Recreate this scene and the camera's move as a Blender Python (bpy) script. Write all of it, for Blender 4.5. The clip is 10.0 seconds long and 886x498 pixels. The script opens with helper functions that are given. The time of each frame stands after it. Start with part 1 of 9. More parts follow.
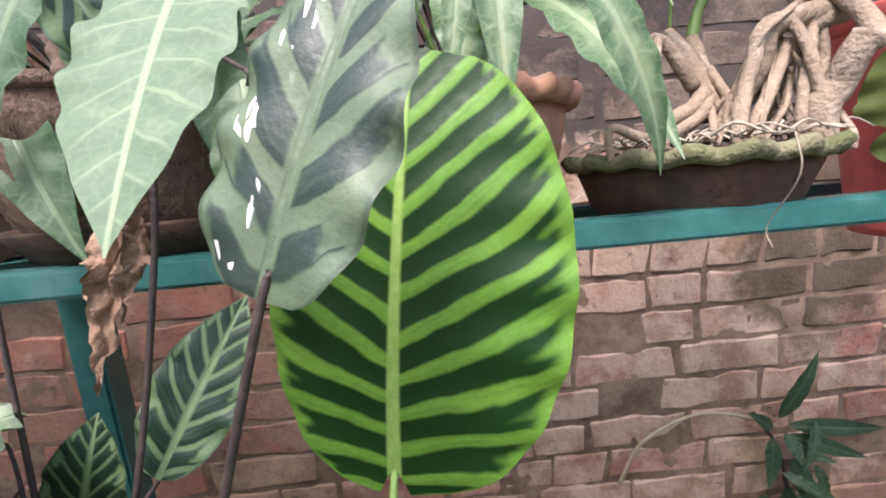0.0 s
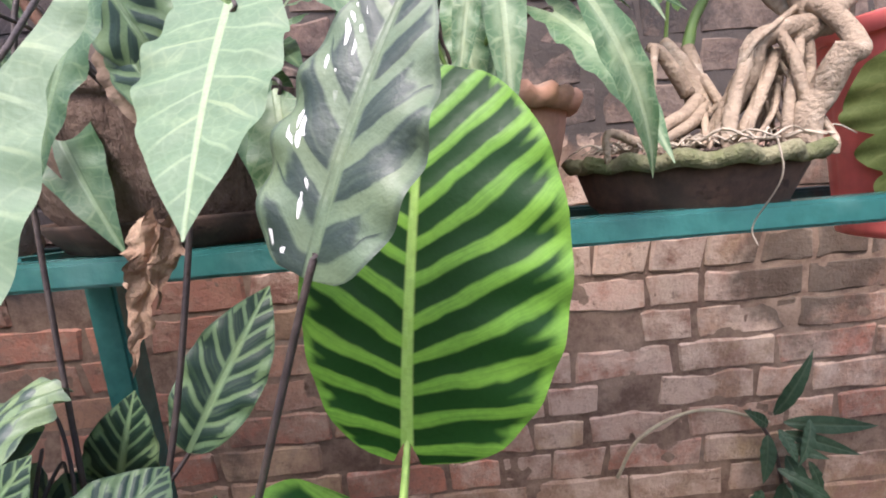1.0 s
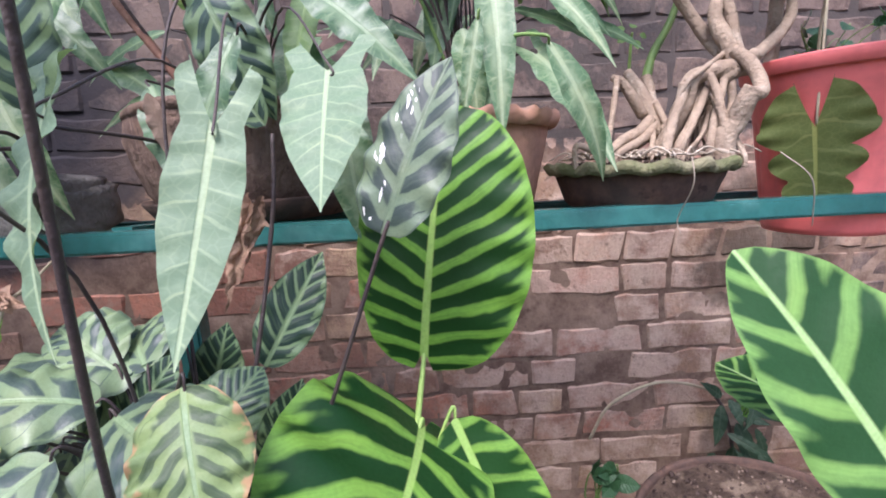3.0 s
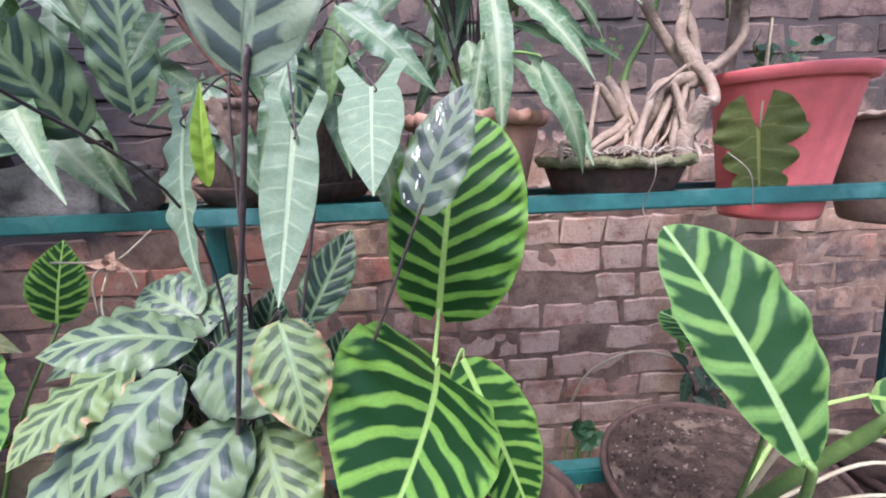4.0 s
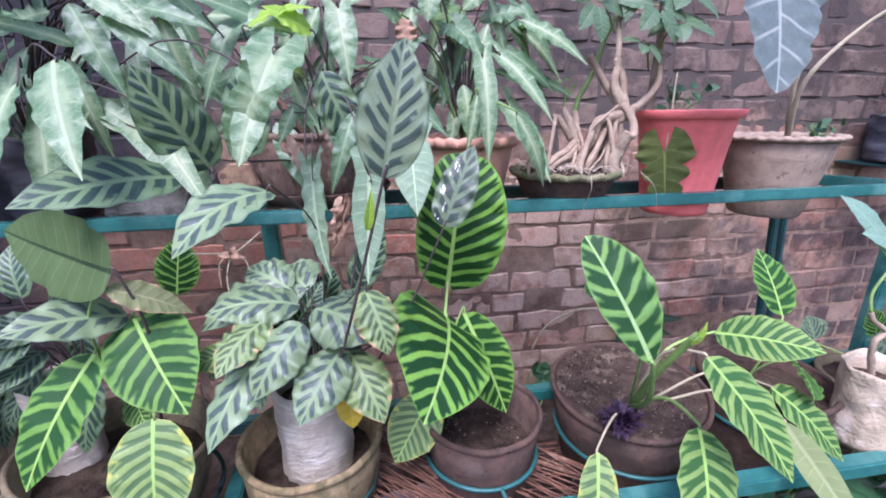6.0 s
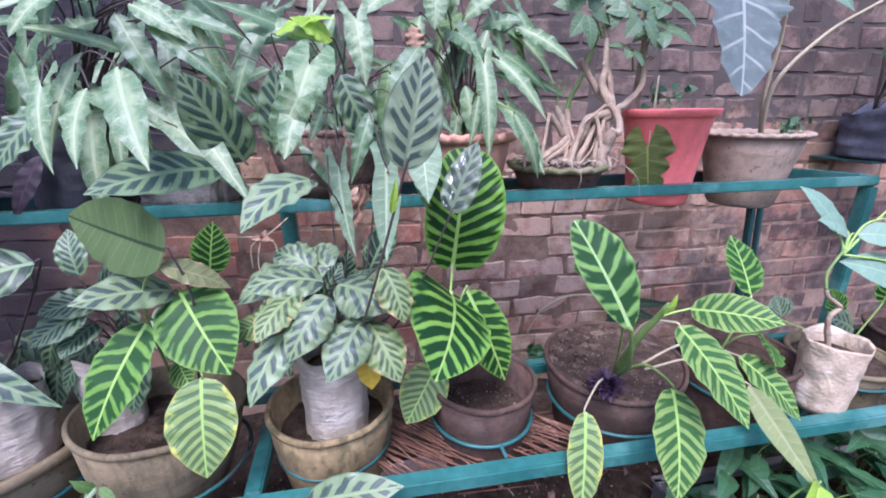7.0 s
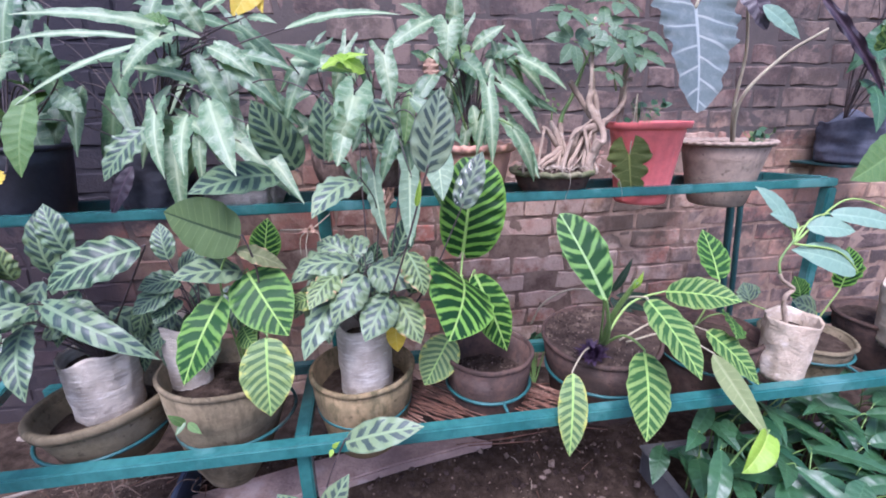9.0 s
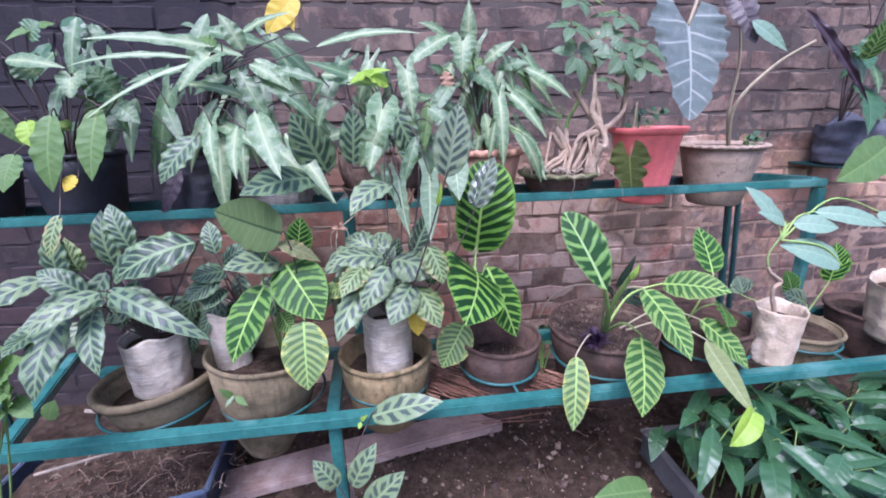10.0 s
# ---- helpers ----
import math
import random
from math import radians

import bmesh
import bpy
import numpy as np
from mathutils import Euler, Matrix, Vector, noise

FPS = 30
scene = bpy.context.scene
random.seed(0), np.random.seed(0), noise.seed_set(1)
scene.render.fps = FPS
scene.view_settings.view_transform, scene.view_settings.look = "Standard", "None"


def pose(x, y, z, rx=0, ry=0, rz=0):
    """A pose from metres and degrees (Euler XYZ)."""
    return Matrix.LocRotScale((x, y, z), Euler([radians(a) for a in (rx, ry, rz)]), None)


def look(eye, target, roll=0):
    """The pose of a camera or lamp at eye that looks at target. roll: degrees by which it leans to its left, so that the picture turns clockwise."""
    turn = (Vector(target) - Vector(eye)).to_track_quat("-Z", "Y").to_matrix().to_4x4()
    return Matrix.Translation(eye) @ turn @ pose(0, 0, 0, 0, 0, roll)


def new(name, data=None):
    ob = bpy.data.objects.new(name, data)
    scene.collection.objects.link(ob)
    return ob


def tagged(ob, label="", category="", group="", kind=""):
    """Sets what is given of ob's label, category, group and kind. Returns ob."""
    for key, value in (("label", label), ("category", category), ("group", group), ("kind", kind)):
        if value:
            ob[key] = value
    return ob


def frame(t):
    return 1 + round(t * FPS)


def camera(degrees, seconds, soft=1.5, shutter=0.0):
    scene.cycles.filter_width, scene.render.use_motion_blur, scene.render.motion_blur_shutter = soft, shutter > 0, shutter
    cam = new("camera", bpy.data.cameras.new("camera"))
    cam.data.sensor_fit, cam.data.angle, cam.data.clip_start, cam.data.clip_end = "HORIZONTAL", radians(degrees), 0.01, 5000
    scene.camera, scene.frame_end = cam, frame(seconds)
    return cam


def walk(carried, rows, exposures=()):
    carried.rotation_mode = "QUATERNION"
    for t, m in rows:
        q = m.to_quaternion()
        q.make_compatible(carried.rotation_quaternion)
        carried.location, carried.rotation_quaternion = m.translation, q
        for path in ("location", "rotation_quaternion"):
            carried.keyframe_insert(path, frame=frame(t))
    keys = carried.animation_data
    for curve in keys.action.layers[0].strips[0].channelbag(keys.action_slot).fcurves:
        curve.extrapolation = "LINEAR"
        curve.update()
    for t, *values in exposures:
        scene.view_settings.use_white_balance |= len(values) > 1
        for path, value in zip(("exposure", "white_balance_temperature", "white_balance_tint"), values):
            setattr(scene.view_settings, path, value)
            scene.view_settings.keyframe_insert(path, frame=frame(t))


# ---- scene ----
cam = camera(92.0, 10.0, soft=1.9)
PATH = [
    (0, (0.1201, 0.0879, 0.8172), (0.2040, 2.0580, 0.4831), -4.88),
    (0.5, (0.1181, 0.0776, 0.8173), (0.1994, 2.0486, 0.4876), -4.63),
    (1, (0.1150, 0.0654, 0.8177), (0.1884, 2.0362, 0.4855), -4.44),
    (1.5, (0.1114, 0.0471, 0.8180), (0.1788, 2.0171, 0.4792), -3.93),
    (2, (0.1093, 0.0231, 0.8187), (0.1771, 1.9931, 0.4802), -3.75),
    (2.5, (0.1077, -0.0087, 0.8235), (0.1794, 1.9587, 0.4710), -3.12),
    (4, (0.0731, -0.1345, 0.8367), (0.2102, 1.8104, 0.3911), -1.88),
    (4.5, (0.0569, -0.1838, 0.8584), (0.2341, 1.7441, 0.3567), -1.60),
    (5, (0.0388, -0.2356, 0.8849), (0.2600, 1.6761, 0.3404), -1.23),
    (6.3, (-0.0145, -0.3526, 0.9354), (0.2854, 1.5231, 0.3097), -0.61),
    (6.5, (-0.0212, -0.3685, 0.9365), (0.2847, 1.5046, 0.3056), -0.56),
    (7, (-0.0340, -0.4046, 0.9375), (0.2770, 1.4660, 0.3020), -0.54),
    (7.5, (-0.0420, -0.4394, 0.9399), (0.2621, 1.4360, 0.3151), -0.65),
    (8, (-0.0478, -0.4731, 0.9416), (0.2427, 1.4079, 0.3272), -0.83),
    (8.5, (-0.0552, -0.5149, 0.9469), (0.2220, 1.3712, 0.3420), -1.01),
    (9, (-0.0622, -0.5602, 0.9520), (0.2018, 1.3305, 0.3556), -1.21),
    (9.5, (-0.0748, -0.6063, 0.9600), (0.1717, 1.2870, 0.3643), -1.43),
    (10, (-0.0909, -0.6491, 0.9695), (0.1343, 1.2473, 0.3752), -1.55),
]
walk(cam, [(t, look(eye, target, roll)) for t, eye, target, roll in PATH], exposures=[(0, 1.38, 6300, 19), (1.5, 1.36, 6160, 20), (2.5, 1.31, 5960, 22), (5, 1.25, 5490, 28), (10, 1.19, 5330, 31)])
SKY, SUN = 0.15, 2.2

# ---- sky, sun ----
world = bpy.data.worlds.new("overcast_sky")
world.use_nodes = True
scene.world = world
wn, wl = world.node_tree.nodes, world.node_tree.links
sky = wn.new("ShaderNodeTexSky")
sky.sky_type, sky.sun_disc = "NISHITA", False
sky.sun_elevation, sky.sun_rotation = radians(58), radians(200)
sky.air_density, sky.dust_density, sky.ozone_density = 1.0, 3.0, 1.0
wn["Background"].inputs["Strength"].default_value = SKY
wl.new(sky.outputs[0], wn["Background"].inputs["Color"])
lamp = bpy.data.lights.new("sun", "SUN")
lamp.energy, lamp.angle, lamp.color = SUN, radians(25), (1.0, 0.96, 0.9)
sun = new("sun", lamp)
sun.matrix_world = look((-0.9, -2.4, 4.2), (0, 0, 0))


# ---- materials ----
class Mat:
    """A node material and short ways to add nodes to it."""

    def __init__(self, name):
        self.m = bpy.data.materials.new(name)
        self.m.use_nodes = True
        self.t = self.m.node_tree
        self.b = self.t.nodes["Principled BSDF"]

    def set(self, socket, v):
        if hasattr(v, "is_linked"):
            self.t.links.new(v, socket)
        else:
            socket.default_value = (*v, 1) if isinstance(v, tuple) and len(v) == 3 and socket.type == "RGBA" else v

    def node(self, kind, out=0, props=(), **ins):
        n = self.t.nodes.new("ShaderNode" + kind)
        for k, v in props:
            setattr(n, k, v)
        for k, v in ins.items():
            key = int(k[1:]) if k[0] == "i" and k[1:].isdigit() else k.replace("_", " ")
            self.set(n.inputs[key], v)
        return n.outputs[out]

    def math(self, op, a, b=0.0, c=0.0):
        return self.node("Math", props=(("operation", op),), i0=a, i1=b, i2=c)

    def step(self, v, lo, hi, a=0.0, b=1.0):
        return self.node("MapRange", props=(("interpolation_type", "SMOOTHSTEP"),), i0=v, i1=lo, i2=hi, i3=a, i4=b)

    def noise(self, scale, detail=4.0, vec=None, rough=0.6):
        if vec is None:
            vec = self.node("TexCoord", out="Object")
        return self.node("TexNoise", out="Fac", Vector=vec, Scale=scale, Detail=detail, Roughness=rough)

    def mix(self, f, a, b, mode="MIX"):
        n = self.t.nodes.new("ShaderNodeMix")
        n.data_type, n.blend_type = "RGBA", mode
        for i, v in ((0, f), (6, a), (7, b)):
            self.set(n.inputs[i], v)
        return n.outputs[2]

    def bump(self, h, strength=0.3, dist=0.005):
        self.set(self.b.inputs["Normal"], self.node("Bump", Height=h, Strength=strength, Distance=dist))

    def done(self, color, rough=0.6, spec=0.4, metal=0.0):
        self.set(self.b.inputs["Base Color"], color)
        self.set(self.b.inputs["Roughness"], rough)
        self.set(self.b.inputs["Specular IOR Level"], spec)
        self.set(self.b.inputs["Metallic"], metal)
        return self.m


def plain(name, a, b, scale=20.0, rough=0.7, bump=0.3, spec=0.4, spots=None):
    """A surface of two mixed colours with grain, and a third in patches."""
    k = Mat(name)
    n1, n2 = k.noise(scale), k.noise(scale * 7, 3.0)
    c = k.mix(k.step(n1, 0.35, 0.65), a, b)
    c = k.mix(k.step(n2, 0.3, 0.75, 0.0, 0.35), c, tuple(v * 0.5 for v in a))
    if spots:
        c = k.mix(k.step(k.noise(scale * 0.6, 5.0), 0.55, 0.68, 0.0, 0.85), c, spots)
    k.bump(k.math("ADD", n2, n1), bump)
    return k.done(c, rough, spec)


def clay_material(name, fresh, worn, moss, amount=0.5):
    """Fired clay with pale lime bloom, dark damp streaks and moss."""
    k = Mat(name)
    geo = k.node("NewGeometry", out="Position")
    tall = k.node("VectorMath", props=(("operation", "MULTIPLY"),), i0=geo, i1=(1.0, 1.0, 0.35))
    flat = k.node("VectorMath", props=(("operation", "MULTIPLY"),), i0=geo, i1=(0.4, 0.4, 2.2))
    big, mid, fine = k.noise(9.0, 5.0, geo, 0.65), k.noise(34.0, 6.0, geo, 0.75), k.noise(190.0, 3.0, geo)
    c = k.mix(k.step(mid, 0.35, 0.65), fresh, worn)
    c = k.mix(k.step(k.noise(22.0, 5.0, flat, 0.7), 0.52, 0.7, 0.0, 0.5), c, tuple(v * 0.45 for v in worn))
    c = k.mix(k.step(k.noise(16.0, 6.0, tall, 0.7), 0.5, 0.64, 0.0, amount + 0.2), c, moss)
    c = k.mix(k.step(big, 0.56, 0.7, 0.0, amount), c, tuple(min(1.0, v * 1.6 + 0.03) for v in worn))
    c = k.mix(k.step(k.noise(70.0, 4.0, geo), 0.6, 0.7, 0.0, 0.7), c, tuple(v * 0.35 for v in worn))
    c = k.mix(k.step(fine, 0.5, 0.8, 0.0, 0.3), c, tuple(v * 0.5 for v in fresh))
    k.bump(k.math("ADD", mid, k.math("MULTIPLY", fine, 0.5)), 0.4, 0.003)
    return k.done(c, 0.9, 0.2)


def film_material():
    """Clouded plastic film over soil, creased round the bag."""
    k = Mat("clouded_white_film")
    geo = k.node("NewGeometry", out="Position")
    flat = k.node("VectorMath", props=(("operation", "MULTIPLY"),), i0=geo, i1=(0.5, 0.5, 3.2))
    crease, big, fine = k.noise(45.0, 5.0, flat, 0.75), k.noise(16.0, 5.0, geo, 0.7), k.noise(150.0, 3.0, flat)
    c = k.mix(k.step(big, 0.35, 0.65), (0.561, 0.505, 0.406), (0.392, 0.336, 0.262))
    c = k.mix(k.step(crease, 0.52, 0.66, 0.0, 0.8), c, (0.73, 0.692, 0.604))
    c = k.mix(k.step(crease, 0.3, 0.42, 0.6, 0.0), c, (0.187, 0.149, 0.108))
    k.bump(k.math("ADD", k.math("MULTIPLY", crease, 1.6), k.math("MULTIPLY", fine, 0.4)), 0.7, 0.006)
    return k.done(c, k.step(crease, 0.4, 0.7, 0.5, 0.3), 0.45)


def fibre_material():
    """Dark brown fibrous crust, ragged and streaked from top to bottom."""
    k = Mat("brown_fibrous_crust")
    geo = k.node("NewGeometry", out="Position")
    tall = k.node("VectorMath", props=(("operation", "MULTIPLY"),), i0=geo, i1=(1.0, 1.0, 0.22))
    hair, clump, big = k.noise(150.0, 5.0, tall, 0.7), k.noise(30.0, 6.0, geo, 0.75), k.noise(9.0, 4.0, geo)
    c = k.mix(k.step(clump, 0.35, 0.65), (0.2, 0.14, 0.11), (0.11, 0.075, 0.06))
    c = k.mix(k.step(hair, 0.52, 0.7, 0.0, 0.7), c, (0.28, 0.205, 0.165))
    c = k.mix(k.step(big, 0.5, 0.66, 0.0, 0.5), c, (0.23, 0.15, 0.105))
    c = k.mix(k.step(hair, 0.3, 0.42, 0.7, 0.0), c, (0.04, 0.028, 0.024))
    k.bump(k.math("ADD", k.math("MULTIPLY", clump, 1.5), hair), 0.9, 0.007)
    return k.done(c, 0.95, 0.1)


def brick_material():
    k = Mat("weathered_brick")
    r = k.node("ObjectInfo", out="Random")
    ramp = k.t.nodes.new("ShaderNodeValToRGB")
    k.t.links.new(r, ramp.inputs[0])
    e = ramp.color_ramp.elements
    e[0].position, e[0].color = 0.0, (0.41, 0.18, 0.128, 1)
    e[1].position, e[1].color = 1.0, (0.47, 0.29, 0.222, 1)
    for p, c in ((0.2, (0.2, 0.11, 0.086)), (0.4, (0.37, 0.21, 0.15)), (0.55, (0.269, 0.194, 0.132)), (0.7, (0.42, 0.165, 0.12)), (0.85, (0.414, 0.319, 0.209))):
        e.new(p).color = (*c, 1)
    geo = k.node("NewGeometry", out="Position")
    z = k.node("SeparateXYZ", out=2, i0=geo)
    big, mid, fine = k.noise(3.2, 5.0, geo), k.noise(21.0, 6.0, geo, 0.7), k.noise(160.0, 3.0, geo)
    c = k.mix(k.step(mid, 0.4, 0.62, 0.0, 0.8), ramp.outputs[0], (0.24, 0.145, 0.115))
    c = k.mix(k.step(k.noise(13.0, 7.0, geo, 0.75), 0.45, 0.62, 0.0, 0.35), c, (0.33, 0.2, 0.15))
    c = k.mix(k.step(k.math("ADD", big, k.math("MULTIPLY", mid, 0.5)), 0.75, 0.95, 0.0, 0.4), c, (0.43, 0.345, 0.265))
    c = k.mix(k.step(k.noise(9.0, 8.0, geo, 0.8), 0.52, 0.66, 0.0, 0.65), c, (0.34, 0.255, 0.2))
    spread = k.node("VectorMath", out="Value", props=(("operation", "DISTANCE"),), i0=geo, i1=(0.55, 0.83, 0.48))
    bloom = k.math("ADD", k.noise(11.0, 6.0, geo, 0.7), k.step(spread, 0.05, 0.9, 0.17, -0.05))
    c = k.mix(k.step(bloom, 0.5, 0.72, 0.0, 0.65), c, (0.56, 0.45, 0.375))
    c = k.mix(k.step(k.math("ADD", k.noise(2.6, 6.0, geo, 0.65), k.math("ADD", k.step(spread, 0.15, 0.6, -0.13, -0.06), k.step(k.node("VectorMath", out="Value", props=(("operation", "DISTANCE"),), i0=geo, i1=(0.84, 0.83, 0.61)), 0.05, 0.3, 0.2, 0.0))), 0.48, 0.64, 0.0, 0.85), c, (0.055, 0.047, 0.038))
    # Dark blotches on the brick, denser towards the top and the upper left.
    dark_mask = k.math("ADD", k.noise(4.0, 6.0, geo, 0.7), k.math("ADD", k.step(z, 0.7, 1.0, -0.12, 0.32), k.math("MULTIPLY", k.step(z, 0.58, 0.72), k.step(k.node("SeparateXYZ", i0=geo), -0.75, -0.3, 0.4, 0.0))))
    # The shading behind the lower right pots is put into the colour too.
    dark_mask = k.math("ADD", dark_mask, k.math("MULTIPLY", k.step(k.node("SeparateXYZ", i0=geo), 0.8, 1.2, 0.0, 0.3), k.step(z, 0.55, 0.75, 1.0, 0.0)))
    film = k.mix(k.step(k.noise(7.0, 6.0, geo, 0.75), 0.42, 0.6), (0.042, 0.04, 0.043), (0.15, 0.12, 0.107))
    c = k.mix(k.step(dark_mask, 0.5, 0.68, 0.0, 0.88), c, film)
    c = k.mix(k.step(k.noise(38.0, 6.0, geo, 0.85), 0.55, 0.68, 0.0, 0.65), c, (0.12, 0.082, 0.066))
    c = k.mix(k.step(fine, 0.5, 0.8, 0.0, 0.4), c, (0.13, 0.1, 0.09))
    # Deep shade at the left end of the wall, painted in as near black.
    left_shade = k.math("MULTIPLY", k.step(k.math("ADD", k.node("SeparateXYZ", i0=geo), k.math("MULTIPLY", big, 0.3)), -0.45, -0.2, 0.93, 0.0), k.math("MAXIMUM", k.step(z, 0.58, 0.72), k.step(k.node("SeparateXYZ", i0=geo), -0.95, -0.68, 1.0, 0.0)))
    c = k.mix(left_shade, c, (0.024, 0.024, 0.031))
    k.bump(k.math("ADD", k.math("MULTIPLY", mid, 1.6), k.math("MULTIPLY", fine, 0.6)), 0.7, 0.005)
    return k.done(k.mix(1.0, c, (1.11, 1.06, 0.99), "MULTIPLY"), 0.92, 0.15)


def mortar_material():
    k = Mat("old_mortar")
    geo = k.node("NewGeometry", out="Position")
    x, z = (k.node("SeparateXYZ", out=i, i0=geo) for i in (0, 2))
    big, mid, fine = k.noise(4.0, 6.0, geo, 0.7), k.noise(26.0, 6.0, geo, 0.75), k.noise(170.0, 3.0, geo)
    c = k.mix(k.step(mid, 0.38, 0.66), (0.22, 0.16, 0.125), (0.13, 0.088, 0.07))
    c = k.mix(k.step(big, 0.52, 0.68, 0.0, 0.7), c, (0.34, 0.262, 0.21))
    # The mortar darkens in blotches with height and to the upper left.
    dark_mask = k.math("ADD", big, k.math("ADD", k.step(z, 0.7, 1.0, -0.12, 0.32), k.math("MULTIPLY", k.step(z, 0.58, 0.72), k.step(x, -0.75, -0.3, 0.4, 0.0))))
    c = k.mix(k.step(dark_mask, 0.48, 0.62, 0.0, 0.9), c, (0.065, 0.06, 0.06))
    # Same painted shade at the left end, carried over the joints.
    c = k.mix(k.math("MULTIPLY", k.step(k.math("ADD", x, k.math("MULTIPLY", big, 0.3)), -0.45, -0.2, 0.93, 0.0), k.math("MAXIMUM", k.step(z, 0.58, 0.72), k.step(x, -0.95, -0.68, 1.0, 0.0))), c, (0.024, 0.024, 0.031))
    c = k.mix(k.step(k.noise(60.0, 4.0, geo), 0.6, 0.75, 0.0, 0.5), c, (0.09, 0.07, 0.06))
    k.bump(k.math("ADD", mid, k.math("MULTIPLY", fine, 0.6)), 0.6, 0.004)
    return k.done(k.mix(1.0, c, (1.11, 1.06, 0.99), "MULTIPLY"), 0.95, 0.1)


def leaf_material(name, ground, vein, mode, count=10.0, slope=0.75, edge=None, rough=0.42, back=0.35, spec=0.4, share=0.0, midrib=None, flecks=False, low=0.12, net=0.2, drift=0.9, strong=0.45, fork=4.2, feather=0.0, grow=0.0):
    """A blade coloured along its veins. UV: x across, in blade lengths; y along. edge map: x is the share of the half width, y a number of the leaf's own."""
    k = Mat(name)
    uv = k.node("UVMap", props=(("uv_map", "blade"),))
    ed = k.node("UVMap", props=(("uv_map", "edge"),))
    ux, uy = (k.node("SeparateXYZ", out=i, i0=uv) for i in (0, 1))
    ex, ey = (k.node("SeparateXYZ", out=i, i0=ed) for i in (0, 1))
    au = k.math("ABSOLUTE", ux)
    side = k.math("MULTIPLY", k.math("SIGN", ux), 0.27)
    shift = k.node("CombineXYZ", i0=ux, i1=uy, i2=k.math("MULTIPLY", ey, 9.0))
    wob = k.node("TexNoise", out="Fac", Vector=shift, Scale=4.5, Detail=2.5)
    odd = k.node("TexNoise", out="Fac", Vector=shift, Scale=11.0, Detail=2.0)
    fine = k.node("TexNoise", out="Fac", Vector=shift, Scale=60.0, Detail=4.0)
    lean = k.math("MULTIPLY", k.math("MULTIPLY_ADD", uy, 1.25, low), slope)
    s = k.math("SUBTRACT", uy, k.math("MULTIPLY", au, lean))
    s = k.math("ADD", k.math("MULTIPLY", s, count), side)
    s = k.math("ADD", s, k.math("MULTIPLY", wob, drift))
    wave = k.math("SINE", k.math("MULTIPLY", s, 6.2832))
    streak = k.node("TexNoise", out="Fac", Vector=k.node("CombineXYZ", i0=k.math("MULTIPLY", s, 9.0), i1=k.math("MULTIPLY", au, 8.0), i2=ey), Scale=1.0, Detail=3.0)
    thick = k.math("MULTIPLY_ADD", uy, -0.011, 0.019)
    rib = k.step(k.math("SUBTRACT", au, thick), -0.006, 0.003, 1.0, 0.0)
    if mode == "bands":
        ripple = k.math("MULTIPLY", k.math("SUBTRACT", odd, 0.5), 0.8)
        main = k.step(k.math("ADD", wave, k.math("MULTIPLY", ripple, 0.5)), share - 0.3, share + 0.4)
        tongue = k.math("SUBTRACT", k.math("ADD", k.math("MULTIPLY", wave, -1.0), k.math("MULTIPLY", ripple, 1.6)), k.math("MULTIPLY", k.math("SUBTRACT", 1.0, ex), fork))
        f = k.math("MAXIMUM", main, k.step(tongue, 0.0, 0.9))
        f = k.math("MAXIMUM", f, k.step(ex, 0.88, 0.98, 0.0, 0.75))
        f = k.math("MULTIPLY", f, k.step(streak, 0.25, 0.6, 0.72, 1.0))
    elif mode == "blotches":
        turn = k.math("MODULO", k.math("FLOOR", k.math("ADD", s, 40.0)), 2.0)
        reach = k.math("ADD", ex, k.math("MULTIPLY_ADD", odd, 0.6, k.math("MULTIPLY", turn, 0.26)))
        inside = k.math("MULTIPLY", k.step(ex, 0.06, 0.14), k.step(reach, 1.0 + grow * 0.3, 1.16 + grow * 0.3, 1.0, 0.0))
        rim = k.math("MULTIPLY", k.step(ex, 0.9, 0.97), 0.55)
        dark = k.math("MAXIMUM", k.math("MULTIPLY", k.step(k.math("ADD", wave, k.math("MULTIPLY", streak, 0.5)), -grow, 0.6 - grow), inside), rim)
        f = k.math("SUBTRACT", 1.0, k.math("MULTIPLY", dark, k.step(streak, 0.2, 0.6, 0.8, 1.0)))
    else:
        cells = k.node("TexVoronoi", props=(("feature", "DISTANCE_TO_EDGE"),), Vector=shift, Scale=19.0, Randomness=1.0)
        web = k.step(cells, 0.02, 0.1, net, 0.0)
        f = k.math("MULTIPLY", k.step(wave, 0.88, 1.0), k.step(ex, 0.5, 1.0, strong, strong * 0.3))
        f = k.math("MAXIMUM", f, web)
        f = k.math("ADD", f, k.step(odd, 0.45, 0.75, 0.0, 0.2))
        if feather:
            f = k.math("MAXIMUM", f, k.step(k.math("ADD", ex, k.math("MULTIPLY_ADD", odd, 1.2, -0.6)), 0.1, 0.75, feather, 0.0))
    c = k.mix(f, ground, vein)
    c = k.mix(rib, c, midrib or vein)
    lines = k.math("SINE", k.math("MULTIPLY", s, 80.0))
    c = k.mix(k.step(lines, -0.2, 1.0, 0.0, 0.07), c, tuple(v * 0.6 for v in ground))
    c = k.mix(k.step(fine, 0.35, 0.75, 0.0, 0.16), c, tuple(v * 0.7 for v in ground))
    c = k.mix(k.math("MULTIPLY", f, k.step(wob, 0.35, 0.75, 0.0, 0.4)), c, tuple(v * q for v, q in zip(vein, (1.35, 1.15, 0.95))))
    if edge:
        dry = k.math("MULTIPLY", k.step(k.math("ADD", ex, odd), 1.4, 1.55), 0.9)
        c = k.mix(dry, c, edge)
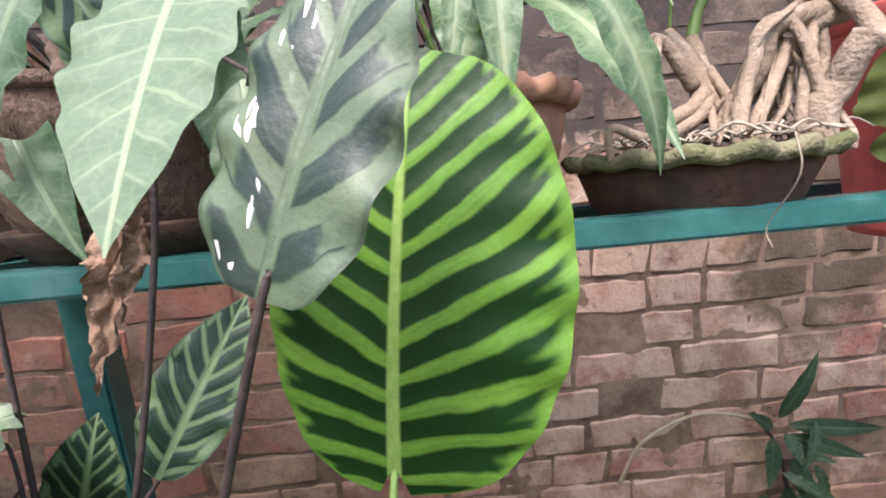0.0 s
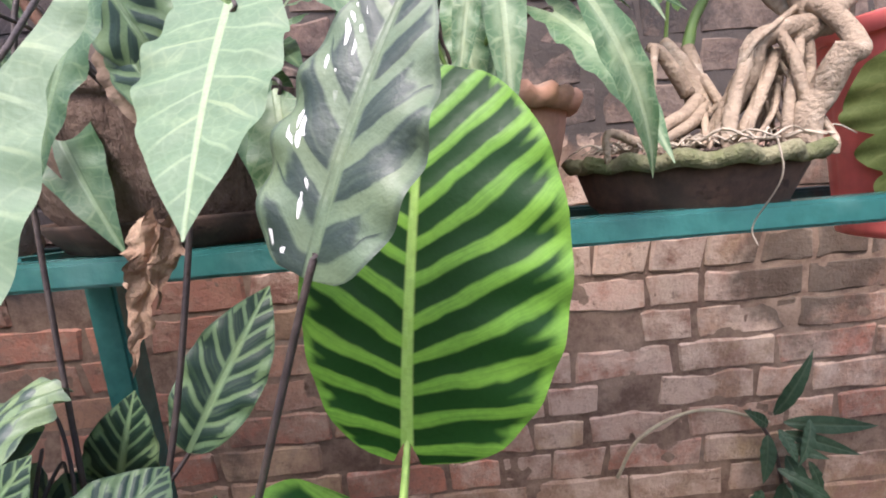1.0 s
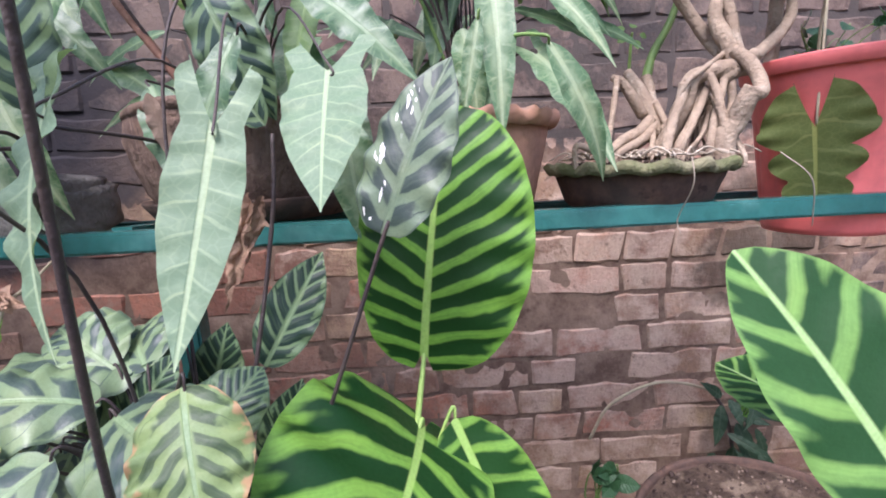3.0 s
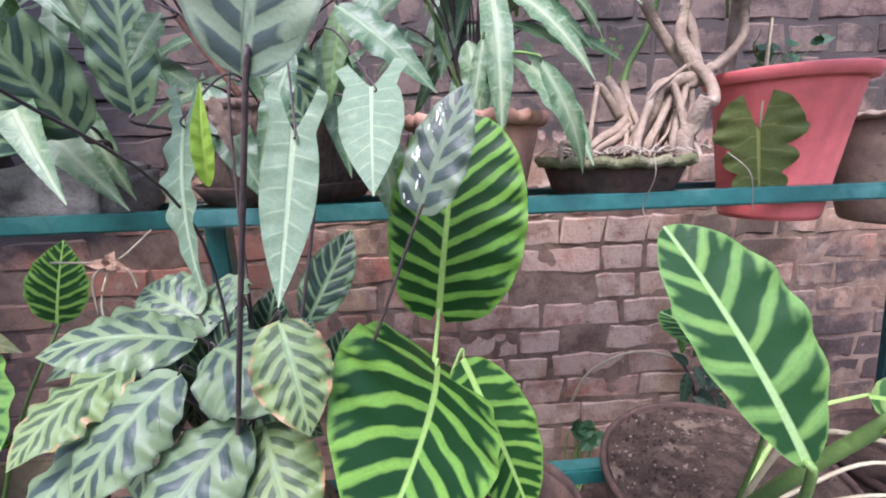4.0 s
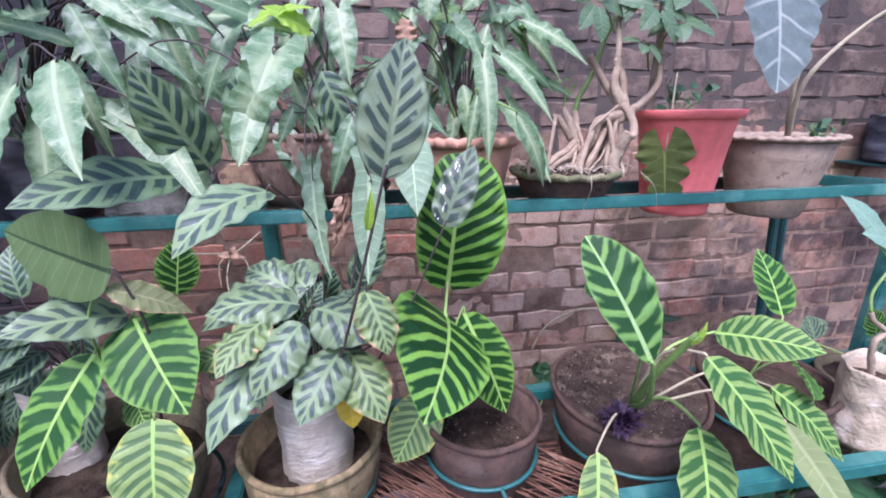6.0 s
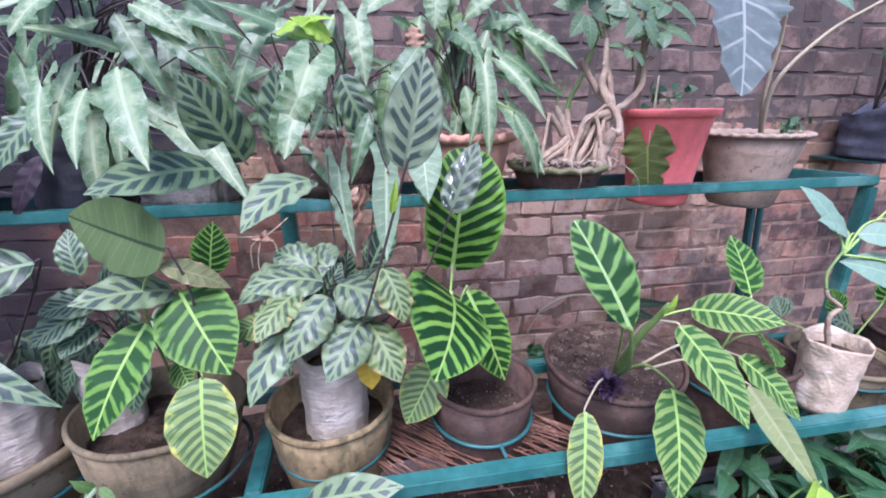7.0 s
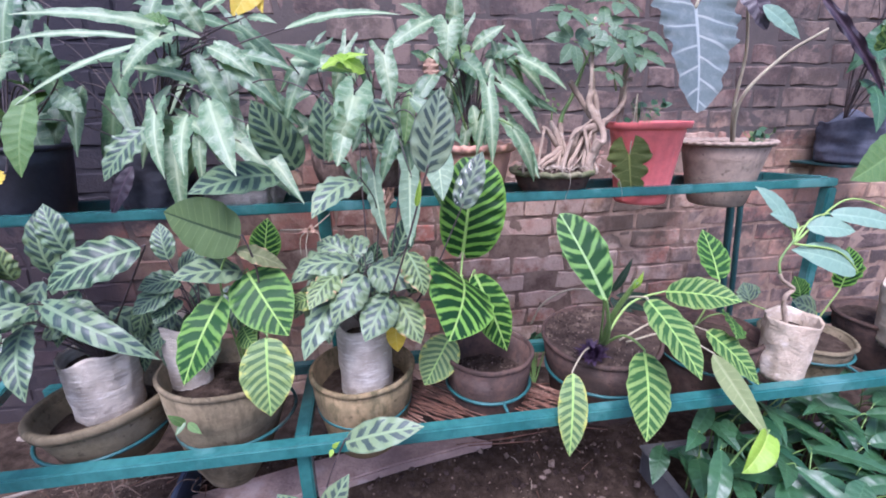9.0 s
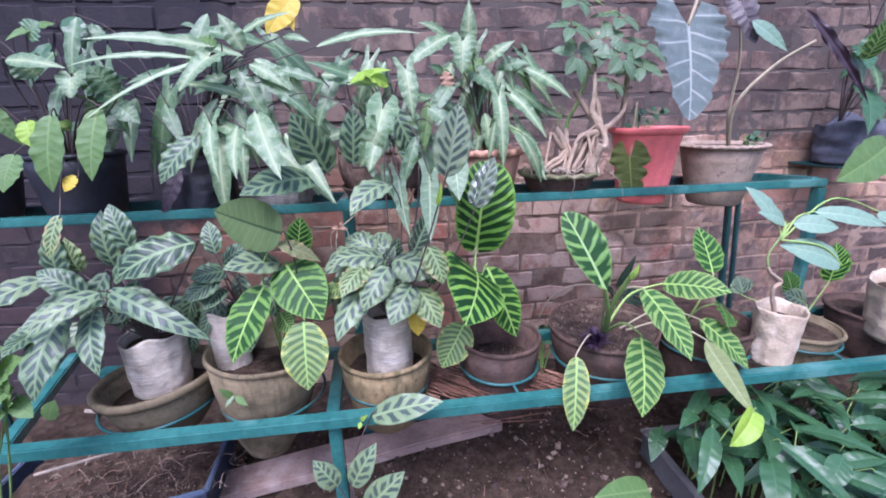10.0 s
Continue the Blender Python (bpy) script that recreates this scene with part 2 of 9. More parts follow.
    if flecks:
        cell = k.node("TexVoronoi", out="Color", Vector=k.node("CombineXYZ", i0=k.math("MULTIPLY", ux, 46.0), i1=k.math("MULTIPLY", s, 6.0), i2=ey), Scale=1.0)
        bright = k.math("MULTIPLY", k.step(k.node("SeparateXYZ", i0=cell), 0.9, 0.905), k.step(ux, -0.07, -0.06, 1.0, 0.0))
        c = k.mix(k.math("MULTIPLY", bright, k.step(ex, 0.8, 0.85, 1.0, 0.0)), c, (0.8, 0.78, 0.75))
    h = k.math("ADD", k.math("MULTIPLY", wave, 0.35), k.math("MULTIPLY", rib, -0.8))
    k.bump(k.math("ADD", h, k.math("MULTIPLY", fine, 0.4)), 0.35, 0.002)
    k.done(c, k.step(fine, 0.2, 0.9, rough - 0.06, rough + 0.12), spec)
    thin = k.t.nodes.new("ShaderNodeBsdfTranslucent")
    k.set(thin.inputs[0], k.mix(1.0, c, (1.5, 1.6, 0.7), "MULTIPLY"))
    both = k.t.nodes.new("ShaderNodeMixShader")
    both.inputs[0].default_value = back
    k.t.links.new(k.b.outputs[0], both.inputs[1])
    k.t.links.new(thin.outputs[0], both.inputs[2])
    k.t.links.new(both.outputs[0], k.t.nodes["Material Output"].inputs[0])
    return k.m


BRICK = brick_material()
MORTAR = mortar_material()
SOIL = plain("dark_soil", (0.037, 0.026, 0.019), (0.078, 0.055, 0.04), 34, 0.95, 1.0, 0.1, (0.1, 0.072, 0.052))
CRUST = plain("dry_crusted_soil", (0.1, 0.07, 0.051), (0.051, 0.036, 0.027), 45, 0.95, 1.0, 0.12, (0.185, 0.14, 0.1))
PAINT = plain("green_enamel_paint", (0.024, 0.13, 0.118), (0.04, 0.165, 0.148), 9, 0.24, 0.15, 0.8, (0.09, 0.23, 0.21))
HOOP = plain("dull_green_paint", (0.02, 0.095, 0.09), (0.03, 0.12, 0.112), 12, 0.45, 0.2, 0.4, (0.05, 0.06, 0.05))
RUSTY = plain("dark_green_paint", (0.012, 0.055, 0.055), (0.02, 0.075, 0.07), 12, 0.6, 0.3, 0.4, (0.05, 0.04, 0.035))
CLAY = clay_material("mossy_terracotta", (0.275, 0.198, 0.103), (0.172, 0.133, 0.0688), (0.0559, 0.055, 0.0241), 0.55)
CLAY_OLD = clay_material("grey_brown_terracotta", (0.18, 0.144, 0.0864), (0.13, 0.104, 0.0612), (0.0648, 0.0562, 0.0324), 0.5)
CLAY_DARK = clay_material("damp_terracotta", (0.102, 0.0612, 0.0449), (0.0612, 0.0408, 0.0326), (0.0374, 0.0286, 0.0231), 0.45)
FIBRE = fibre_material()
CLAY_GREY = clay_material("grey_weathered_clay", (0.36, 0.27, 0.2), (0.26, 0.2, 0.15), (0.17, 0.135, 0.105), 0.4)
CLAY_PINK = plain("pink_terracotta", (0.56, 0.3, 0.21), (0.46, 0.26, 0.19), 14, 0.88, 0.4, 0.2, (0.3, 0.24, 0.2))
MOSS = plain("mossy_clay_rim", (0.25, 0.23, 0.14), (0.12, 0.135, 0.06), 30, 0.95, 0.8, 0.1, (0.4, 0.37, 0.28))
RED = plain("red_plastic", (0.86, 0.19, 0.17), (0.88, 0.225, 0.2), 6, 0.45, 0.06, 0.4)
BLACK = plain("dark_plastic", (0.015, 0.016, 0.022), (0.024, 0.024, 0.031), 15, 0.5, 0.2, 0.4)
# Black plastic made lighter: the haze over it is put into the colour.
HAZY_BLACK = plain("hazy_black_plastic", (0.075, 0.08, 0.1), (0.115, 0.12, 0.145), 15, 0.9, 0.2, 0.3)
NAVY = plain("blue_plastic", (0.07, 0.1, 0.16), (0.1, 0.135, 0.19), 8, 0.45, 0.2, 0.4)
FILM = film_material()
ROOT = plain("dry_brown_root", (0.26, 0.19, 0.14), (0.17, 0.12, 0.09), 40, 0.9, 0.3, 0.1)
SACK = plain("dusty_woven_bag", (0.55, 0.45, 0.33), (0.43, 0.34, 0.24), 24, 0.8, 0.6, 0.2, (0.64, 0.56, 0.46))
BARK = plain("pale_smooth_bark", (0.4, 0.31, 0.225), (0.28, 0.21, 0.152), 32, 0.9, 0.7, 0.12, (0.47, 0.39, 0.3))
STICK = plain("brown_sticks", (0.2, 0.1, 0.065), (0.12, 0.065, 0.045), 30, 0.8, 0.4, 0.2, (0.33, 0.2, 0.14))
DEAD = plain("dry_brown_leaf", (0.42, 0.27, 0.18), (0.25, 0.15, 0.1), 40, 0.85, 0.5, 0.2, (0.52, 0.37, 0.26))
SLAB = plain("pinkish_stone", (0.4, 0.29, 0.24), (0.28, 0.2, 0.17), 16, 0.9, 0.8, 0.2, (0.42, 0.34, 0.3))
STONE = plain("pitted_grey_stone", (0.36, 0.33, 0.29), (0.24, 0.215, 0.19), 30, 0.9, 0.9, 0.2, (0.1, 0.085, 0.08))
PURPLE = plain("purple_foliage", (0.03, 0.014, 0.036), (0.055, 0.03, 0.06), 60, 0.5, 0.4, 0.4)
STEM = plain("green_stem", (0.19, 0.3, 0.08), (0.13, 0.22, 0.06), 30, 0.5, 0.2, 0.4)
STEM_LIME = plain("lime_stem", (0.32, 0.46, 0.12), (0.26, 0.4, 0.1), 30, 0.5, 0.2, 0.4)
STEM_DARK = plain("dark_purple_stem", (0.055, 0.04, 0.04), (0.09, 0.065, 0.055), 30, 0.55, 0.3, 0.4)
STEM_PALE = plain("pale_stem", (0.42, 0.38, 0.25), (0.36, 0.3, 0.2), 30, 0.6, 0.3, 0.3)
k = Mat("mixed_soil_crumbs")
k.bump(k.noise(300.0), 0.5)
own = k.node("NewGeometry", out="Random Per Island")
CRUMB = k.done(k.mix(k.step(own, 0.66, 0.95), k.mix(own, (0.03, 0.02, 0.016), (0.085, 0.06, 0.05)), (0.24, 0.18, 0.14)), 0.95, 0.1)
CORD = plain("pale_fibre", (0.5, 0.42, 0.33), (0.4, 0.33, 0.25), 40, 0.9, 0.3, 0.1)

RIB = (0.3, 0.47, 0.12)
ZEBRA = leaf_material("zebra_leaf", (0.009, 0.04, 0.008), (0.145, 0.315, 0.045), "bands", 10.5, 0.8, drift=0.7, rough=0.45, spec=0.22, back=0.2, share=0.34, midrib=RIB)
ZEBRA_EDGED = leaf_material("pale_edged_zebra_leaf", (0.016, 0.055, 0.016), (0.145, 0.28, 0.072), "bands", 6.0, 0.85, drift=0.5, fork=2.4, rough=0.5, spec=0.16, back=0.16, share=0.55, midrib=(0.3, 0.45, 0.18))
ZEBRA_BROAD = leaf_material("broad_banded_zebra_leaf", (0.009, 0.042, 0.009), (0.165, 0.34, 0.055), "bands", 7.4, 0.8, drift=0.6, fork=3.2, rough=0.45, spec=0.25, back=0.2, share=0.42, midrib=RIB)
ZEBRA_THIN = leaf_material("fine_striped_zebra_leaf", (0.012, 0.05, 0.01), (0.155, 0.31, 0.052), "bands", 8.5, 0.8, drift=0.6, fork=2.6, rough=0.5, spec=0.16, back=0.16, share=0.55, midrib=RIB)
ZEBRA_MID = leaf_material("banded_zebra_leaf", (0.015, 0.06, 0.013), (0.125, 0.255, 0.048), "bands", 7.0, 0.8, drift=0.6, fork=2.4, rough=0.5, spec=0.2, back=0.16, share=0.5, midrib=RIB)
ZEBRA_PALE = leaf_material("pale_zebra_leaf", (0.036, 0.1, 0.028), (0.19, 0.295, 0.085), "bands", 9, 0.85, drift=0.6, fork=2.1, rough=0.5, spec=0.15, back=0.16, share=0.3, midrib=RIB)
ZEBRA_OLD = leaf_material("yellowing_zebra_leaf", (0.07, 0.13, 0.048), (0.21, 0.3, 0.1), "bands", 10, 0.85, drift=0.5, fork=2.2, edge=(0.4, 0.4, 0.08), rough=0.5, spec=0.3, back=0.18, midrib=RIB)
GREY_RIB = (0.22, 0.31, 0.16)
PEACOCK = leaf_material("peacock_leaf", (0.042, 0.066, 0.056), (0.165, 0.235, 0.122), "blotches", 5.8, 0.9, low=0.5, drift=0.8, grow=0.15, rough=0.4, spec=0.4, back=0.12, midrib=GREY_RIB)
PEACOCK_OLD = leaf_material("browning_peacock_leaf", (0.05, 0.08, 0.036), (0.18, 0.255, 0.1), "blotches", 7.5, 0.9, low=0.5, drift=0.8, grow=0.15, edge=(0.42, 0.25, 0.13), rough=0.48, back=0.15, midrib=GREY_RIB)
PEACOCK_DARK = leaf_material("slate_peacock_leaf", (0.02, 0.044, 0.034), (0.12, 0.19, 0.095), "blotches", 8, 0.9, low=0.5, drift=0.6, grow=0.38, rough=0.42, spec=0.4, back=0.1, midrib=(0.15, 0.22, 0.12))
PEACOCK_SLATE = leaf_material("grey_peacock_leaf", (0.034, 0.055, 0.046), (0.17, 0.23, 0.14), "blotches", 8, 0.9, low=0.5, drift=0.5, grow=0.15, rough=0.42, spec=0.4, back=0.1, midrib=(0.17, 0.23, 0.14))
PEACOCK_DEEP = leaf_material("deep_green_peacock_leaf", (0.012, 0.032, 0.02), (0.13, 0.205, 0.1), "blotches", 8, 0.9, low=0.5, drift=0.5, grow=0.75, rough=0.42, spec=0.35, back=0.1, midrib=(0.19, 0.28, 0.14))
PEACOCK_FLECKED = leaf_material("flecked_peacock_leaf", (0.024, 0.04, 0.032), (0.125, 0.175, 0.105), "blotches", 6, 0.95, low=0.5, grow=0.35, rough=0.5, spec=0.5, back=0.1, flecks=True, midrib=(0.12, 0.17, 0.1))
ARROW = leaf_material("arrowhead_leaf", (0.085, 0.165, 0.075), (0.34, 0.42, 0.26), "veins", 7, 0.6, feather=0.6, rough=0.42, spec=0.4, back=0.22)
ARROW_VEINED = leaf_material("veined_arrowhead_leaf", (0.165, 0.245, 0.15), (0.33, 0.42, 0.27), "veins", 8, 0.7, net=0.13, strong=0.5, drift=0.7, rough=0.5, spec=0.3, back=0.22, midrib=(0.36, 0.45, 0.28))
OLD_LEAF = leaf_material("fading_brown_edged_leaf", (0.17, 0.19, 0.085), (0.27, 0.27, 0.14), "veins", 9, 0.8, net=0.0, strong=0.6, drift=0.4, edge=(0.42, 0.27, 0.15), rough=0.6, spec=0.2, back=0.2)
FOLDED = leaf_material("pale_folded_leaf_back", (0.21, 0.26, 0.11), (0.3, 0.34, 0.17), "veins", 10, 0.8, net=0.0, strong=0.5, drift=0.4, rough=0.6, spec=0.2, back=0.25)
LEAF_BACK = leaf_material("ribbed_leaf_back", (0.1, 0.155, 0.06), (0.14, 0.205, 0.085), "veins", 11, 0.45, net=0.0, strong=0.7, drift=0.3, rough=0.6, spec=0.2, back=0.3, midrib=(0.03, 0.055, 0.025))
ARROW_DARK = leaf_material("deep_arrowhead_leaf", (0.05, 0.115, 0.05), (0.2, 0.29, 0.16), "veins", 7, 0.6, feather=0.45, rough=0.4, spec=0.45, back=0.2)
UMBRELLA = leaf_material("umbrella_tree_leaf", (0.085, 0.15, 0.075), (0.15, 0.22, 0.125), "veins", 8, 0.6, net=0.0, strong=0.4, rough=0.4, spec=0.45, back=0.2)
PLAIN_LEAF = leaf_material("plain_green_leaf", (0.1, 0.19, 0.055), (0.17, 0.27, 0.09), "veins", 10, 0.6, rough=0.48, back=0.3)
DARK_LEAF = leaf_material("dark_glossy_leaf", (0.034, 0.098, 0.038), (0.05, 0.125, 0.052), "veins", 9, 0.7, net=0.0, strong=0.2, rough=0.36, spec=0.5, back=0.15)
OLIVE = leaf_material("olive_lobed_leaf", (0.11, 0.142, 0.042), (0.2, 0.235, 0.09), "veins", 5, 0.5, net=0.15, strong=0.6, rough=0.5, spec=0.12, back=0.2, midrib=(0.3, 0.33, 0.1))
SLATE = leaf_material("slate_veined_leaf", (0.1, 0.128, 0.115), (0.28, 0.315, 0.285), "veins", 5, 0.6, net=0.06, drift=0.2, strong=0.85, rough=0.38, spec=0.5, back=0.12)
BLUEGREY = leaf_material("blue_green_leaf", (0.17, 0.28, 0.2), (0.24, 0.36, 0.26), "veins", 7, 0.7, rough=0.5, back=0.2)
LIME = leaf_material("lime_leaf", (0.27, 0.43, 0.05), (0.4, 0.55, 0.11), "veins", 6, 0.6, rough=0.42, back=0.35)
YELLOW = leaf_material("yellow_leaf", (0.55, 0.4, 0.03), (0.6, 0.5, 0.1), "veins", 6, 0.6, rough=0.5, back=0.3)
DEEP_LEAF = leaf_material("deep_glossy_leaf", (0.016, 0.06, 0.024), (0.026, 0.08, 0.034), "veins", 9, 0.7, net=0.0, strong=0.3, rough=0.32, spec=0.45, back=0.15)
WEED = leaf_material("dusty_dark_leaf", (0.028, 0.06, 0.032), (0.06, 0.09, 0.055), "veins", 7, 0.7, rough=0.5, spec=0.3, back=0.1)
GREY_TUB = plain("grey_plastic", (0.11, 0.11, 0.11), (0.15, 0.15, 0.148), 12, 0.5, 0.15, 0.4)
WINE = leaf_material("dark_wine_leaf", (0.02, 0.012, 0.018), (0.045, 0.026, 0.036), "veins", 6, 0.6, rough=0.4, back=0.05)


# ---- building helpers ----
def mesh_of(name, bm, material, smooth=True):
    me = bpy.data.meshes.new(name)
    bm.normal_update()
    bm.to_mesh(me)
    bm.free()
    me.materials.append(material)
    if smooth:
        me.shade_smooth()
    return me


def part(name, bm, material, parent=None, label="", smooth=True):
    ob = new(name, mesh_of(name, bm, material, smooth))
    if parent:
        ob.parent = parent
        ob.matrix_parent_inverse = parent.matrix_basis.inverted()
    return tagged(ob, label)


def thing(name, at, label, category, group=""):
    ob = new(name)
    ob.location = at
    ob.empty_display_size = 0.03
    return tagged(ob, label, category, group)


def box(bm, lo, hi, bevel=0.002):
    made = bmesh.ops.create_cube(bm, size=1.0)["verts"]
    for v in made:
        v.co = Vector([lo[i] + (v.co[i] + 0.5) * (hi[i] - lo[i]) for i in range(3)])
    if bevel:
        edges = list({e for v in made for e in v.link_edges})
        bmesh.ops.bevel(bm, geom=edges, offset=bevel, segments=2, affect="EDGES")
    return bm


def bar(a, b, size=0.025, bevel=0.003):
    """A square tube from a to b."""
    a, b = Vector(a), Vector(b)
    bm = box(bmesh.new(), (-size / 2, -size / 2, 0), (size / 2, size / 2, (b - a).length), bevel)
    way = (b - a).normalized()
    turn = way.to_track_quat("Z", "Y").to_matrix().to_4x4()
    bmesh.ops.transform(bm, matrix=Matrix.Translation(a) @ turn, verts=bm.verts)
    return bm


def curve_points(ends, steps=8):
    """Points along a smooth line through the given places."""
    p = [Vector(e) for e in ends]
    if len(p) == 2:
        return [p[0].lerp(p[1], i / steps) for i in range(steps + 1)]
    p = [2 * p[0] - p[1], *p, 2 * p[-1] - p[-2]]
    out = []
    for i in range(1, len(p) - 2):
        for j in range(steps):
            t = j / steps
            out.append(0.5 * (2 * p[i] + (p[i + 1] - p[i - 1]) * t + (2 * p[i - 1] - 5 * p[i] + 4 * p[i + 1] - p[i + 2]) * t * t
                              + (3 * p[i] - p[i - 1] - 3 * p[i + 1] + p[i + 2]) * t ** 3))
    return out + [p[-2]]


def tube(ends, r0, r1=None, sides=7, steps=7, bm=None, knots=0.0):
    """A round rod along a smooth line, tapering from r0 to r1."""
    bm = bm or bmesh.new()
    pts = curve_points(ends, steps)
    r1 = r0 if r1 is None else r1
    rings = []
    up = Vector((0.13, 0.31, 0.94))
    for i, p in enumerate(pts):
        way = (pts[min(i + 1, len(pts) - 1)] - pts[max(i - 1, 0)]).normalized()
        s = way.cross(up).normalized()
        q = s.cross(way)
        r = r0 + (r1 - r0) * i / (len(pts) - 1)
        if knots:
            r *= 1 + knots * noise.noise(p * 55)
        rings.append([bm.verts.new(p + r * (math.cos(k * math.tau / sides) * s + math.sin(k * math.tau / sides) * q)) for k in range(sides)])
    for a, b in zip(rings, rings[1:]):
        for k in range(sides):
            bm.faces.new((a[k], a[(k + 1) % sides], b[(k + 1) % sides], b[k]))
    bm.faces.new(rings[0][::-1])
    bm.faces.new(rings[-1])
    return bm


def lathe(profile, sides=48, wave=0.0, waves=0, rough=0.0):
    """A turned body. Rows of (radius, height, share of the scallops)."""
    sides = max(sides, waves * 6)
    bm = bmesh.new()
    rings = []
    for r, z, w in profile:
        ring = []
        for k in range(sides):
            a = k * math.tau / sides
            d = wave * w * math.sin(a * waves)
            p = Vector((math.cos(a), math.sin(a), z * 6))
            rr = max(r + d + rough * noise.noise(p * 2.3), 0.0005)
            ring.append(bm.verts.new((rr * math.cos(a), rr * math.sin(a), z + d * 0.6)))
        rings.append(ring)
    for a, b in zip(rings, rings[1:]):
        for k in range(sides):
            bm.faces.new((a[k], a[(k + 1) % sides], b[(k + 1) % sides], b[k]))
    return bm


def moved(bm, at, tilt=(0, 0, 0)):
    bmesh.ops.transform(bm, matrix=pose(*at, *tilt), verts=bm.verts)
    return bm


# ---- leaves ----
SHAPES = {
    "round": lambda v: math.sin(math.pi * (0.03 + 0.945 * min(1, v) ** 0.95)) ** (0.36 + 0.1 * min(1, v)),
    "heart": lambda v: max(0.0, math.sin(math.pi * ((v + 0.09) / 1.09) ** 0.95)) ** 0.33,
    "cordate": lambda v: max(0.0, math.sin(math.pi * ((v + 0.09) / 1.09) ** 0.76)) ** (0.42 + 0.4 * max(v, 0) ** 2),
    "oval": lambda v: max(0.0, math.sin(math.pi * min(1, v) ** 0.82)) ** (0.58 + 0.34 * min(1, v) ** 2),
    "obovate": lambda v: max(0.0, math.sin(math.pi * min(1, v) ** 1.2)) ** (0.5 + 0.1 * min(1, v)),
    "broad": lambda v: max(0.0, math.sin(math.pi * min(1, v) ** 0.72)) ** (0.48 + 0.4 * min(1, v) ** 2),
    "lance": lambda v: math.sin(math.pi * min(1, v) ** 0.7) ** 0.95,
    "arrow": lambda v: 1.22 * (0.62 + 1.9 * v) * (1 - v) ** 1.15 if v > -0.001 else 0.756 + 0.5 * (-v / 0.3),
    "shield": lambda v: (1 - max(v, 0)) ** 0.55 * (1 + 0.05 * math.sin(9 * max(v, 0)) + 0.07 * math.sin(26 * max(v, 0))) if v > -0.02 else 1.0 - 0.3 * (-v / 0.3),
    "lobed": lambda v: (1 - v) ** 0.55 * (0.66 + 0.44 * abs(math.sin(math.pi * (v * 3.4 + 0.3))) ** 0.75) if v > -0.001 else 1.0 - 0.5 * (-v / 0.4) ** 1.6,
}


def blade(kind, base, tip, width, bow=0.1, face=(0, -1, 0.4), fold=0.15, wave=0.05, rows=18, cols=5, seed=0, ripples=5.0, hook=0.0, halves=(1.0, 1.0), sway=0.0):
    """A leaf blade from base to tip. bow: how far the middle rises towards its face, in lengths; fold: how the halves rise; wave: the ripples of the margin; halves: the share of the two half widths; sway: how far the midrib bends sideways, in lengths."""
    base, tip = Vector(base), Vector(tip)
    length = (tip - base).length
    way = (tip - base) / length
    n0 = Vector(face)
    n0 = (n0 - way * n0.dot(way)).normalized()
    mid = (base + tip) / 2 + n0 * bow * length * 2 + way.cross(n0) * sway * length * 2
    rng = random.Random(seed)
    ph, own = rng.uniform(0, 6.28), rng.random()
    low = {"arrow": -0.3, "shield": -0.3, "lobed": -0.4, "heart": -0.09, "cordate": -0.09}.get(kind, 0.0)
    gap = {"arrow": 0.76, "heart": 0.12, "cordate": 0.1, "lobed": 0.34}.get(kind, 0.4)
    shape = SHAPES[kind]
    bm = bmesh.new()
    uv1, uv2 = bm.loops.layers.uv.new("blade"), bm.loops.layers.uv.new("edge")

    def centre(v):
        if v < 0:
            t = (mid - base).normalized()
            return base + t * v * length, t
        return base * (1 - v) ** 2 + mid * 2 * v * (1 - v) + tip * v * v, ((mid - base) * (1 - v) + (tip - mid) * v).normalized()

    for s in (-1, 1):
        grid = []
        for i in range(rows + 1):
            v = low + (1 - low) * i / rows
            c, t = centre(v)
            side = t.cross(n0).normalized()
            nrm = side.cross(t)
            half = max(width / 2 * shape(v) * halves[s > 0], 0.0004)
            inner = 0.0
            if v < 0:
                inner = width / 2 * gap * min(1, (v / low) ** 0.8)
                half = max(half * (1 - max(0.0, (v / low - 0.72)) ** 2 * 9), inner + 0.0005)
            line = []
            for j in range(cols + 1):
                e = j / cols
                lat = inner + (half - inner) * e
                r = lat / (width / 2)
                lift = fold * lat * (1 - 0.5 * r) + wave * width * r ** 2 * (math.sin(ripples * 6.28 * v + ph + s) * 0.6 + noise.noise(Vector((v * 7, s * 3 + own * 20, r))) * 0.8)
                lift -= hook * width * r ** 3
                p = c + side * s * lat + nrm * lift
                line.append((bm.verts.new(p), (s * lat / length, v), (lat / max(half, 1e-4), own)))
            grid.append(line)
        for a, b in zip(grid, grid[1:]):
            for j in range(cols):
                q = [a[j], a[j + 1], b[j + 1], b[j]]
                f = bm.faces.new([x[0] for x in (q if s > 0 else q[::-1])])
                for loop, x in zip(f.loops, q if s > 0 else q[::-1]):
                    loop[uv1].uv, loop[uv2].uv = x[1], x[2]
    bmesh.ops.remove_doubles(bm, verts=bm.verts, dist=0.00015)
    return bm


COUNT = [0]


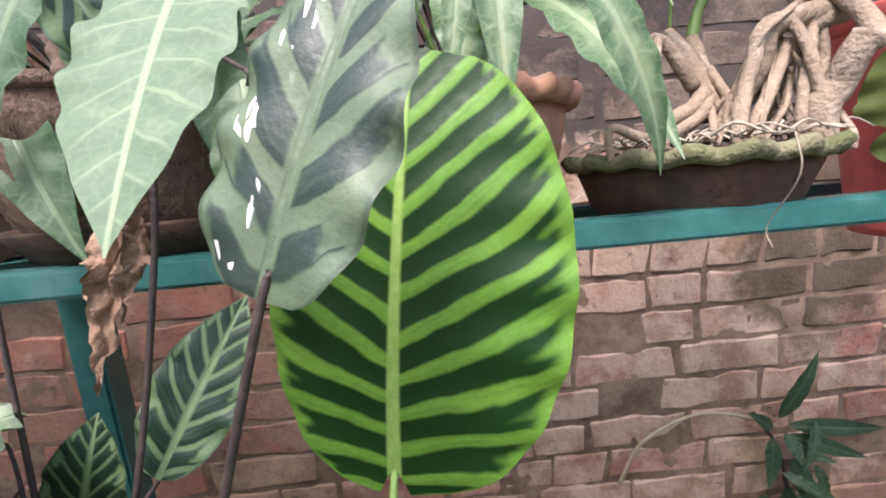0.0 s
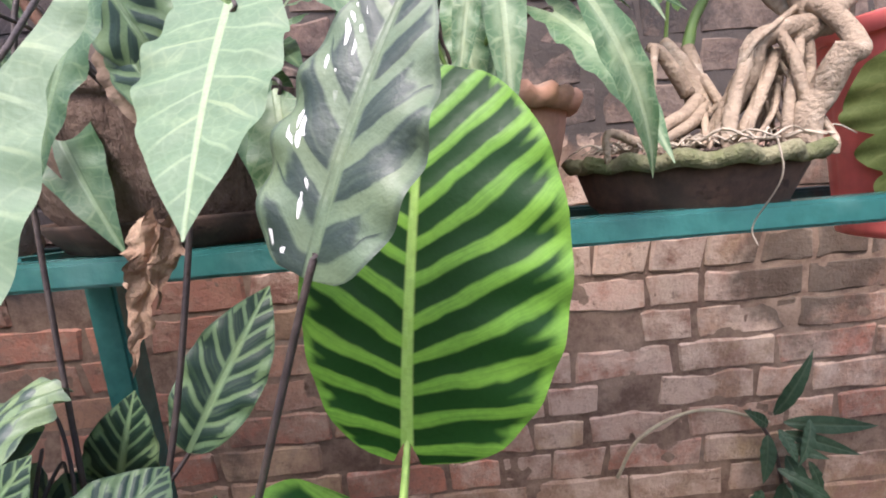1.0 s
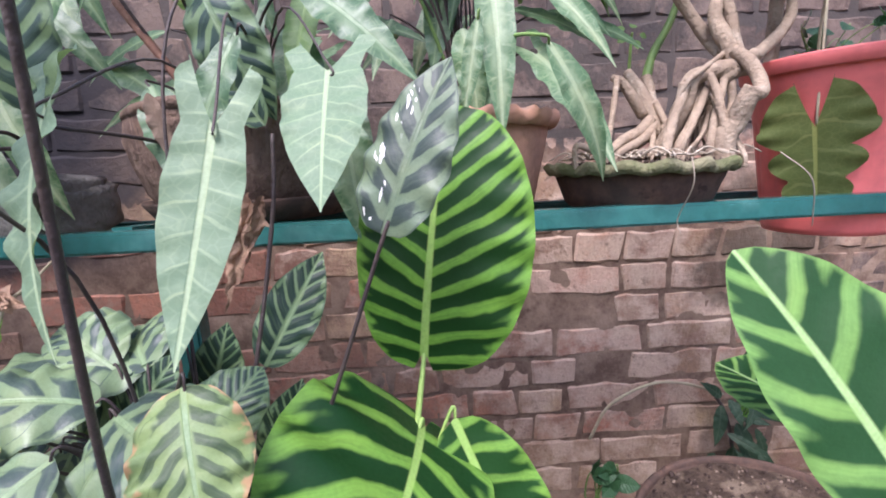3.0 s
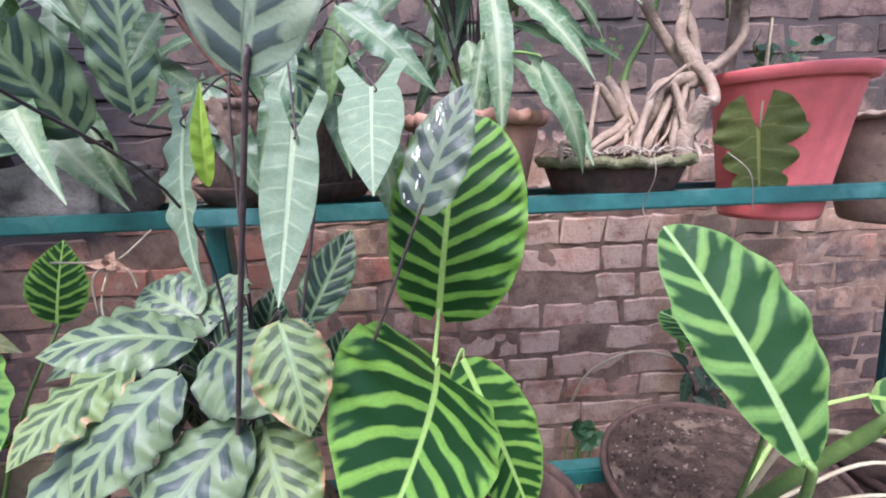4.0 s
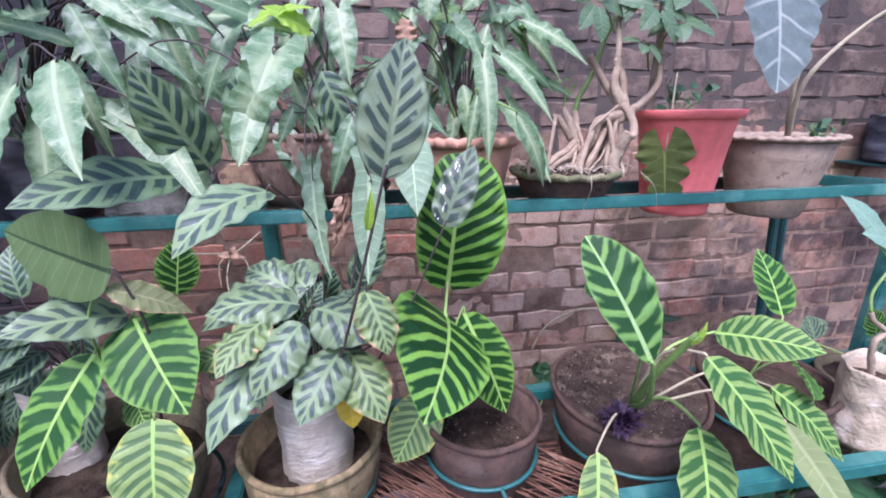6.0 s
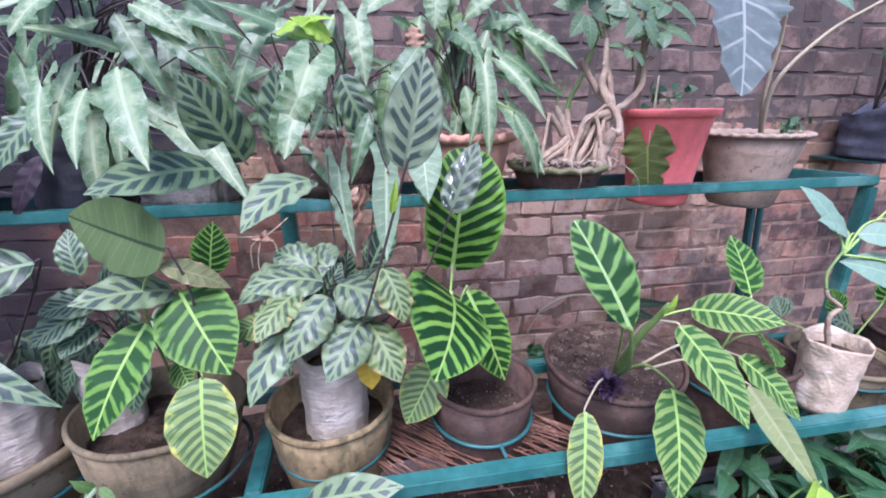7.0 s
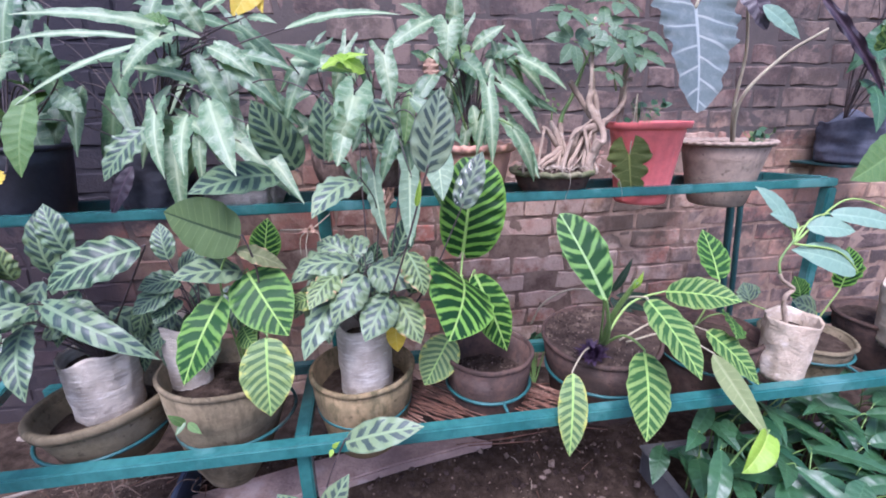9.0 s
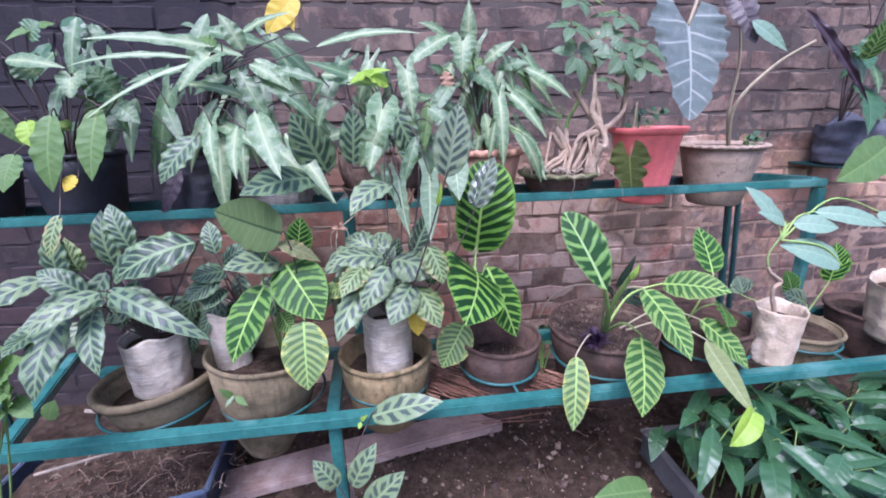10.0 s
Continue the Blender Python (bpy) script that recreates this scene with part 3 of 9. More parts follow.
def leaf(plant, kind, material, base, tip, width, bow=0.1, face=(0, -1, 0.4), root=None, stem=None, fold=0.15, wave=0.05, label="", rad=0.0022, sag=0.25, ripples=5.0, hook=0.0, rows=24, halves=(1.0, 1.0), sway=0.0):
    """One leaf of a plant: its blade, and its stalk from root to base."""
    COUNT[0] += 1
    ob = part("leaf", blade(kind, base, tip, width, bow, face, fold, wave, seed=COUNT[0], ripples=ripples, hook=hook, rows=rows, halves=halves, sway=sway, cols=7 if rows > 40 else 5), material, plant, label)
    if root:
        b, r, way = Vector(base), Vector(root), (Vector(tip) - Vector(base)).normalized()
        n = Vector(face)
        n = (n - way * n.dot(way)).normalized() * rad * 0.9
        d = (b - r).length
        mid = r.lerp(b, 0.55) + Vector((0, 0, 1)) * d * sag * 0.5 - way * d * 0.1
        part("stalk", tube((r, mid, b - n * 0.7 - way * 0.006, b - n + way * 0.006), rad * 1.05, rad * 0.5), stem or STEM, ob)
    return ob


# ---- ground ----
bm = bmesh.new()
xs = [-60, -12, -4, -2] + [-1.4 + 0.02 * i for i in range(152)] + [2.2, 4, 12, 60]
ys = [-60, -12, -4, -1.5] + [-0.6 + 0.02 * i for i in range(76)] + [1.5, 4, 12, 60]
grid = [[bm.verts.new((x, y, 0.016 * noise.noise(Vector((x * 9, y * 9, 0))) + 0.012 * noise.noise(Vector((x * 24, y * 24, 3))))) for x in xs] for y in ys]
for a, b in zip(grid, grid[1:]):
    for i in range(len(xs) - 1):
        bm.faces.new((a[i], a[i + 1], b[i + 1], b[i]))
tagged(part("ground", bm, SOIL), "dark crumbly garden soil with crumbs and litter", "soil", kind="structure")

rng = random.Random(4)
bm = bmesh.new()
for i in range(7000):
    x, y = rng.uniform(-0.9, 0.75), rng.uniform(-0.3, 0.55)
    r = rng.uniform(0.0012, 0.0055) * (rng.uniform(1.8, 3.4) if rng.random() < 0.1 else 1)
    m = pose(x, y, 0.006 + r * 0.4, rng.uniform(0, 360), rng.uniform(0, 360), 0) @ Matrix.Diagonal((r, r * rng.uniform(0.6, 1), r * rng.uniform(0.5, 0.9), 1))
    vs = [bm.verts.new(m @ Vector(c)) for c in ((1, 0, 0), (-1, 0, 0), (0, 1, 0), (0, -1, 0), (0, 0, 1), (0, 0, -1))]
    for f in ((0, 2, 4), (2, 1, 4), (1, 3, 4), (3, 0, 4), (2, 0, 5), (1, 2, 5), (3, 1, 5), (0, 3, 5)):
        bm.faces.new([vs[q] for q in f])
tagged(part("soil_crumbs", bm, CRUMB, smooth=False), "loose crumbs of dry soil on the ground", "soil", kind="stuff")

# ---- brick wall behind the stand ----
WALL_Y, COURSE, JOINT = 0.83, 0.0692, 0.007
bm = box(bmesh.new(), (-6, WALL_Y + 0.009, -0.2), (7, WALL_Y + 0.24, 1.92), 0)
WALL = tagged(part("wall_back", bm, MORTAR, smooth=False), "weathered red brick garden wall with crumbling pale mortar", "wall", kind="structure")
bm = bmesh.new()
nx, nz = 230, 100
skin = [[bm.verts.new((-1.5 + 3.5 * i / nx, WALL_Y + 0.0044 + 0.0034 * noise.noise(Vector((i * 0.21, 7.0, j * 0.23))) + 0.0026 * noise.noise(Vector((i * 0.6, 3.0, j * 0.6))), -0.05 + 1.5 * j / nz)) for i in range(nx + 1)] for j in range(nz + 1)]
for lo_row, hi_row in zip(skin, skin[1:]):
    for i in range(nx):
        bm.faces.new((lo_row[i], lo_row[i + 1], hi_row[i + 1], hi_row[i]))
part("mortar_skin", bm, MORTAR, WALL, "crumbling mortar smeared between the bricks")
for name, lo, hi in (("wall_left", (-6.2, -6, -0.2), (-6, 1.07, 1.9)), ("wall_right", (7, -6, -0.2), (7.2, 1.07, 1.9))):
    tagged(part(name, box(bmesh.new(), lo, hi, 0), MORTAR, smooth=False), "plain mortared garden wall", "wall", kind="structure")

# ---- plant stand: two stepped tiers of square tube ----
FRONT_Y, MID_Y, REAR_Y = 0.117, 0.388, 0.59
LOW_Z, TOP_Z = 0.373, 0.768
stand = thing("plant_stand", (0.2, 0.35, 0), "stepped two-tier plant stand of green painted square steel tube", "plant stand")
def stand_bar(name, a, b, size=0.027, mat=PAINT, label=""):
    return part(name, bar(a, b, size), mat, stand, label, smooth=False)
stand_bar("front_rail", (-0.87, FRONT_Y, LOW_Z), (2.1, FRONT_Y, LOW_Z), 0.027)
stand_bar("middle_rail", (-0.84, MID_Y, LOW_Z), (2.1, MID_Y, LOW_Z), 0.026)
stand_bar("upper_rail", (-1.3, MID_Y, TOP_Z), (1.094, MID_Y, TOP_Z), 0.0215)
stand_bar("rear_rail", (-1.3, REAR_Y, TOP_Z - 0.012), (1.094, REAR_Y, TOP_Z - 0.012), 0.026, RUSTY)
stand_bar("post", (-0.2, 0.5, 0), (-0.207, 0.5, TOP_Z - 0.013), 0.03)
for x in (1.08, -1.28):
    stand_bar("post", (x, MID_Y, 0), (x, MID_Y, TOP_Z - 0.013))
for x, foot in ((0.985, 1.05), (-1.28, -1.28)):
    stand_bar("rear_post", (foot, REAR_Y, 0), (x, REAR_Y, TOP_Z - 0.02), 0.018, RUSTY)
stand_bar("rear_post", (1.115, REAR_Y + 0.03, 0), (1.045, REAR_Y + 0.03, TOP_Z - 0.02), 0.015, RUSTY)
for x in (-0.24, 1.25, 2.085):
    stand_bar("leg", (x, FRONT_Y + 0.02, 0), (x, FRONT_Y + 0.02, LOW_Z - 0.015), 0.026)
    stand_bar("cross_bar", (x, FRONT_Y + 0.014, LOW_Z), (x - 0.01, MID_Y - 0.013, LOW_Z), 0.026)
for x in (1.079, -0.207):
    stand_bar("cross_bar", (x, MID_Y + 0.013, TOP_Z), (x, REAR_Y - 0.013, TOP_Z - 0.01), 0.026)
stand_bar("end_bar", (-0.865, FRONT_Y + 0.014, LOW_Z), (-0.95, 0.47, LOW_Z + 0.01), 0.026)


def ring(x, y, z, r, stub=True):
    """A hoop of thin rod that holds a pot between two rails."""
    n = 40
    bm = bmesh.new()
    pts = [(x + r * math.cos(i * math.tau / n), y + r * math.sin(i * math.tau / n), z) for i in range(n + 1)]
    tube(pts, 0.0036, sides=6, steps=1, bm=bm)
    ob = part("pot_ring", bm, HOOP, stand, "thin green steel hoop")
    if stub:
        part("ring_stub", tube(((x + 0.01, y - r, z), (x + 0.014, FRONT_Y + 0.016, z - 0.008)), 0.0036, sides=6), HOOP, stand)
        part("ring_stub", tube(((x, y + r, z), (x, max(MID_Y - 0.014, y + r + 0.002), z)), 0.0036, sides=6), HOOP, stand)
    return ob


# ---- pots ----
def pot(name, at, r, h, rb, material, label, rim=0.012, wall=0.007, soil=None, fill=0.03, wave=0.0, waves=0, tilt=(0, 0, 0), rim_mat=None, lip=0.02, group="pots on the stand", rough=0.002, belly=1.01):
    """A round pot whose rim's middle is at the given place: body, rim band and the soil in it."""
    ob = thing(name, at, label, "pot", group)
    g = lambda *rows: moved(lathe(rows, wave=wave, waves=waves, rough=rough), at, tilt)
    rl = lambda z: rb + (r - rb) * (1 + z / h)
    thin = rim < 0.006
    top = 0.004 if thin else lip
    part("body", g((0.001, -h, 0), (rb * 0.94, -h, 0), (rb, -h + 0.006, 0), (rl(-h * 0.78) * (belly + 0.01), -h * 0.78, 0), (rl(-h * 0.55) * belly, -h * 0.55, 0), (rl(-h * 0.3) * (1 + (belly - 1) * 0.7), -h * 0.3, 0), (rl(-top) - 0.0005, -top, 0.15), (rl(-top) - wall * 0.8, -top, 0.1),
                    (rl(-h * 0.55) - wall, -h * 0.55, 0), (rb - wall, -h + wall, 0), (0.001, -h + wall, 0)), material, ob)
    if thin:
        part("rim", g((r - wall, -0.012, 0.2), (r - wall, -0.003, 0.4), (r - wall * 0.6, 0, 0.8), (r - 0.001, -0.001, 1), (r + rim * 0.5, -0.004, 1), (r + rim * 0.4, -0.009, 0.6), (r - 0.002, -0.0115, 0.3)), rim_mat or material, ob)
    else:
        part("rim", g((r - wall - 0.002, -lip - 0.002, 0.3), (r + rim * 0.5, -lip - 0.003, 0.6), (r + rim, -lip * 0.6, 1), (r + rim * 0.9, -0.003, 1), (r + rim * 0.4, 0.001, 0.9), (r - wall, -0.002, 0.4), (r - wall - 0.003, -lip - 0.001, 0.2)), rim_mat or material, ob)
    if soil:
        bm = bmesh.new()
        rr = rl(-fill) - wall - 0.001
        n = 24
        rings = [[bm.verts.new((rr * k / n * math.cos(a * math.tau / 64), rr * k / n * math.sin(a * math.tau / 64), -fill + (0.004 * min(1, k / 5) * noise.noise(Vector((k * 0.4, math.cos(a * math.tau / 64) * k * 0.3, math.sin(a * math.tau / 64) * k * 0.3))) + 0.0022 * noise.noise(Vector((k * 1.7, a * 0.9 + math.cos(a * math.tau / 64) * 9, 1.0))) * min(1, k / 6) + 0.006 * (1 - k / n)))) for a in range(64)] for k in range(1, n + 1)]
        for a, b in zip(rings, rings[1:]):
            for k in range(64):
                bm.faces.new((a[k], a[(k + 1) % 64], b[(k + 1) % 64], b[k]))
        bm.faces.new(rings[0][::-1])
        part("soil", moved(bm, at, tilt), soil, ob, "dark crusted soil")
    return ob


def bag(name, at, r, h, material, label, r_top=None, tilt=(0, 0, 0), seed=1.0, slump=0.45):
    """A soft planting bag with a crumpled wall and a wavy folded mouth."""
    r_top = r_top or r
    ob = thing(name, at, label, "grow bag", "planting bags")
    bm = bmesh.new()
    n, rows = 60, 26
    grid = []
    for i in range(rows + 1):
        v = i / rows
        line = []
        for k in range(n):
            a = k * math.tau / n
            p = Vector((math.cos(a) * 2, math.sin(a) * 2, v * 5 + seed * 7))
            rr = (r + (r_top - r) * v) * (1 + 0.07 * noise.noise(p) + 0.035 * noise.noise(Vector((math.cos(a) * 5, math.sin(a) * 5, v * 1.5 + seed))) + 0.03 * noise.noise(p * Vector((1, 1, 5)).length * 0.6 + Vector((0, 0, v * 20))))
            rr *= 1 - 0.12 * max(0, 0.08 - v) / 0.08
            z = h * v + (slump * r * noise.noise(Vector((math.cos(a) * 1.1, math.sin(a) * 1.1, seed))) * v ** 6)
            line.append(bm.verts.new((rr * math.cos(a), rr * math.sin(a), z)))
        grid.append(line)
    top = [bm.verts.new(v.co * Vector((1, 1, 1)) - Vector((v.co.x, v.co.y, 0)) * 0.06 - Vector((0, 0, 0.006))) for v in grid[-1]]
    low = [bm.verts.new(Vector((v.co.x * 0.93, v.co.y * 0.93, h * 0.78))) for v in grid[-1]]
    for a, b in zip(grid + [top], grid[1:] + [top, low]):
        for k in range(n):
            bm.faces.new((a[k], a[(k + 1) % n], b[(k + 1) % n], b[k]))
    bm.faces.new(grid[0][::-1])
    part("bag_wall", moved(bm, at, tilt), material, ob)
    bm = lathe([(0.001, h * 0.8, 0), (r_top * 0.5, h * 0.795, 0), (r_top * 0.92, h * 0.785, 0)], 30, rough=0.003)
    part("soil", moved(bm, at, tilt), SOIL, ob, "dark soil")
    return ob


POTY = 0.245
pot("terracotta_pot", (-0.126, POTY, 0.457), 0.107, 0.185, 0.07, CLAY, "mossy ochre terracotta pot hanging in a green hoop", soil=SOIL, fill=0.05, rim=0.005, lip=0.026, belly=1.09)
ring(-0.126, POTY, 0.372, 0.096)
pot("terracotta_pot", (0.145, POTY, 0.468), 0.098, 0.19, 0.07, CLAY_DARK, "damp brown terracotta pot of bare soil in a green hoop", soil=SOIL, fill=0.066, rim=0.002, lip=0.03)
ring(0.145, POTY, 0.39, 0.092)
pot("terracotta_pot", (0.415, 0.262, 0.468), 0.132, 0.185, 0.1, CLAY_DARK, "wide dark terracotta pot of crusted soil in a green hoop", soil=CRUST, fill=0.006, rim=0.002, lip=0.02, tilt=(3, -2, 0))
ring(0.415, 0.256, 0.385, 0.122)
pot("terracotta_pot", (0.70, 0.268, 0.45), 0.112, 0.18, 0.085, CLAY_DARK, "brown terracotta pot half hidden under striped leaves", soil=SOIL, fill=0.03, rim=0.004)
ring(0.7, 0.262, 0.385, 0.104)
pot("terracotta_pot", (0.985, POTY + 0.03, 0.405), 0.1, 0.12, 0.07, CLAY_OLD, "dull brown terracotta pot in a green hoop", soil=SOIL, fill=0.02, rim=0.005)
ring(0.985, POTY + 0.03, 0.37, 0.098)
pot("terracotta_pot", (1.23, POTY + 0.04, 0.43), 0.11, 0.14, 0.08, CLAY_DARK, "dark terracotta pot on the lower tier", soil=SOIL, fill=0.02, rim=0.005)
pot("terracotta_pot", (-0.39, POTY, 0.487), 0.124, 0.256, 0.05, CLAY_OLD, "broken-rimmed grey-brown terracotta pot in a green hoop", soil=SOIL, fill=0.05, rim=0.002, lip=0.02, tilt=(-3, 5, 0), belly=1.12)
ring(-0.385, POTY, 0.372, 0.112)
pot("terracotta_bowl", (-0.625, POTY, 0.445), 0.12, 0.13, 0.07, CLAY_OLD, "wide shallow terracotta bowl with a worn rounded lip", soil=SOIL, fill=0.045, rim=0.007, lip=0.016, belly=1.07, tilt=(-2, -4, 0))
ring(-0.63, POTY, 0.38, 0.115)

bag("grow_bag", (-0.118, POTY - 0.005, 0.38), 0.054, 0.18, FILM, "cloudy white plastic planting bag set in a pot", seed=1.0)
bag("grow_bag", (-0.47, POTY + 0.02, 0.4), 0.038, 0.18, FILM, "cloudy white plastic planting bag set in a broken pot", seed=2.0)
bag("grow_bag", (-0.617, POTY, 0.405), 0.056, 0.14, FILM, "cloudy white plastic planting bag set in a bowl", seed=3.0, r_top=0.062)
bag("grow_bag", (0.803, 0.168, 0.372), 0.043, 0.147, SACK, "dusty beige planting bag leaning on the front rail", seed=4.0, r_top=0.051, slump=0.2, tilt=(1, 1, 0))
bag("grow_bag", (1.2, 0.2, 0.385), 0.065, 0.16, SACK, "dusty beige planting bag on the front rail", seed=5.0, r_top=0.075, tilt=(2, -5, 0))

# ---- pots of the upper tier ----
def red_pot(at):
    ob = thing("plastic_pot", at, "bright red fluted plastic pot dropped between the upper rails", "pot", "pots on the stand")
    bm = bmesh.new()
    n, rows = 128, [(0.061, -0.198), (0.063, -0.19), (0.0695, -0.14), (0.0765, -0.09), (0.0795, -0.066), (0.0805, -0.064), (0.084, -0.035), (0.0855, -0.033), (0.0875, -0.014)]
    grid = []
    for i, (r, z) in enumerate(rows):
        groove = 0.0012 if 1 < i < 5 else 0.0
        line = []
        for k in range(n):
            rr = r - groove * (1 if k % 8 < 2 else 0)
            line.append(bm.verts.new((rr * math.cos(k * math.tau / n), rr * math.sin(k * math.tau / n), z)))
        grid.append(line)
    for a, b in zip(grid, grid[1:]):
        for k in range(n):
            bm.faces.new((a[k], a[(k + 1) % n], b[(k + 1) % n], b[k]))
    bm.faces.new(grid[0][::-1])
    part("body", moved(bm, at), RED, ob)
    part("rim", moved(lathe([(0.085, -0.015, 0), (0.096, -0.0155, 0), (0.0975, -0.015, 0), (0.1002, -0.002, 0), (0.0997, 0, 0), (0.095, 0, 0), (0.09, -0.001, 0), (0.085, -0.03, 0)], 96), at), RED, ob)
    part("soil", moved(lathe([(0.001, -0.02, 0), (0.04, -0.022, 0), (0.0855, -0.026, 0)], 40, rough=0.003), at), SOIL, ob)


UY = 0.49
red_pot((0.6, 0.461, 0.927))
pot("clay_planter", (0.857, 0.500, 0.874), 0.107, 0.17, 0.07, CLAY_GREY, "grey weathered clay planter with a scalloped rim between the rails", soil=SOIL, fill=0.03, wave=0.0022, waves=30, rim=0.01, lip=0.008, belly=1.0)
pot("bonsai_bowl", (0.358, 0.46, 0.822), 0.098, 0.056, 0.074, CLAY_DARK, "shallow dark bowl with a mossy scalloped rim on the upper rails", soil=CRUST, fill=0.004, wave=0.0045, waves=17, rim=0.007, lip=0.009, rim_mat=MOSS)
pot("terracotta_pot", (0.169, 0.5, 0.884), 0.094, 0.13, 0.066, CLAY_PINK, "pink terracotta pot with a pie-crust rim on the upper rails", soil=SOIL, wave=0.0032, waves=24, rim=0.008, lip=0.014)
fibre_pot = pot("terracotta_pot", (-0.097, UY, 0.9), 0.124, 0.112, 0.102, FIBRE, "large pot with a ragged brown fibrous crust on the upper rails", soil=SOIL, rim=0.002, lip=0.003, belly=1.05, rough=0.012)
part("saucer", moved(lathe([(0.001, 0.0, 0), (0.1, 0.0, 0), (0.115, 0.016, 0), (0.119, 0.017, 0), (0.12, 0.014, 0), (0.105, -0.007, 0), (0.001, -0.007, 0)], 48, rough=0.002), (-0.097, UY, 0.7865)), CLAY_DARK, fibre_pot, "worn orange-brown clay saucer")
ob = thing("stone_block", (-0.42, UY - 0.0, 0.75), "pitted pale grey stone block lying on the upper rails", "stone")
bm = box(bmesh.new(), (-0.455, 0.43, 0.755), (-0.3, 0.56, 0.835), 0.014)
bmesh.ops.subdivide_edges(bm, edges=bm.edges, cuts=5, use_grid_fill=True)
for v in bm.verts:
    v.co += noise.noise_vector(v.co * 24) * 0.011 + noise.noise_vector(v.co * 60) * 0.004
part("block", bm, STONE, ob)
bag("black_bag", (-0.555, UY, 0.762), 0.078, 0.145, BLACK, "crumpled black plastic planting bag on the upper rails", seed=7.0)
pot("black_pot", (-0.83, UY, 0.91), 0.1, 0.16, 0.075, BLACK, "black plastic nursery pot on the upper rails", soil=SOIL, rim=0.004, lip=0.012)
pot("black_pot", (-1.08, UY, 0.9), 0.11, 0.15, 0.08, BLACK, "black plastic nursery pot on the upper rails", soil=SOIL, rim=0.004, lip=0.012)
bag("black_bag", (1.555, 0.7, 0.769), 0.13, 0.14, HAZY_BLACK, "slumped black plastic bag on a wall bracket", seed=4.0, slump=0.4)

ob = thing("wall_bracket", (1.6, 0.75, 0.75), "thin dark steel strip fixed to the wall under a planter", "bracket")
part("strip", box(bmesh.new(), (1.42, 0.64, 0.762), (1.62, WALL_Y + 0.02, 0.769), 0.002), RUSTY, ob, smooth=False)


# ---- plants ----
zebra_tall = thing("zebra_plant", (0.06, 0.235, 0.44), "tall zebra plant with lime-striped dark velvet leaves", "plant", "zebra plants")
leaf(zebra_tall, "heart", ZEBRA, (0.096, 0.272, 0.683), (0.122, 0.284, 0.873), 0.128, 0.075, (-0.17, -1, 0.05), root=(0.083, 0.245, 0.600), wave=0.022, stem=STEM_LIME, fold=-0.06, rad=0.003, sag=0.0, rows=60, ripples=6.0, halves=(0.88, 1.18))
part("stalk", tube(((0.06, 0.235, 0.44), (0.068, 0.24, 0.53), (0.08, 0.245, 0.602)), 0.0042, 0.0036), STEM_LIME, zebra_tall)
leaf(zebra_tall, "cordate", ZEBRA_BROAD, (0.091, 0.254, 0.629), (0.034, 0.080, 0.585), 0.152, 0.11, (0.24, -0.86, 0.44), root=(0.060, 0.235, 0.440), wave=0.03, stem=STEM_LIME, fold=0.12, rad=0.003, sag=0.0, rows=60, halves=(0.92, 1.22))
leaf(zebra_tall, "oval", ZEBRA_THIN, (0.116, 0.250, 0.637), (0.18, 0.222, 0.469), 0.084, 0.05, (0.15, -0.9, 0.4), root=(0.060, 0.235, 0.440), wave=0.05, stem=STEM_LIME, sag=-0.1, rows=44)
leaf(zebra_tall, "oval", ZEBRA_OLD, (0.061, 0.240, 0.506), (-0.000, 0.200, 0.419), 0.082, 0.06, (-0.1, -0.9, 0.5), root=(0.050, 0.235, 0.440), wave=0.05, stem=STEM_LIME, sag=-0.1)

zebra_right = thing("zebra_plant", (0.385, 0.2, 0.475), "zebra plant with striped leaves fanned over its pot", "plant", "zebra plants")
leaf(zebra_right, "obovate", ZEBRA_EDGED, (0.310, 0.075, 0.639), (0.247, 0.146, 0.781), 0.073, 0.06, (0.02, -1, 0.1), root=(0.385, 0.210, 0.462), wave=0.045, stem=STEM, rad=0.0045, fold=0.16, sag=0, rows=60, halves=(0.86, 1.2), ripples=5.0)
leaf(zebra_right, "oval", ZEBRA_EDGED, (0.304, 0.140, 0.687), (0.286, 0.204, 0.693), 0.05, 0.03, (-0.1, -0.6, 0.8), root=(0.385, 0.210, 0.462), wave=0.04, fold=0.55, stem=STEM, rows=40)
leaf(zebra_right, "oval", ZEBRA_PALE, (0.544, 0.235, 0.570), (0.635, 0.130, 0.585), 0.079, 0.06, (0, -0.75, 0.7), root=(0.385, 0.210, 0.462), wave=0.05, stem=STEM_LIME, rad=0.003, fold=0.2)
leaf(zebra_right, "oval", ZEBRA_PALE, (0.406, 0.100, 0.622), (0.447, -0.010, 0.520), 0.089, 0.05, (0.3, -0.8, 0.55), root=(0.385, 0.210, 0.462), wave=0.05, stem=STEM_PALE, rad=0.003, fold=0.2)
leaf(zebra_right, "oval", ZEBRA_MID, (0.684, 0.250, 0.582), (0.688, 0.330, 0.679), 0.078, 0.04, (0, -0.95, 0.3), root=(0.620, 0.230, 0.470), wave=0.05, stem=STEM_LIME, fold=0.2)
leaf(zebra_right, "oval", ZEBRA_PALE, (0.407, 0.090, 0.519), (0.370, -0.000, 0.396), 0.087, 0.06, (0, -0.95, 0.35), root=(0.385, 0.210, 0.462), wave=0.05, stem=STEM, rad=0.003)
leaf(zebra_right, "oval", ZEBRA_OLD, (0.286, 0.125, 0.464), (0.259, 0.060, 0.327), 0.057, 0.06, (-0.2, -0.95, 0.25), root=(0.370, 0.190, 0.475), wave=0.06, stem=STEM_PALE)
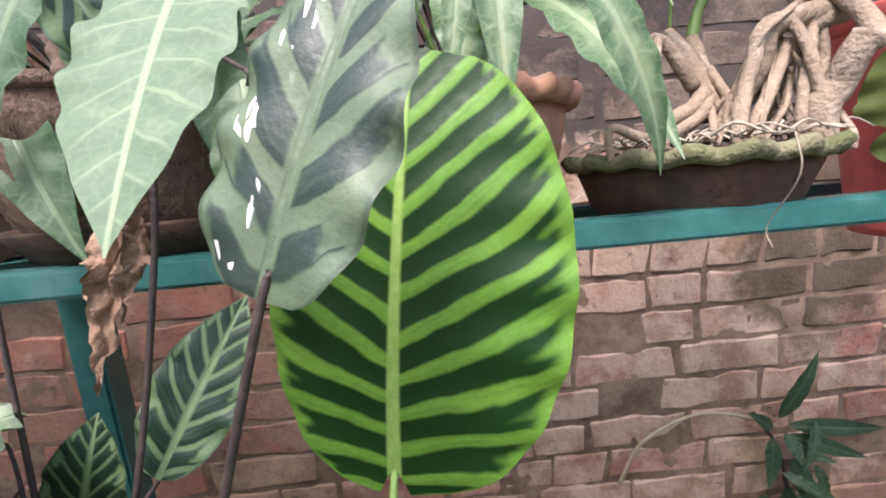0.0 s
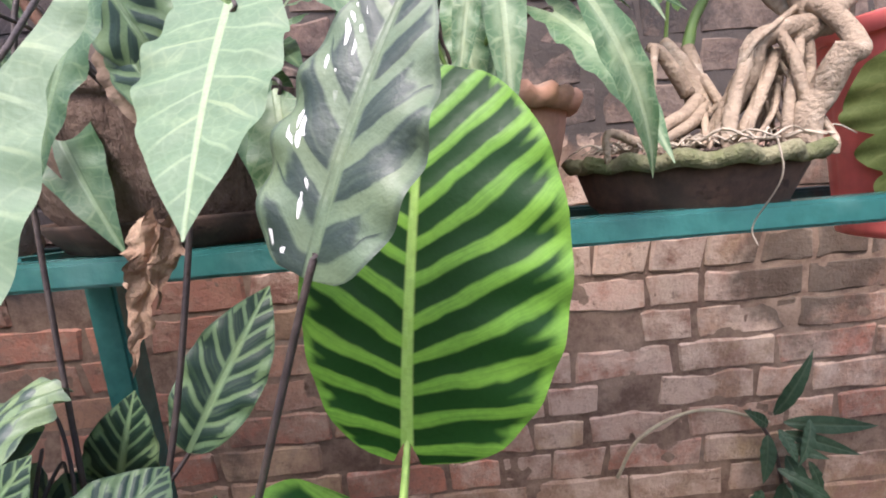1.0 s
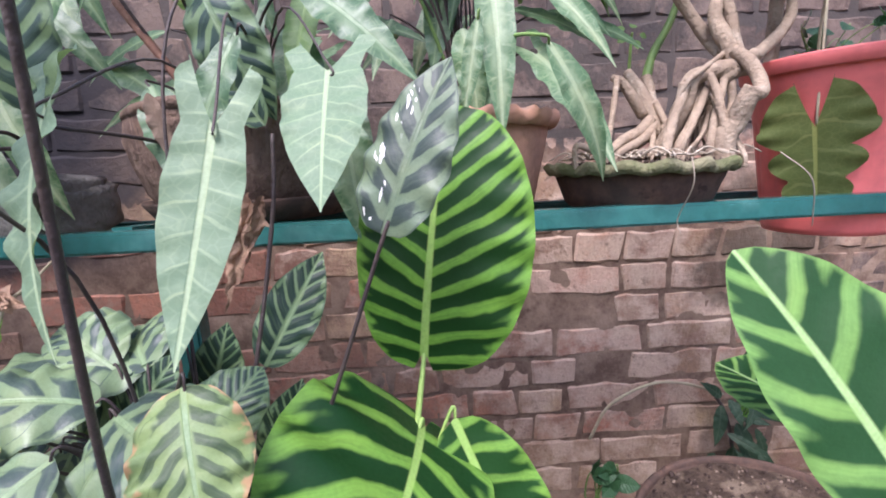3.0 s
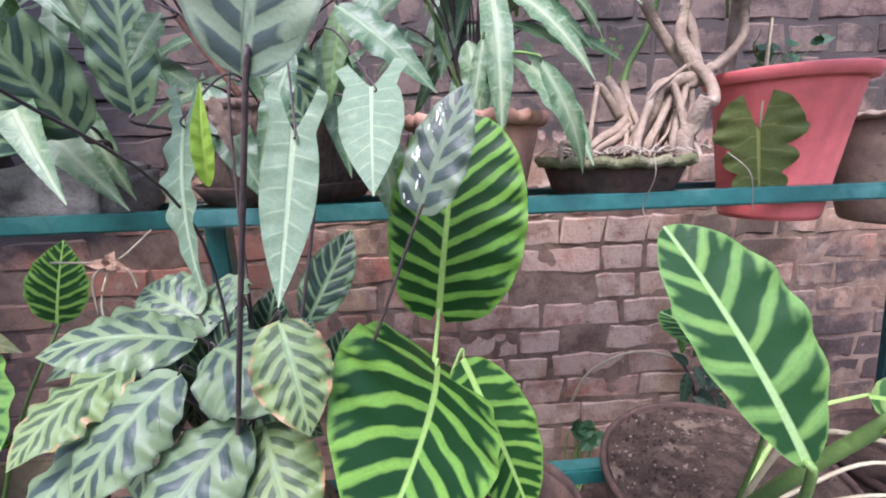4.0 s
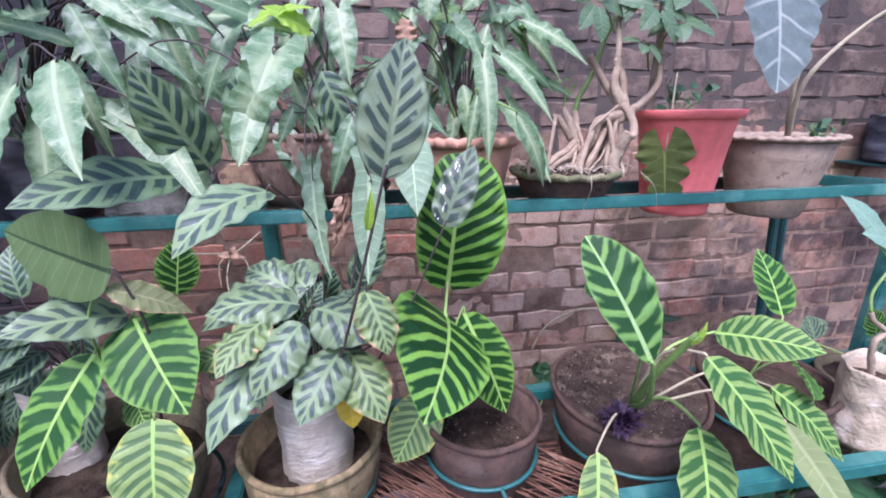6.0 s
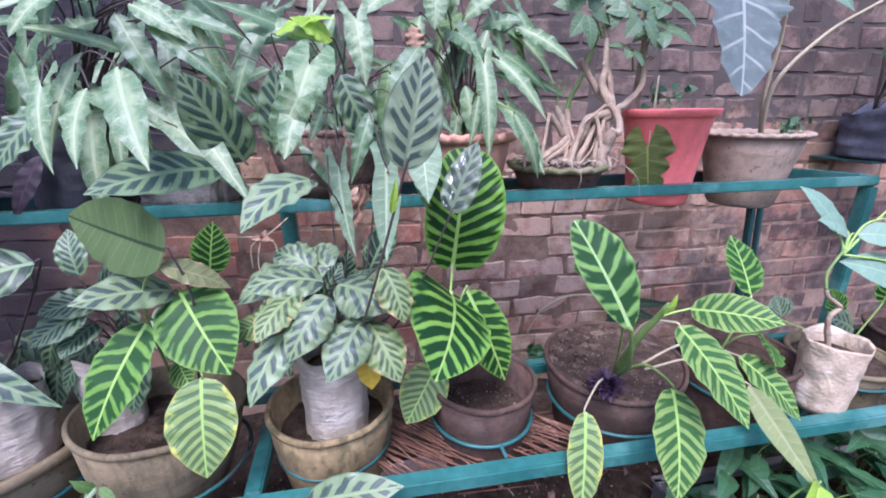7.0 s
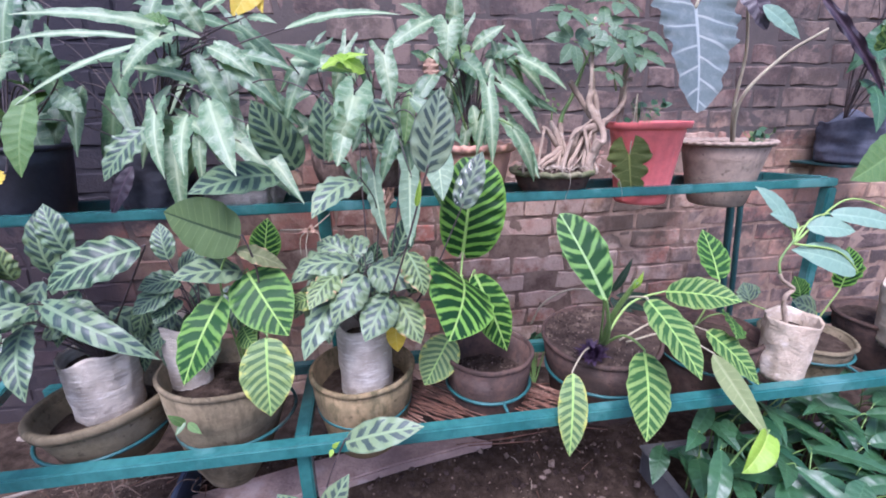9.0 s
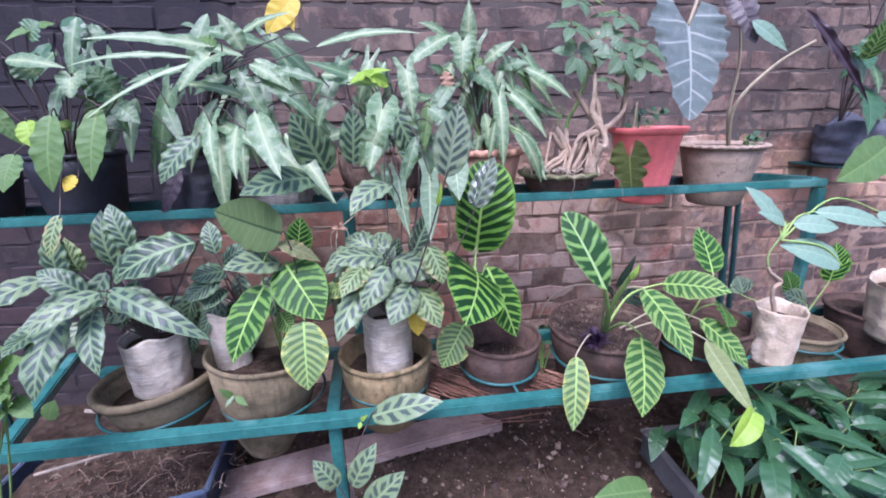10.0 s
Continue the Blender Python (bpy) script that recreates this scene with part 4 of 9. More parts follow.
leaf(zebra_right, "oval", ZEBRA_PALE, (0.603, 0.170, 0.501), (0.684, 0.100, 0.407), 0.076, 0.06, (0.3, -0.7, 0.6), root=(0.430, 0.210, 0.475), wave=0.06, stem=STEM_PALE)
leaf(zebra_right, "oval", ZEBRA_MID, (0.676, 0.200, 0.519), (0.639, 0.130, 0.502), 0.069, 0.05, (0.2, -0.85, 0.5), root=(0.600, 0.240, 0.440), wave=0.05)
leaf(zebra_right, "lance", FOLDED, (0.592, 0.130, 0.470), (0.613, -0.010, 0.370), 0.042, 0.1, (-0.5, -0.7, 0.3), root=(0.440, 0.200, 0.475), wave=0.04, stem=STEM_PALE, label="pale back of a drooping leaf")
leaf(zebra_right, "oval", ZEBRA, (0.325, 0.220, 0.652), (0.300, 0.200, 0.671), 0.022, 0.05, (0, -0.9, 0.3))
part("shoot", tube(((0.385, 0.2, 0.475), (0.36, 0.13, 0.58), (0.365, 0.075, 0.672)), 0.007, 0.0045), STEM, zebra_right, "thick green leaf sheath")
leaf(zebra_right, "lance", LIME, (0.362, 0.08, 0.655), (0.372, 0.072, 0.69), 0.012, 0.1)

zebra_left = thing("zebra_plant", (-0.36, 0.24, 0.46), "zebra plant with dark striped leaves hanging over a broken pot", "plant", "zebra plants")
leaf(zebra_left, "broad", ZEBRA_MID, (-0.312, 0.208, 0.689), (-0.238, 0.133, 0.594), 0.106, 0.05, (0, -0.85, 0.6), root=(-0.360, 0.250, 0.460), wave=0.04, fold=0.16)
leaf(zebra_left, "oval", ZEBRA_MID, (-0.354, 0.190, 0.654), (-0.411, 0.113, 0.529), 0.080, 0.06, (-0.25, -0.85, 0.5), root=(-0.360, 0.250, 0.460), wave=0.05, fold=0.18)
leaf(zebra_left, "oval", ZEBRA_OLD, (-0.274, 0.130, 0.596), (-0.271, 0.080, 0.475), 0.087, 0.05, (0.1, -0.9, 0.35), root=(-0.360, 0.250, 0.460), wave=0.05)
leaf(zebra_left, "oval", ZEBRA_THIN, (-0.315, 0.330, 0.668), (-0.300, 0.345, 0.757), 0.062, 0.03, (0.1, -0.95, 0.2), root=(-0.360, 0.250, 0.460), wave=0.05)
leaf(zebra_left, "broad", LEAF_BACK, (-0.301, 0.170, 0.763), (-0.442, 0.235, 0.801), 0.1, 0.02, (0.1, -1, 0.05), root=(-0.330, 0.240, 0.500), stem=STEM_DARK, fold=0.1, label="plain green back of a broad leaf", rows=44)
leaf(zebra_left, "lance", OLD_LEAF, (-0.315, 0.175, 0.742), (-0.242, 0.205, 0.691), 0.038, 0.08, (0, -0.6, 0.8), root=(-0.360, 0.250, 0.460), wave=0.08)
leaf(zebra_left, "oval", ZEBRA_PALE, (-0.341, 0.220, 0.575), (-0.307, 0.170, 0.553), 0.044, 0.05, (0, -0.9, 0.4), root=(-0.360, 0.250, 0.460))

peacock_mid = thing("peacock_plant", (-0.117, 0.24, 0.53), "bushy peacock plant with pale leaves blotched dark along the veins", "plant", "peacock plants")
leaf(peacock_mid, "oval", PEACOCK, (-0.143, 0.200, 0.647), (-0.210, 0.100, 0.562), 0.066, 0.13, (-0.4, -0.8, 0.5), root=(-0.110, 0.250, 0.530), wave=0.11, fold=0.05, hook=0.14, ripples=6.0, rows=40, stem=STEM_DARK, rad=0.0014, sag=0.05)
leaf(peacock_mid, "oval", PEACOCK_OLD, (-0.151, 0.190, 0.682), (-0.197, 0.125, 0.643), 0.057, 0.13, (-0.3, -0.8, 0.6), root=(-0.110, 0.250, 0.530), wave=0.11, fold=0.05, hook=0.14, ripples=6.0, rows=40, stem=STEM_DARK, rad=0.0014, sag=0.05)
leaf(peacock_mid, "oval", PEACOCK, (-0.104, 0.170, 0.682), (-0.159, 0.120, 0.612), 0.063, 0.13, (-0.2, -0.8, 0.6), root=(-0.110, 0.250, 0.530), wave=0.11, fold=0.05, hook=0.14, ripples=6.0, rows=40, stem=STEM_DARK, rad=0.0014, sag=0.05)
leaf(peacock_mid, "oval", PEACOCK, (-0.060, 0.160, 0.645), (-0.107, 0.095, 0.590), 0.066, 0.13, (-0.1, -0.85, 0.55), root=(-0.110, 0.250, 0.530), wave=0.11, fold=0.05, hook=0.14, ripples=6.0, rows=40, stem=STEM_DARK, rad=0.0014, sag=0.05)
leaf(peacock_mid, "oval", PEACOCK, (-0.115, 0.220, 0.685), (-0.225, 0.196, 0.690), 0.065, 0.13, (-0.1, -0.5, 0.9), root=(-0.110, 0.250, 0.530), wave=0.11, fold=0.05, hook=0.14, ripples=6.0, rows=40, stem=STEM_DARK, rad=0.0014, sag=0.05)
leaf(peacock_mid, "oval", PEACOCK, (-0.110, 0.300, 0.695), (-0.244, 0.220, 0.656), 0.084, 0.13, (-0.3, -0.6, 0.7), root=(-0.110, 0.250, 0.530), wave=0.11, fold=0.05, hook=0.14, ripples=6.0, rows=40, stem=STEM_DARK, rad=0.0014, sag=0.05)
leaf(peacock_mid, "oval", ZEBRA_OLD, (-0.197, 0.220, 0.622), (-0.252, 0.180, 0.624), 0.044, 0.13, (-0.2, -0.7, 0.7), root=(-0.110, 0.250, 0.530), wave=0.08, fold=0.12, hook=0.08, ripples=4.0, stem=STEM_DARK, rad=0.0014, sag=0.05)
leaf(peacock_mid, "oval", PEACOCK, (-0.092, 0.200, 0.687), (-0.009, 0.150, 0.660), 0.082, 0.13, (0.3, -0.7, 0.7), root=(-0.110, 0.250, 0.530), wave=0.11, fold=0.05, hook=0.14, ripples=6.0, rows=40, stem=STEM_DARK, rad=0.0014, sag=0.05)
leaf(peacock_mid, "oval", PEACOCK_OLD, (-0.025, 0.160, 0.723), (-0.001, 0.120, 0.656), 0.054, 0.13, (0.3, -0.8, 0.4), root=(-0.110, 0.250, 0.530), wave=0.11, fold=0.05, hook=0.14, ripples=6.0, rows=40, stem=STEM_DARK, rad=0.0014, sag=0.05)
leaf(peacock_mid, "oval", PEACOCK_OLD, (-0.050, 0.170, 0.634), (-0.011, 0.110, 0.568), 0.064, 0.13, (0.2, -0.85, 0.5), root=(-0.110, 0.250, 0.530), wave=0.11, fold=0.05, hook=0.14, ripples=6.0, rows=40, stem=STEM_DARK, rad=0.0014, sag=0.05)
leaf(peacock_mid, "oval", PEACOCK, (-0.109, 0.260, 0.689), (-0.152, 0.330, 0.699), 0.077, 0.13, (-0.2, -0.6, 0.8), root=(-0.110, 0.250, 0.530), wave=0.11, fold=0.05, hook=0.14, ripples=6.0, rows=40, stem=STEM_DARK, rad=0.0014, sag=0.05)
leaf(peacock_mid, "oval", PEACOCK_DEEP, (-0.128, 0.252, 0.642), (-0.090, 0.269, 0.697), 0.042, 0.06, (0.1, -0.9, 0.4), root=(-0.110, 0.250, 0.530), wave=0.06, stem=STEM_DARK, rad=0.0014)
leaf(peacock_mid, "oval", PEACOCK, (-0.132, 0.260, 0.691), (-0.199, 0.300, 0.712), 0.068, 0.13, (-0.2, -0.6, 0.8), root=(-0.110, 0.250, 0.530), wave=0.11, fold=0.05, hook=0.14, ripples=6.0, rows=40, stem=STEM_DARK, rad=0.0014, sag=0.05)
leaf(peacock_mid, "oval", PEACOCK_DARK, (-0.064, 0.240, 0.642), (-0.033, 0.280, 0.676), 0.055, 0.13, (0.2, -0.8, 0.5), root=(-0.110, 0.250, 0.530), wave=0.08, fold=0.12, hook=0.08, ripples=4.0, stem=STEM_DARK, rad=0.0014, sag=0.05)
leaf(peacock_mid, "oval", YELLOW, (-0.055, 0.160, 0.591), (-0.052, 0.150, 0.533), 0.036, 0.05, (0, -0.9, 0.3), root=(-0.110, 0.250, 0.530), wave=0.1)
leaf(peacock_mid, "oval", PEACOCK_DEEP, (-0.049, 0.323, 0.656), (0.003, 0.362, 0.752), 0.054, 0.03, (0.1, -1, 0.2), root=(-0.110, 0.250, 0.530), stem=STEM_DARK, wave=0.05, rows=44)
leaf(peacock_mid, "oval", PEACOCK_DEEP, (-0.103, 0.326, 0.615), (-0.081, 0.333, 0.697), 0.048, 0.04, (0.1, -1, 0.2), root=(-0.110, 0.250, 0.530), stem=STEM_DARK, wave=0.05, rows=44)
leaf(peacock_mid, "oval", PEACOCK_DEEP, (-0.018, 0.240, 0.610), (0.006, 0.251, 0.678), 0.040, 0.04, (0.1, -1, 0.3), root=(-0.110, 0.250, 0.530), stem=STEM_DARK, wave=0.05, rows=44)
leaf(peacock_mid, "broad", PEACOCK_FLECKED, (0.078, 0.194, 0.790), (0.122, 0.214, 0.888), 0.052, 0.05, (-0.45, -1, 0.1), root=(-0.020, 0.260, 0.560), stem=STEM_DARK, rad=0.0019, sag=-0.1, wave=0.08, fold=0.3, hook=0.08, rows=60)
leaf(peacock_mid, "oval", PEACOCK_DARK, (-0.072, 0.345, 0.985), (-0.022, 0.35, 0.873), 0.062, 0.08, (-0.3, -1, 0.35), root=(-0.1, 0.3, 0.6), stem=STEM_DARK, rad=0.0016, wave=0.08, fold=-0.1, rows=40)
leaf(peacock_mid, "lance", ROOT, (-0.072, 0.352, 0.912), (-0.055, 0.354, 0.858), 0.018, 0.05, (0, -1, 0.1), wave=0.2, fold=0.6, label="dry brown leaf sheath")
leaf(peacock_mid, "lance", ROOT, (-0.128, 0.35, 0.9), (-0.112, 0.352, 0.835), 0.016, 0.05, (0.2, -1, 0.1), wave=0.2, fold=0.6, label="dry brown leaf sheath")
leaf(peacock_mid, "oval", PEACOCK_SLATE, (0.003, 0.072, 0.871), (0.028, 0.072, 0.990), 0.064, 0.03, (0.05, -1, 0.1), root=(-0.100, 0.215, 0.530), stem=STEM_DARK, rad=0.0022, sag=-0.05, wave=0.03, rows=44)
leaf(peacock_mid, "oval", PEACOCK, (-0.094, 0.057, 0.865), (-0.154, -0.006, 0.829), 0.050, 0.16, (-0.1, -0.6, 0.9), root=(-0.100, 0.250, 0.540), stem=STEM_DARK, rad=0.0013, wave=0.06)

leaf(peacock_mid, "lance", LIME, (-0.014, 0.060, 0.825), (-0.008, 0.052, 0.866), 0.009, 0.06, (0.1, -1, 0.1), fold=0.8, label="rolled lime-green young leaf")

peacock_left = thing("peacock_plant", (-0.44, 0.27, 0.57), "peacock plant with long dark-blotched leaves", "plant", "peacock plants")
leaf(peacock_left, "oval", PEACOCK, (-0.325, 0.220, 0.687), (-0.408, 0.137, 0.710), 0.059, 0.1, (0, -0.7, 0.7), root=(-0.435, 0.275, 0.550), wave=0.06, stem=STEM_DARK, rad=0.0018)
leaf(peacock_left, "oval", PEACOCK_DARK, (-0.459, 0.250, 0.708), (-0.475, 0.280, 0.772), 0.041, 0.1, (0, -0.7, 0.7), root=(-0.435, 0.275, 0.550), wave=0.06, stem=STEM_DARK, rad=0.0018)
leaf(peacock_left, "oval", PEACOCK_DARK, (-0.450, 0.260, 0.665), (-0.506, 0.220, 0.665), 0.052, 0.1, (0, -0.7, 0.7), root=(-0.435, 0.275, 0.550), wave=0.06, stem=STEM_DARK, rad=0.0018)
leaf(peacock_left, "oval", PEACOCK_DARK, (-0.463, 0.260, 0.627), (-0.481, 0.200, 0.603), 0.049, 0.1, (0, -0.7, 0.7), root=(-0.435, 0.275, 0.550), wave=0.06, stem=STEM_DARK, rad=0.0018)
leaf(peacock_left, "oval", PEACOCK_DARK, (-0.469, 0.300, 0.669), (-0.405, 0.300, 0.710), 0.047, 0.1, (0, -0.7, 0.7), root=(-0.435, 0.275, 0.550), wave=0.06, stem=STEM_DARK, rad=0.0018)
leaf(peacock_left, "oval", PEACOCK_DARK, (-0.458, 0.240, 0.656), (-0.512, 0.200, 0.626), 0.051, 0.1, (0, -0.7, 0.7), root=(-0.435, 0.275, 0.550), wave=0.06, stem=STEM_DARK, rad=0.0018)

peacock_far = thing("peacock_plant", (-0.615, 0.245, 0.52), "spreading peacock plant with glossy blotched leaves", "plant", "peacock plants")
leaf(peacock_far, "oval", PEACOCK_DEEP, (-0.473, 0.200, 0.748), (-0.604, 0.160, 0.698), 0.082, 0.13, (0, -0.75, 0.65), root=(-0.615, 0.250, 0.520), wave=0.1, hook=0.06, stem=STEM_DARK, rad=0.002)
leaf(peacock_far, "oval", PEACOCK_DARK, (-0.649, 0.200, 0.661), (-0.453, 0.140, 0.566), 0.048, 0.13, (0, -0.75, 0.65), root=(-0.615, 0.250, 0.520), wave=0.1, hook=0.06, stem=STEM_DARK, rad=0.002)
leaf(peacock_far, "oval", PEACOCK_DARK, (-0.677, 0.220, 0.637), (-0.760, 0.120, 0.624), 0.052, 0.13, (0, -0.75, 0.65), root=(-0.615, 0.250, 0.520), wave=0.1, hook=0.06, stem=STEM_DARK, rad=0.002)
leaf(peacock_far, "oval", PEACOCK_DARK, (-0.666, 0.220, 0.636), (-0.546, 0.200, 0.617), 0.055, 0.13, (0, -0.75, 0.65), root=(-0.615, 0.250, 0.520), wave=0.1, hook=0.06, stem=STEM_DARK, rad=0.002)
leaf(peacock_far, "oval", PEACOCK_DARK, (-0.684, 0.200, 0.622), (-0.638, 0.100, 0.534), 0.052, 0.13, (0, -0.75, 0.65), root=(-0.615, 0.250, 0.520), wave=0.1, hook=0.06, stem=STEM_DARK, rad=0.002)
leaf(peacock_far, "oval", PEACOCK_DARK, (-0.741, 0.200, 0.615), (-0.739, 0.080, 0.504), 0.073, 0.13, (0, -0.75, 0.65), root=(-0.615, 0.250, 0.520), wave=0.1, hook=0.06, stem=STEM_DARK, rad=0.002)
leaf(peacock_far, "oval", PEACOCK, (-0.652, 0.180, 0.665), (-0.733, 0.100, 0.621), 0.047, 0.13, (0, -0.75, 0.65), root=(-0.615, 0.250, 0.520), wave=0.1, hook=0.06, stem=STEM_DARK, rad=0.002)
leaf(peacock_far, "oval", PEACOCK_DARK, (-0.619, 0.250, 0.730), (-0.650, 0.270, 0.819), 0.052, 0.13, (0, -0.75, 0.65), root=(-0.615, 0.250, 0.520), wave=0.1, hook=0.06, stem=STEM_DARK, rad=0.002)
leaf(peacock_far, "oval", PEACOCK_DARK, (-0.796, 0.300, 0.649), (-0.784, 0.300, 0.773), 0.058, 0.13, (0, -0.75, 0.65), root=(-0.615, 0.250, 0.520), wave=0.1, hook=0.06, stem=STEM_DARK, rad=0.002)
leaf(peacock_far, "oval", PEACOCK_OLD, (-0.757, 0.300, 0.672), (-0.770, 0.300, 0.748), 0.048, 0.13, (0, -0.75, 0.65), root=(-0.615, 0.250, 0.520), wave=0.1, hook=0.06, stem=STEM_DARK, rad=0.002)
leaf(peacock_far, "oval", PEACOCK_DARK, (-0.689, 0.300, 0.680), (-0.699, 0.320, 0.799), 0.054, 0.13, (0, -0.75, 0.65), root=(-0.615, 0.250, 0.520), wave=0.1, hook=0.06, stem=STEM_DARK, rad=0.002)
leaf(peacock_far, "oval", PEACOCK_DARK, (-0.780, 0.200, 0.581), (-0.784, 0.100, 0.582), 0.051, 0.13, (0, -0.75, 0.65), root=(-0.615, 0.250, 0.520), wave=0.1, hook=0.06, stem=STEM_DARK, rad=0.002)
leaf(peacock_far, "oval", PEACOCK_DARK, (-0.725, 0.250, 0.639), (-0.803, 0.250, 0.694), 0.056, 0.13, (0, -0.75, 0.65), root=(-0.615, 0.250, 0.520), wave=0.1, hook=0.06, stem=STEM_DARK, rad=0.002)
leaf(peacock_far, "oval", PEACOCK_DARK, (-0.667, 0.250, 0.660), (-0.551, 0.250, 0.750), 0.047, 0.13, (0, -0.75, 0.65), root=(-0.615, 0.250, 0.520), wave=0.1, hook=0.06, stem=STEM_DARK, rad=0.002)

arrow_mid = thing("arrowhead_plant", (-0.1, 0.45, 0.83), "arrowhead plant with long hanging mint-green leaves", "plant", "arrowhead plants")
leaf(arrow_mid, "arrow", ARROW_VEINED, (-0.012, 0.205, 0.855), (-0.020, 0.147, 0.737), 0.042, -0.013, (0.2, -0.95, 0.2), root=(-0.090, 0.470, 0.830), stem=STEM_DARK, wave=0.05, fold=0.12, sag=0.6, rad=0.0013, rows=60)
leaf(arrow_mid, "arrow", ARROW_VEINED, (0.044, 0.254, 0.892), (0.045, 0.191, 0.805), 0.057, 0.023, (-0.1, -0.97, 0.3), root=(-0.090, 0.470, 0.830), stem=STEM_DARK, wave=0.06, fold=0.1, sag=0.6, rad=0.0013, rows=60)
leaf(arrow_mid, "arrow", ARROW_VEINED, (-0.074, 0.174, 0.861), (-0.059, 0.133, 0.751), 0.030, 0.06, (-0.5, -0.9, 0.2), root=(-0.090, 0.470, 0.830), stem=STEM_DARK, wave=0.15, fold=0.3, rad=0.0013, rows=44)
leaf(arrow_mid, "lance", LIME, (-0.165, 0.350, 1.040), (-0.073, 0.350, 1.066), 0.032, 0.1, (0, -0.5, 0.8), root=(-0.090, 0.470, 0.830), wave=0.12, stem=STEM_DARK, rad=0.0018)
leaf(arrow_mid, "arrow", ARROW, (-0.043, 0.360, 1.070), (-0.032, 0.334, 0.967), 0.045, 0.06, (0, -0.85, 0.5), root=(-0.090, 0.470, 0.830), wave=0.12, stem=STEM_DARK, rad=0.0018)
leaf(arrow_mid, "lance", LIME, (-0.081, 0.360, 1.037), (-0.138, 0.330, 1.063), 0.034, 0.06, (0, -0.85, 0.5), root=(-0.090, 0.470, 0.830), wave=0.12, stem=STEM_DARK, rad=0.0018)
leaf(arrow_mid, "lance", ARROW_DARK, (-0.028, 0.300, 0.931), (-0.065, 0.276, 0.823), 0.027, 0.06, (0, -0.85, 0.5), root=(-0.090, 0.470, 0.830), wave=0.12, stem=STEM_DARK, rad=0.0018)
leaf(arrow_mid, "lance", PLAIN_LEAF, (0.009, 0.400, 1.001), (-0.01, 0.360, 0.890), 0.031, 0.06, (0, -0.85, 0.5), root=(-0.090, 0.470, 0.830), wave=0.12, stem=STEM_DARK, rad=0.0018)
leaf(arrow_mid, "lance", ARROW, (-0.228, 0.400, 1.064), (-0.095, 0.352, 1.033), 0.039, 0.06, (0, -0.85, 0.5), root=(-0.090, 0.470, 0.830), wave=0.12, stem=STEM_DARK, rad=0.0018)
leaf(arrow_mid, "lance", ARROW_DARK, (-0.118, 0.400, 1.039), (-0.254, 0.352, 1.086), 0.033, 0.06, (0, -0.85, 0.5), root=(-0.090, 0.470, 0.830), wave=0.12, stem=STEM_DARK, rad=0.0018)
leaf(arrow_mid, "lance", ARROW_DARK, (0.004, 0.360, 0.988), (0.105, 0.324, 0.894), 0.040, 0.06, (0, -0.85, 0.5), root=(-0.090, 0.470, 0.830), wave=0.12, stem=STEM_DARK, rad=0.0018)
leaf(arrow_mid, "lance", ARROW, (0.044, 0.300, 0.869), (0.058, 0.276, 0.767), 0.037, 0.06, (0, -0.85, 0.5), root=(-0.090, 0.470, 0.830), wave=0.12, stem=STEM_DARK, rad=0.0018)
leaf(arrow_mid, "lance", ARROW_DARK, (-0.017, 0.420, 0.976), (0.006, 0.372, 0.810), 0.048, 0.06, (0, -0.85, 0.5), root=(-0.090, 0.470, 0.830), wave=0.12, stem=STEM_DARK, rad=0.0018)
leaf(arrow_mid, "lance", ARROW_DARK, (-0.153, 0.400, 0.916), (-0.082, 0.352, 0.783), 0.047, 0.06, (0, -0.85, 0.5), root=(-0.090, 0.470, 0.830), wave=0.12, stem=STEM_DARK, rad=0.0018)
leaf(arrow_mid, "shield", ARROW, (-0.095, 0.156, 0.988), (-0.125, 0.085, 0.884), 0.056, 0.08, (0, -0.95, 0.2), root=(-0.090, 0.470, 0.830), wave=0.12, stem=STEM_DARK, rad=0.0015)
leaf(arrow_mid, "oval", PEACOCK_DARK, (-0.166, 0.280, 0.875), (-0.155, 0.271, 0.997), 0.056, 0.05, (0.1, -1, 0.2), root=(-0.090, 0.470, 0.830), stem=STEM_DARK)

arrow_pink = thing("arrowhead_plant", (0.165, 0.49, 0.87), "dense arrowhead plant with pale splashed leaves", "plant", "arrowhead plants")
leaf(arrow_pink, "arrow", ARROW, (0.065, 0.500, 1.158), (-0.001, 0.474, 1.182), 0.034, 0.08, (0, -0.8, 0.55), root=(0.165, 0.495, 0.870), wave=0.12, stem=STEM_DARK, rad=0.0018)
leaf(arrow_pink, "arrow", ARROW, (0.117, 0.480, 1.130), (0.121, 0.480, 1.232), 0.041, 0.08, (0, -0.8, 0.55), root=(0.165, 0.495, 0.870), wave=0.12, stem=STEM_DARK, rad=0.0018)
leaf(arrow_pink, "shield", ARROW, (0.095, 0.420, 1.134), (0.089, 0.400, 1.061), 0.065, 0.08, (0, -0.8, 0.55), root=(0.165, 0.495, 0.870), wave=0.12, stem=STEM_DARK, rad=0.0018)
leaf(arrow_pink, "lance", ARROW, (0.073, 0.460, 1.152), (-0.053, 0.412, 1.069), 0.041, 0.08, (0, -0.8, 0.55), root=(0.165, 0.495, 0.870), wave=0.12, stem=STEM_DARK, rad=0.0018)
leaf(arrow_pink, "lance", ARROW, (0.155, 0.460, 1.090), (0.226, 0.448, 1.137), 0.033, 0.08, (0, -0.8, 0.55), root=(0.165, 0.495, 0.870), wave=0.12, stem=STEM_DARK, rad=0.0018)
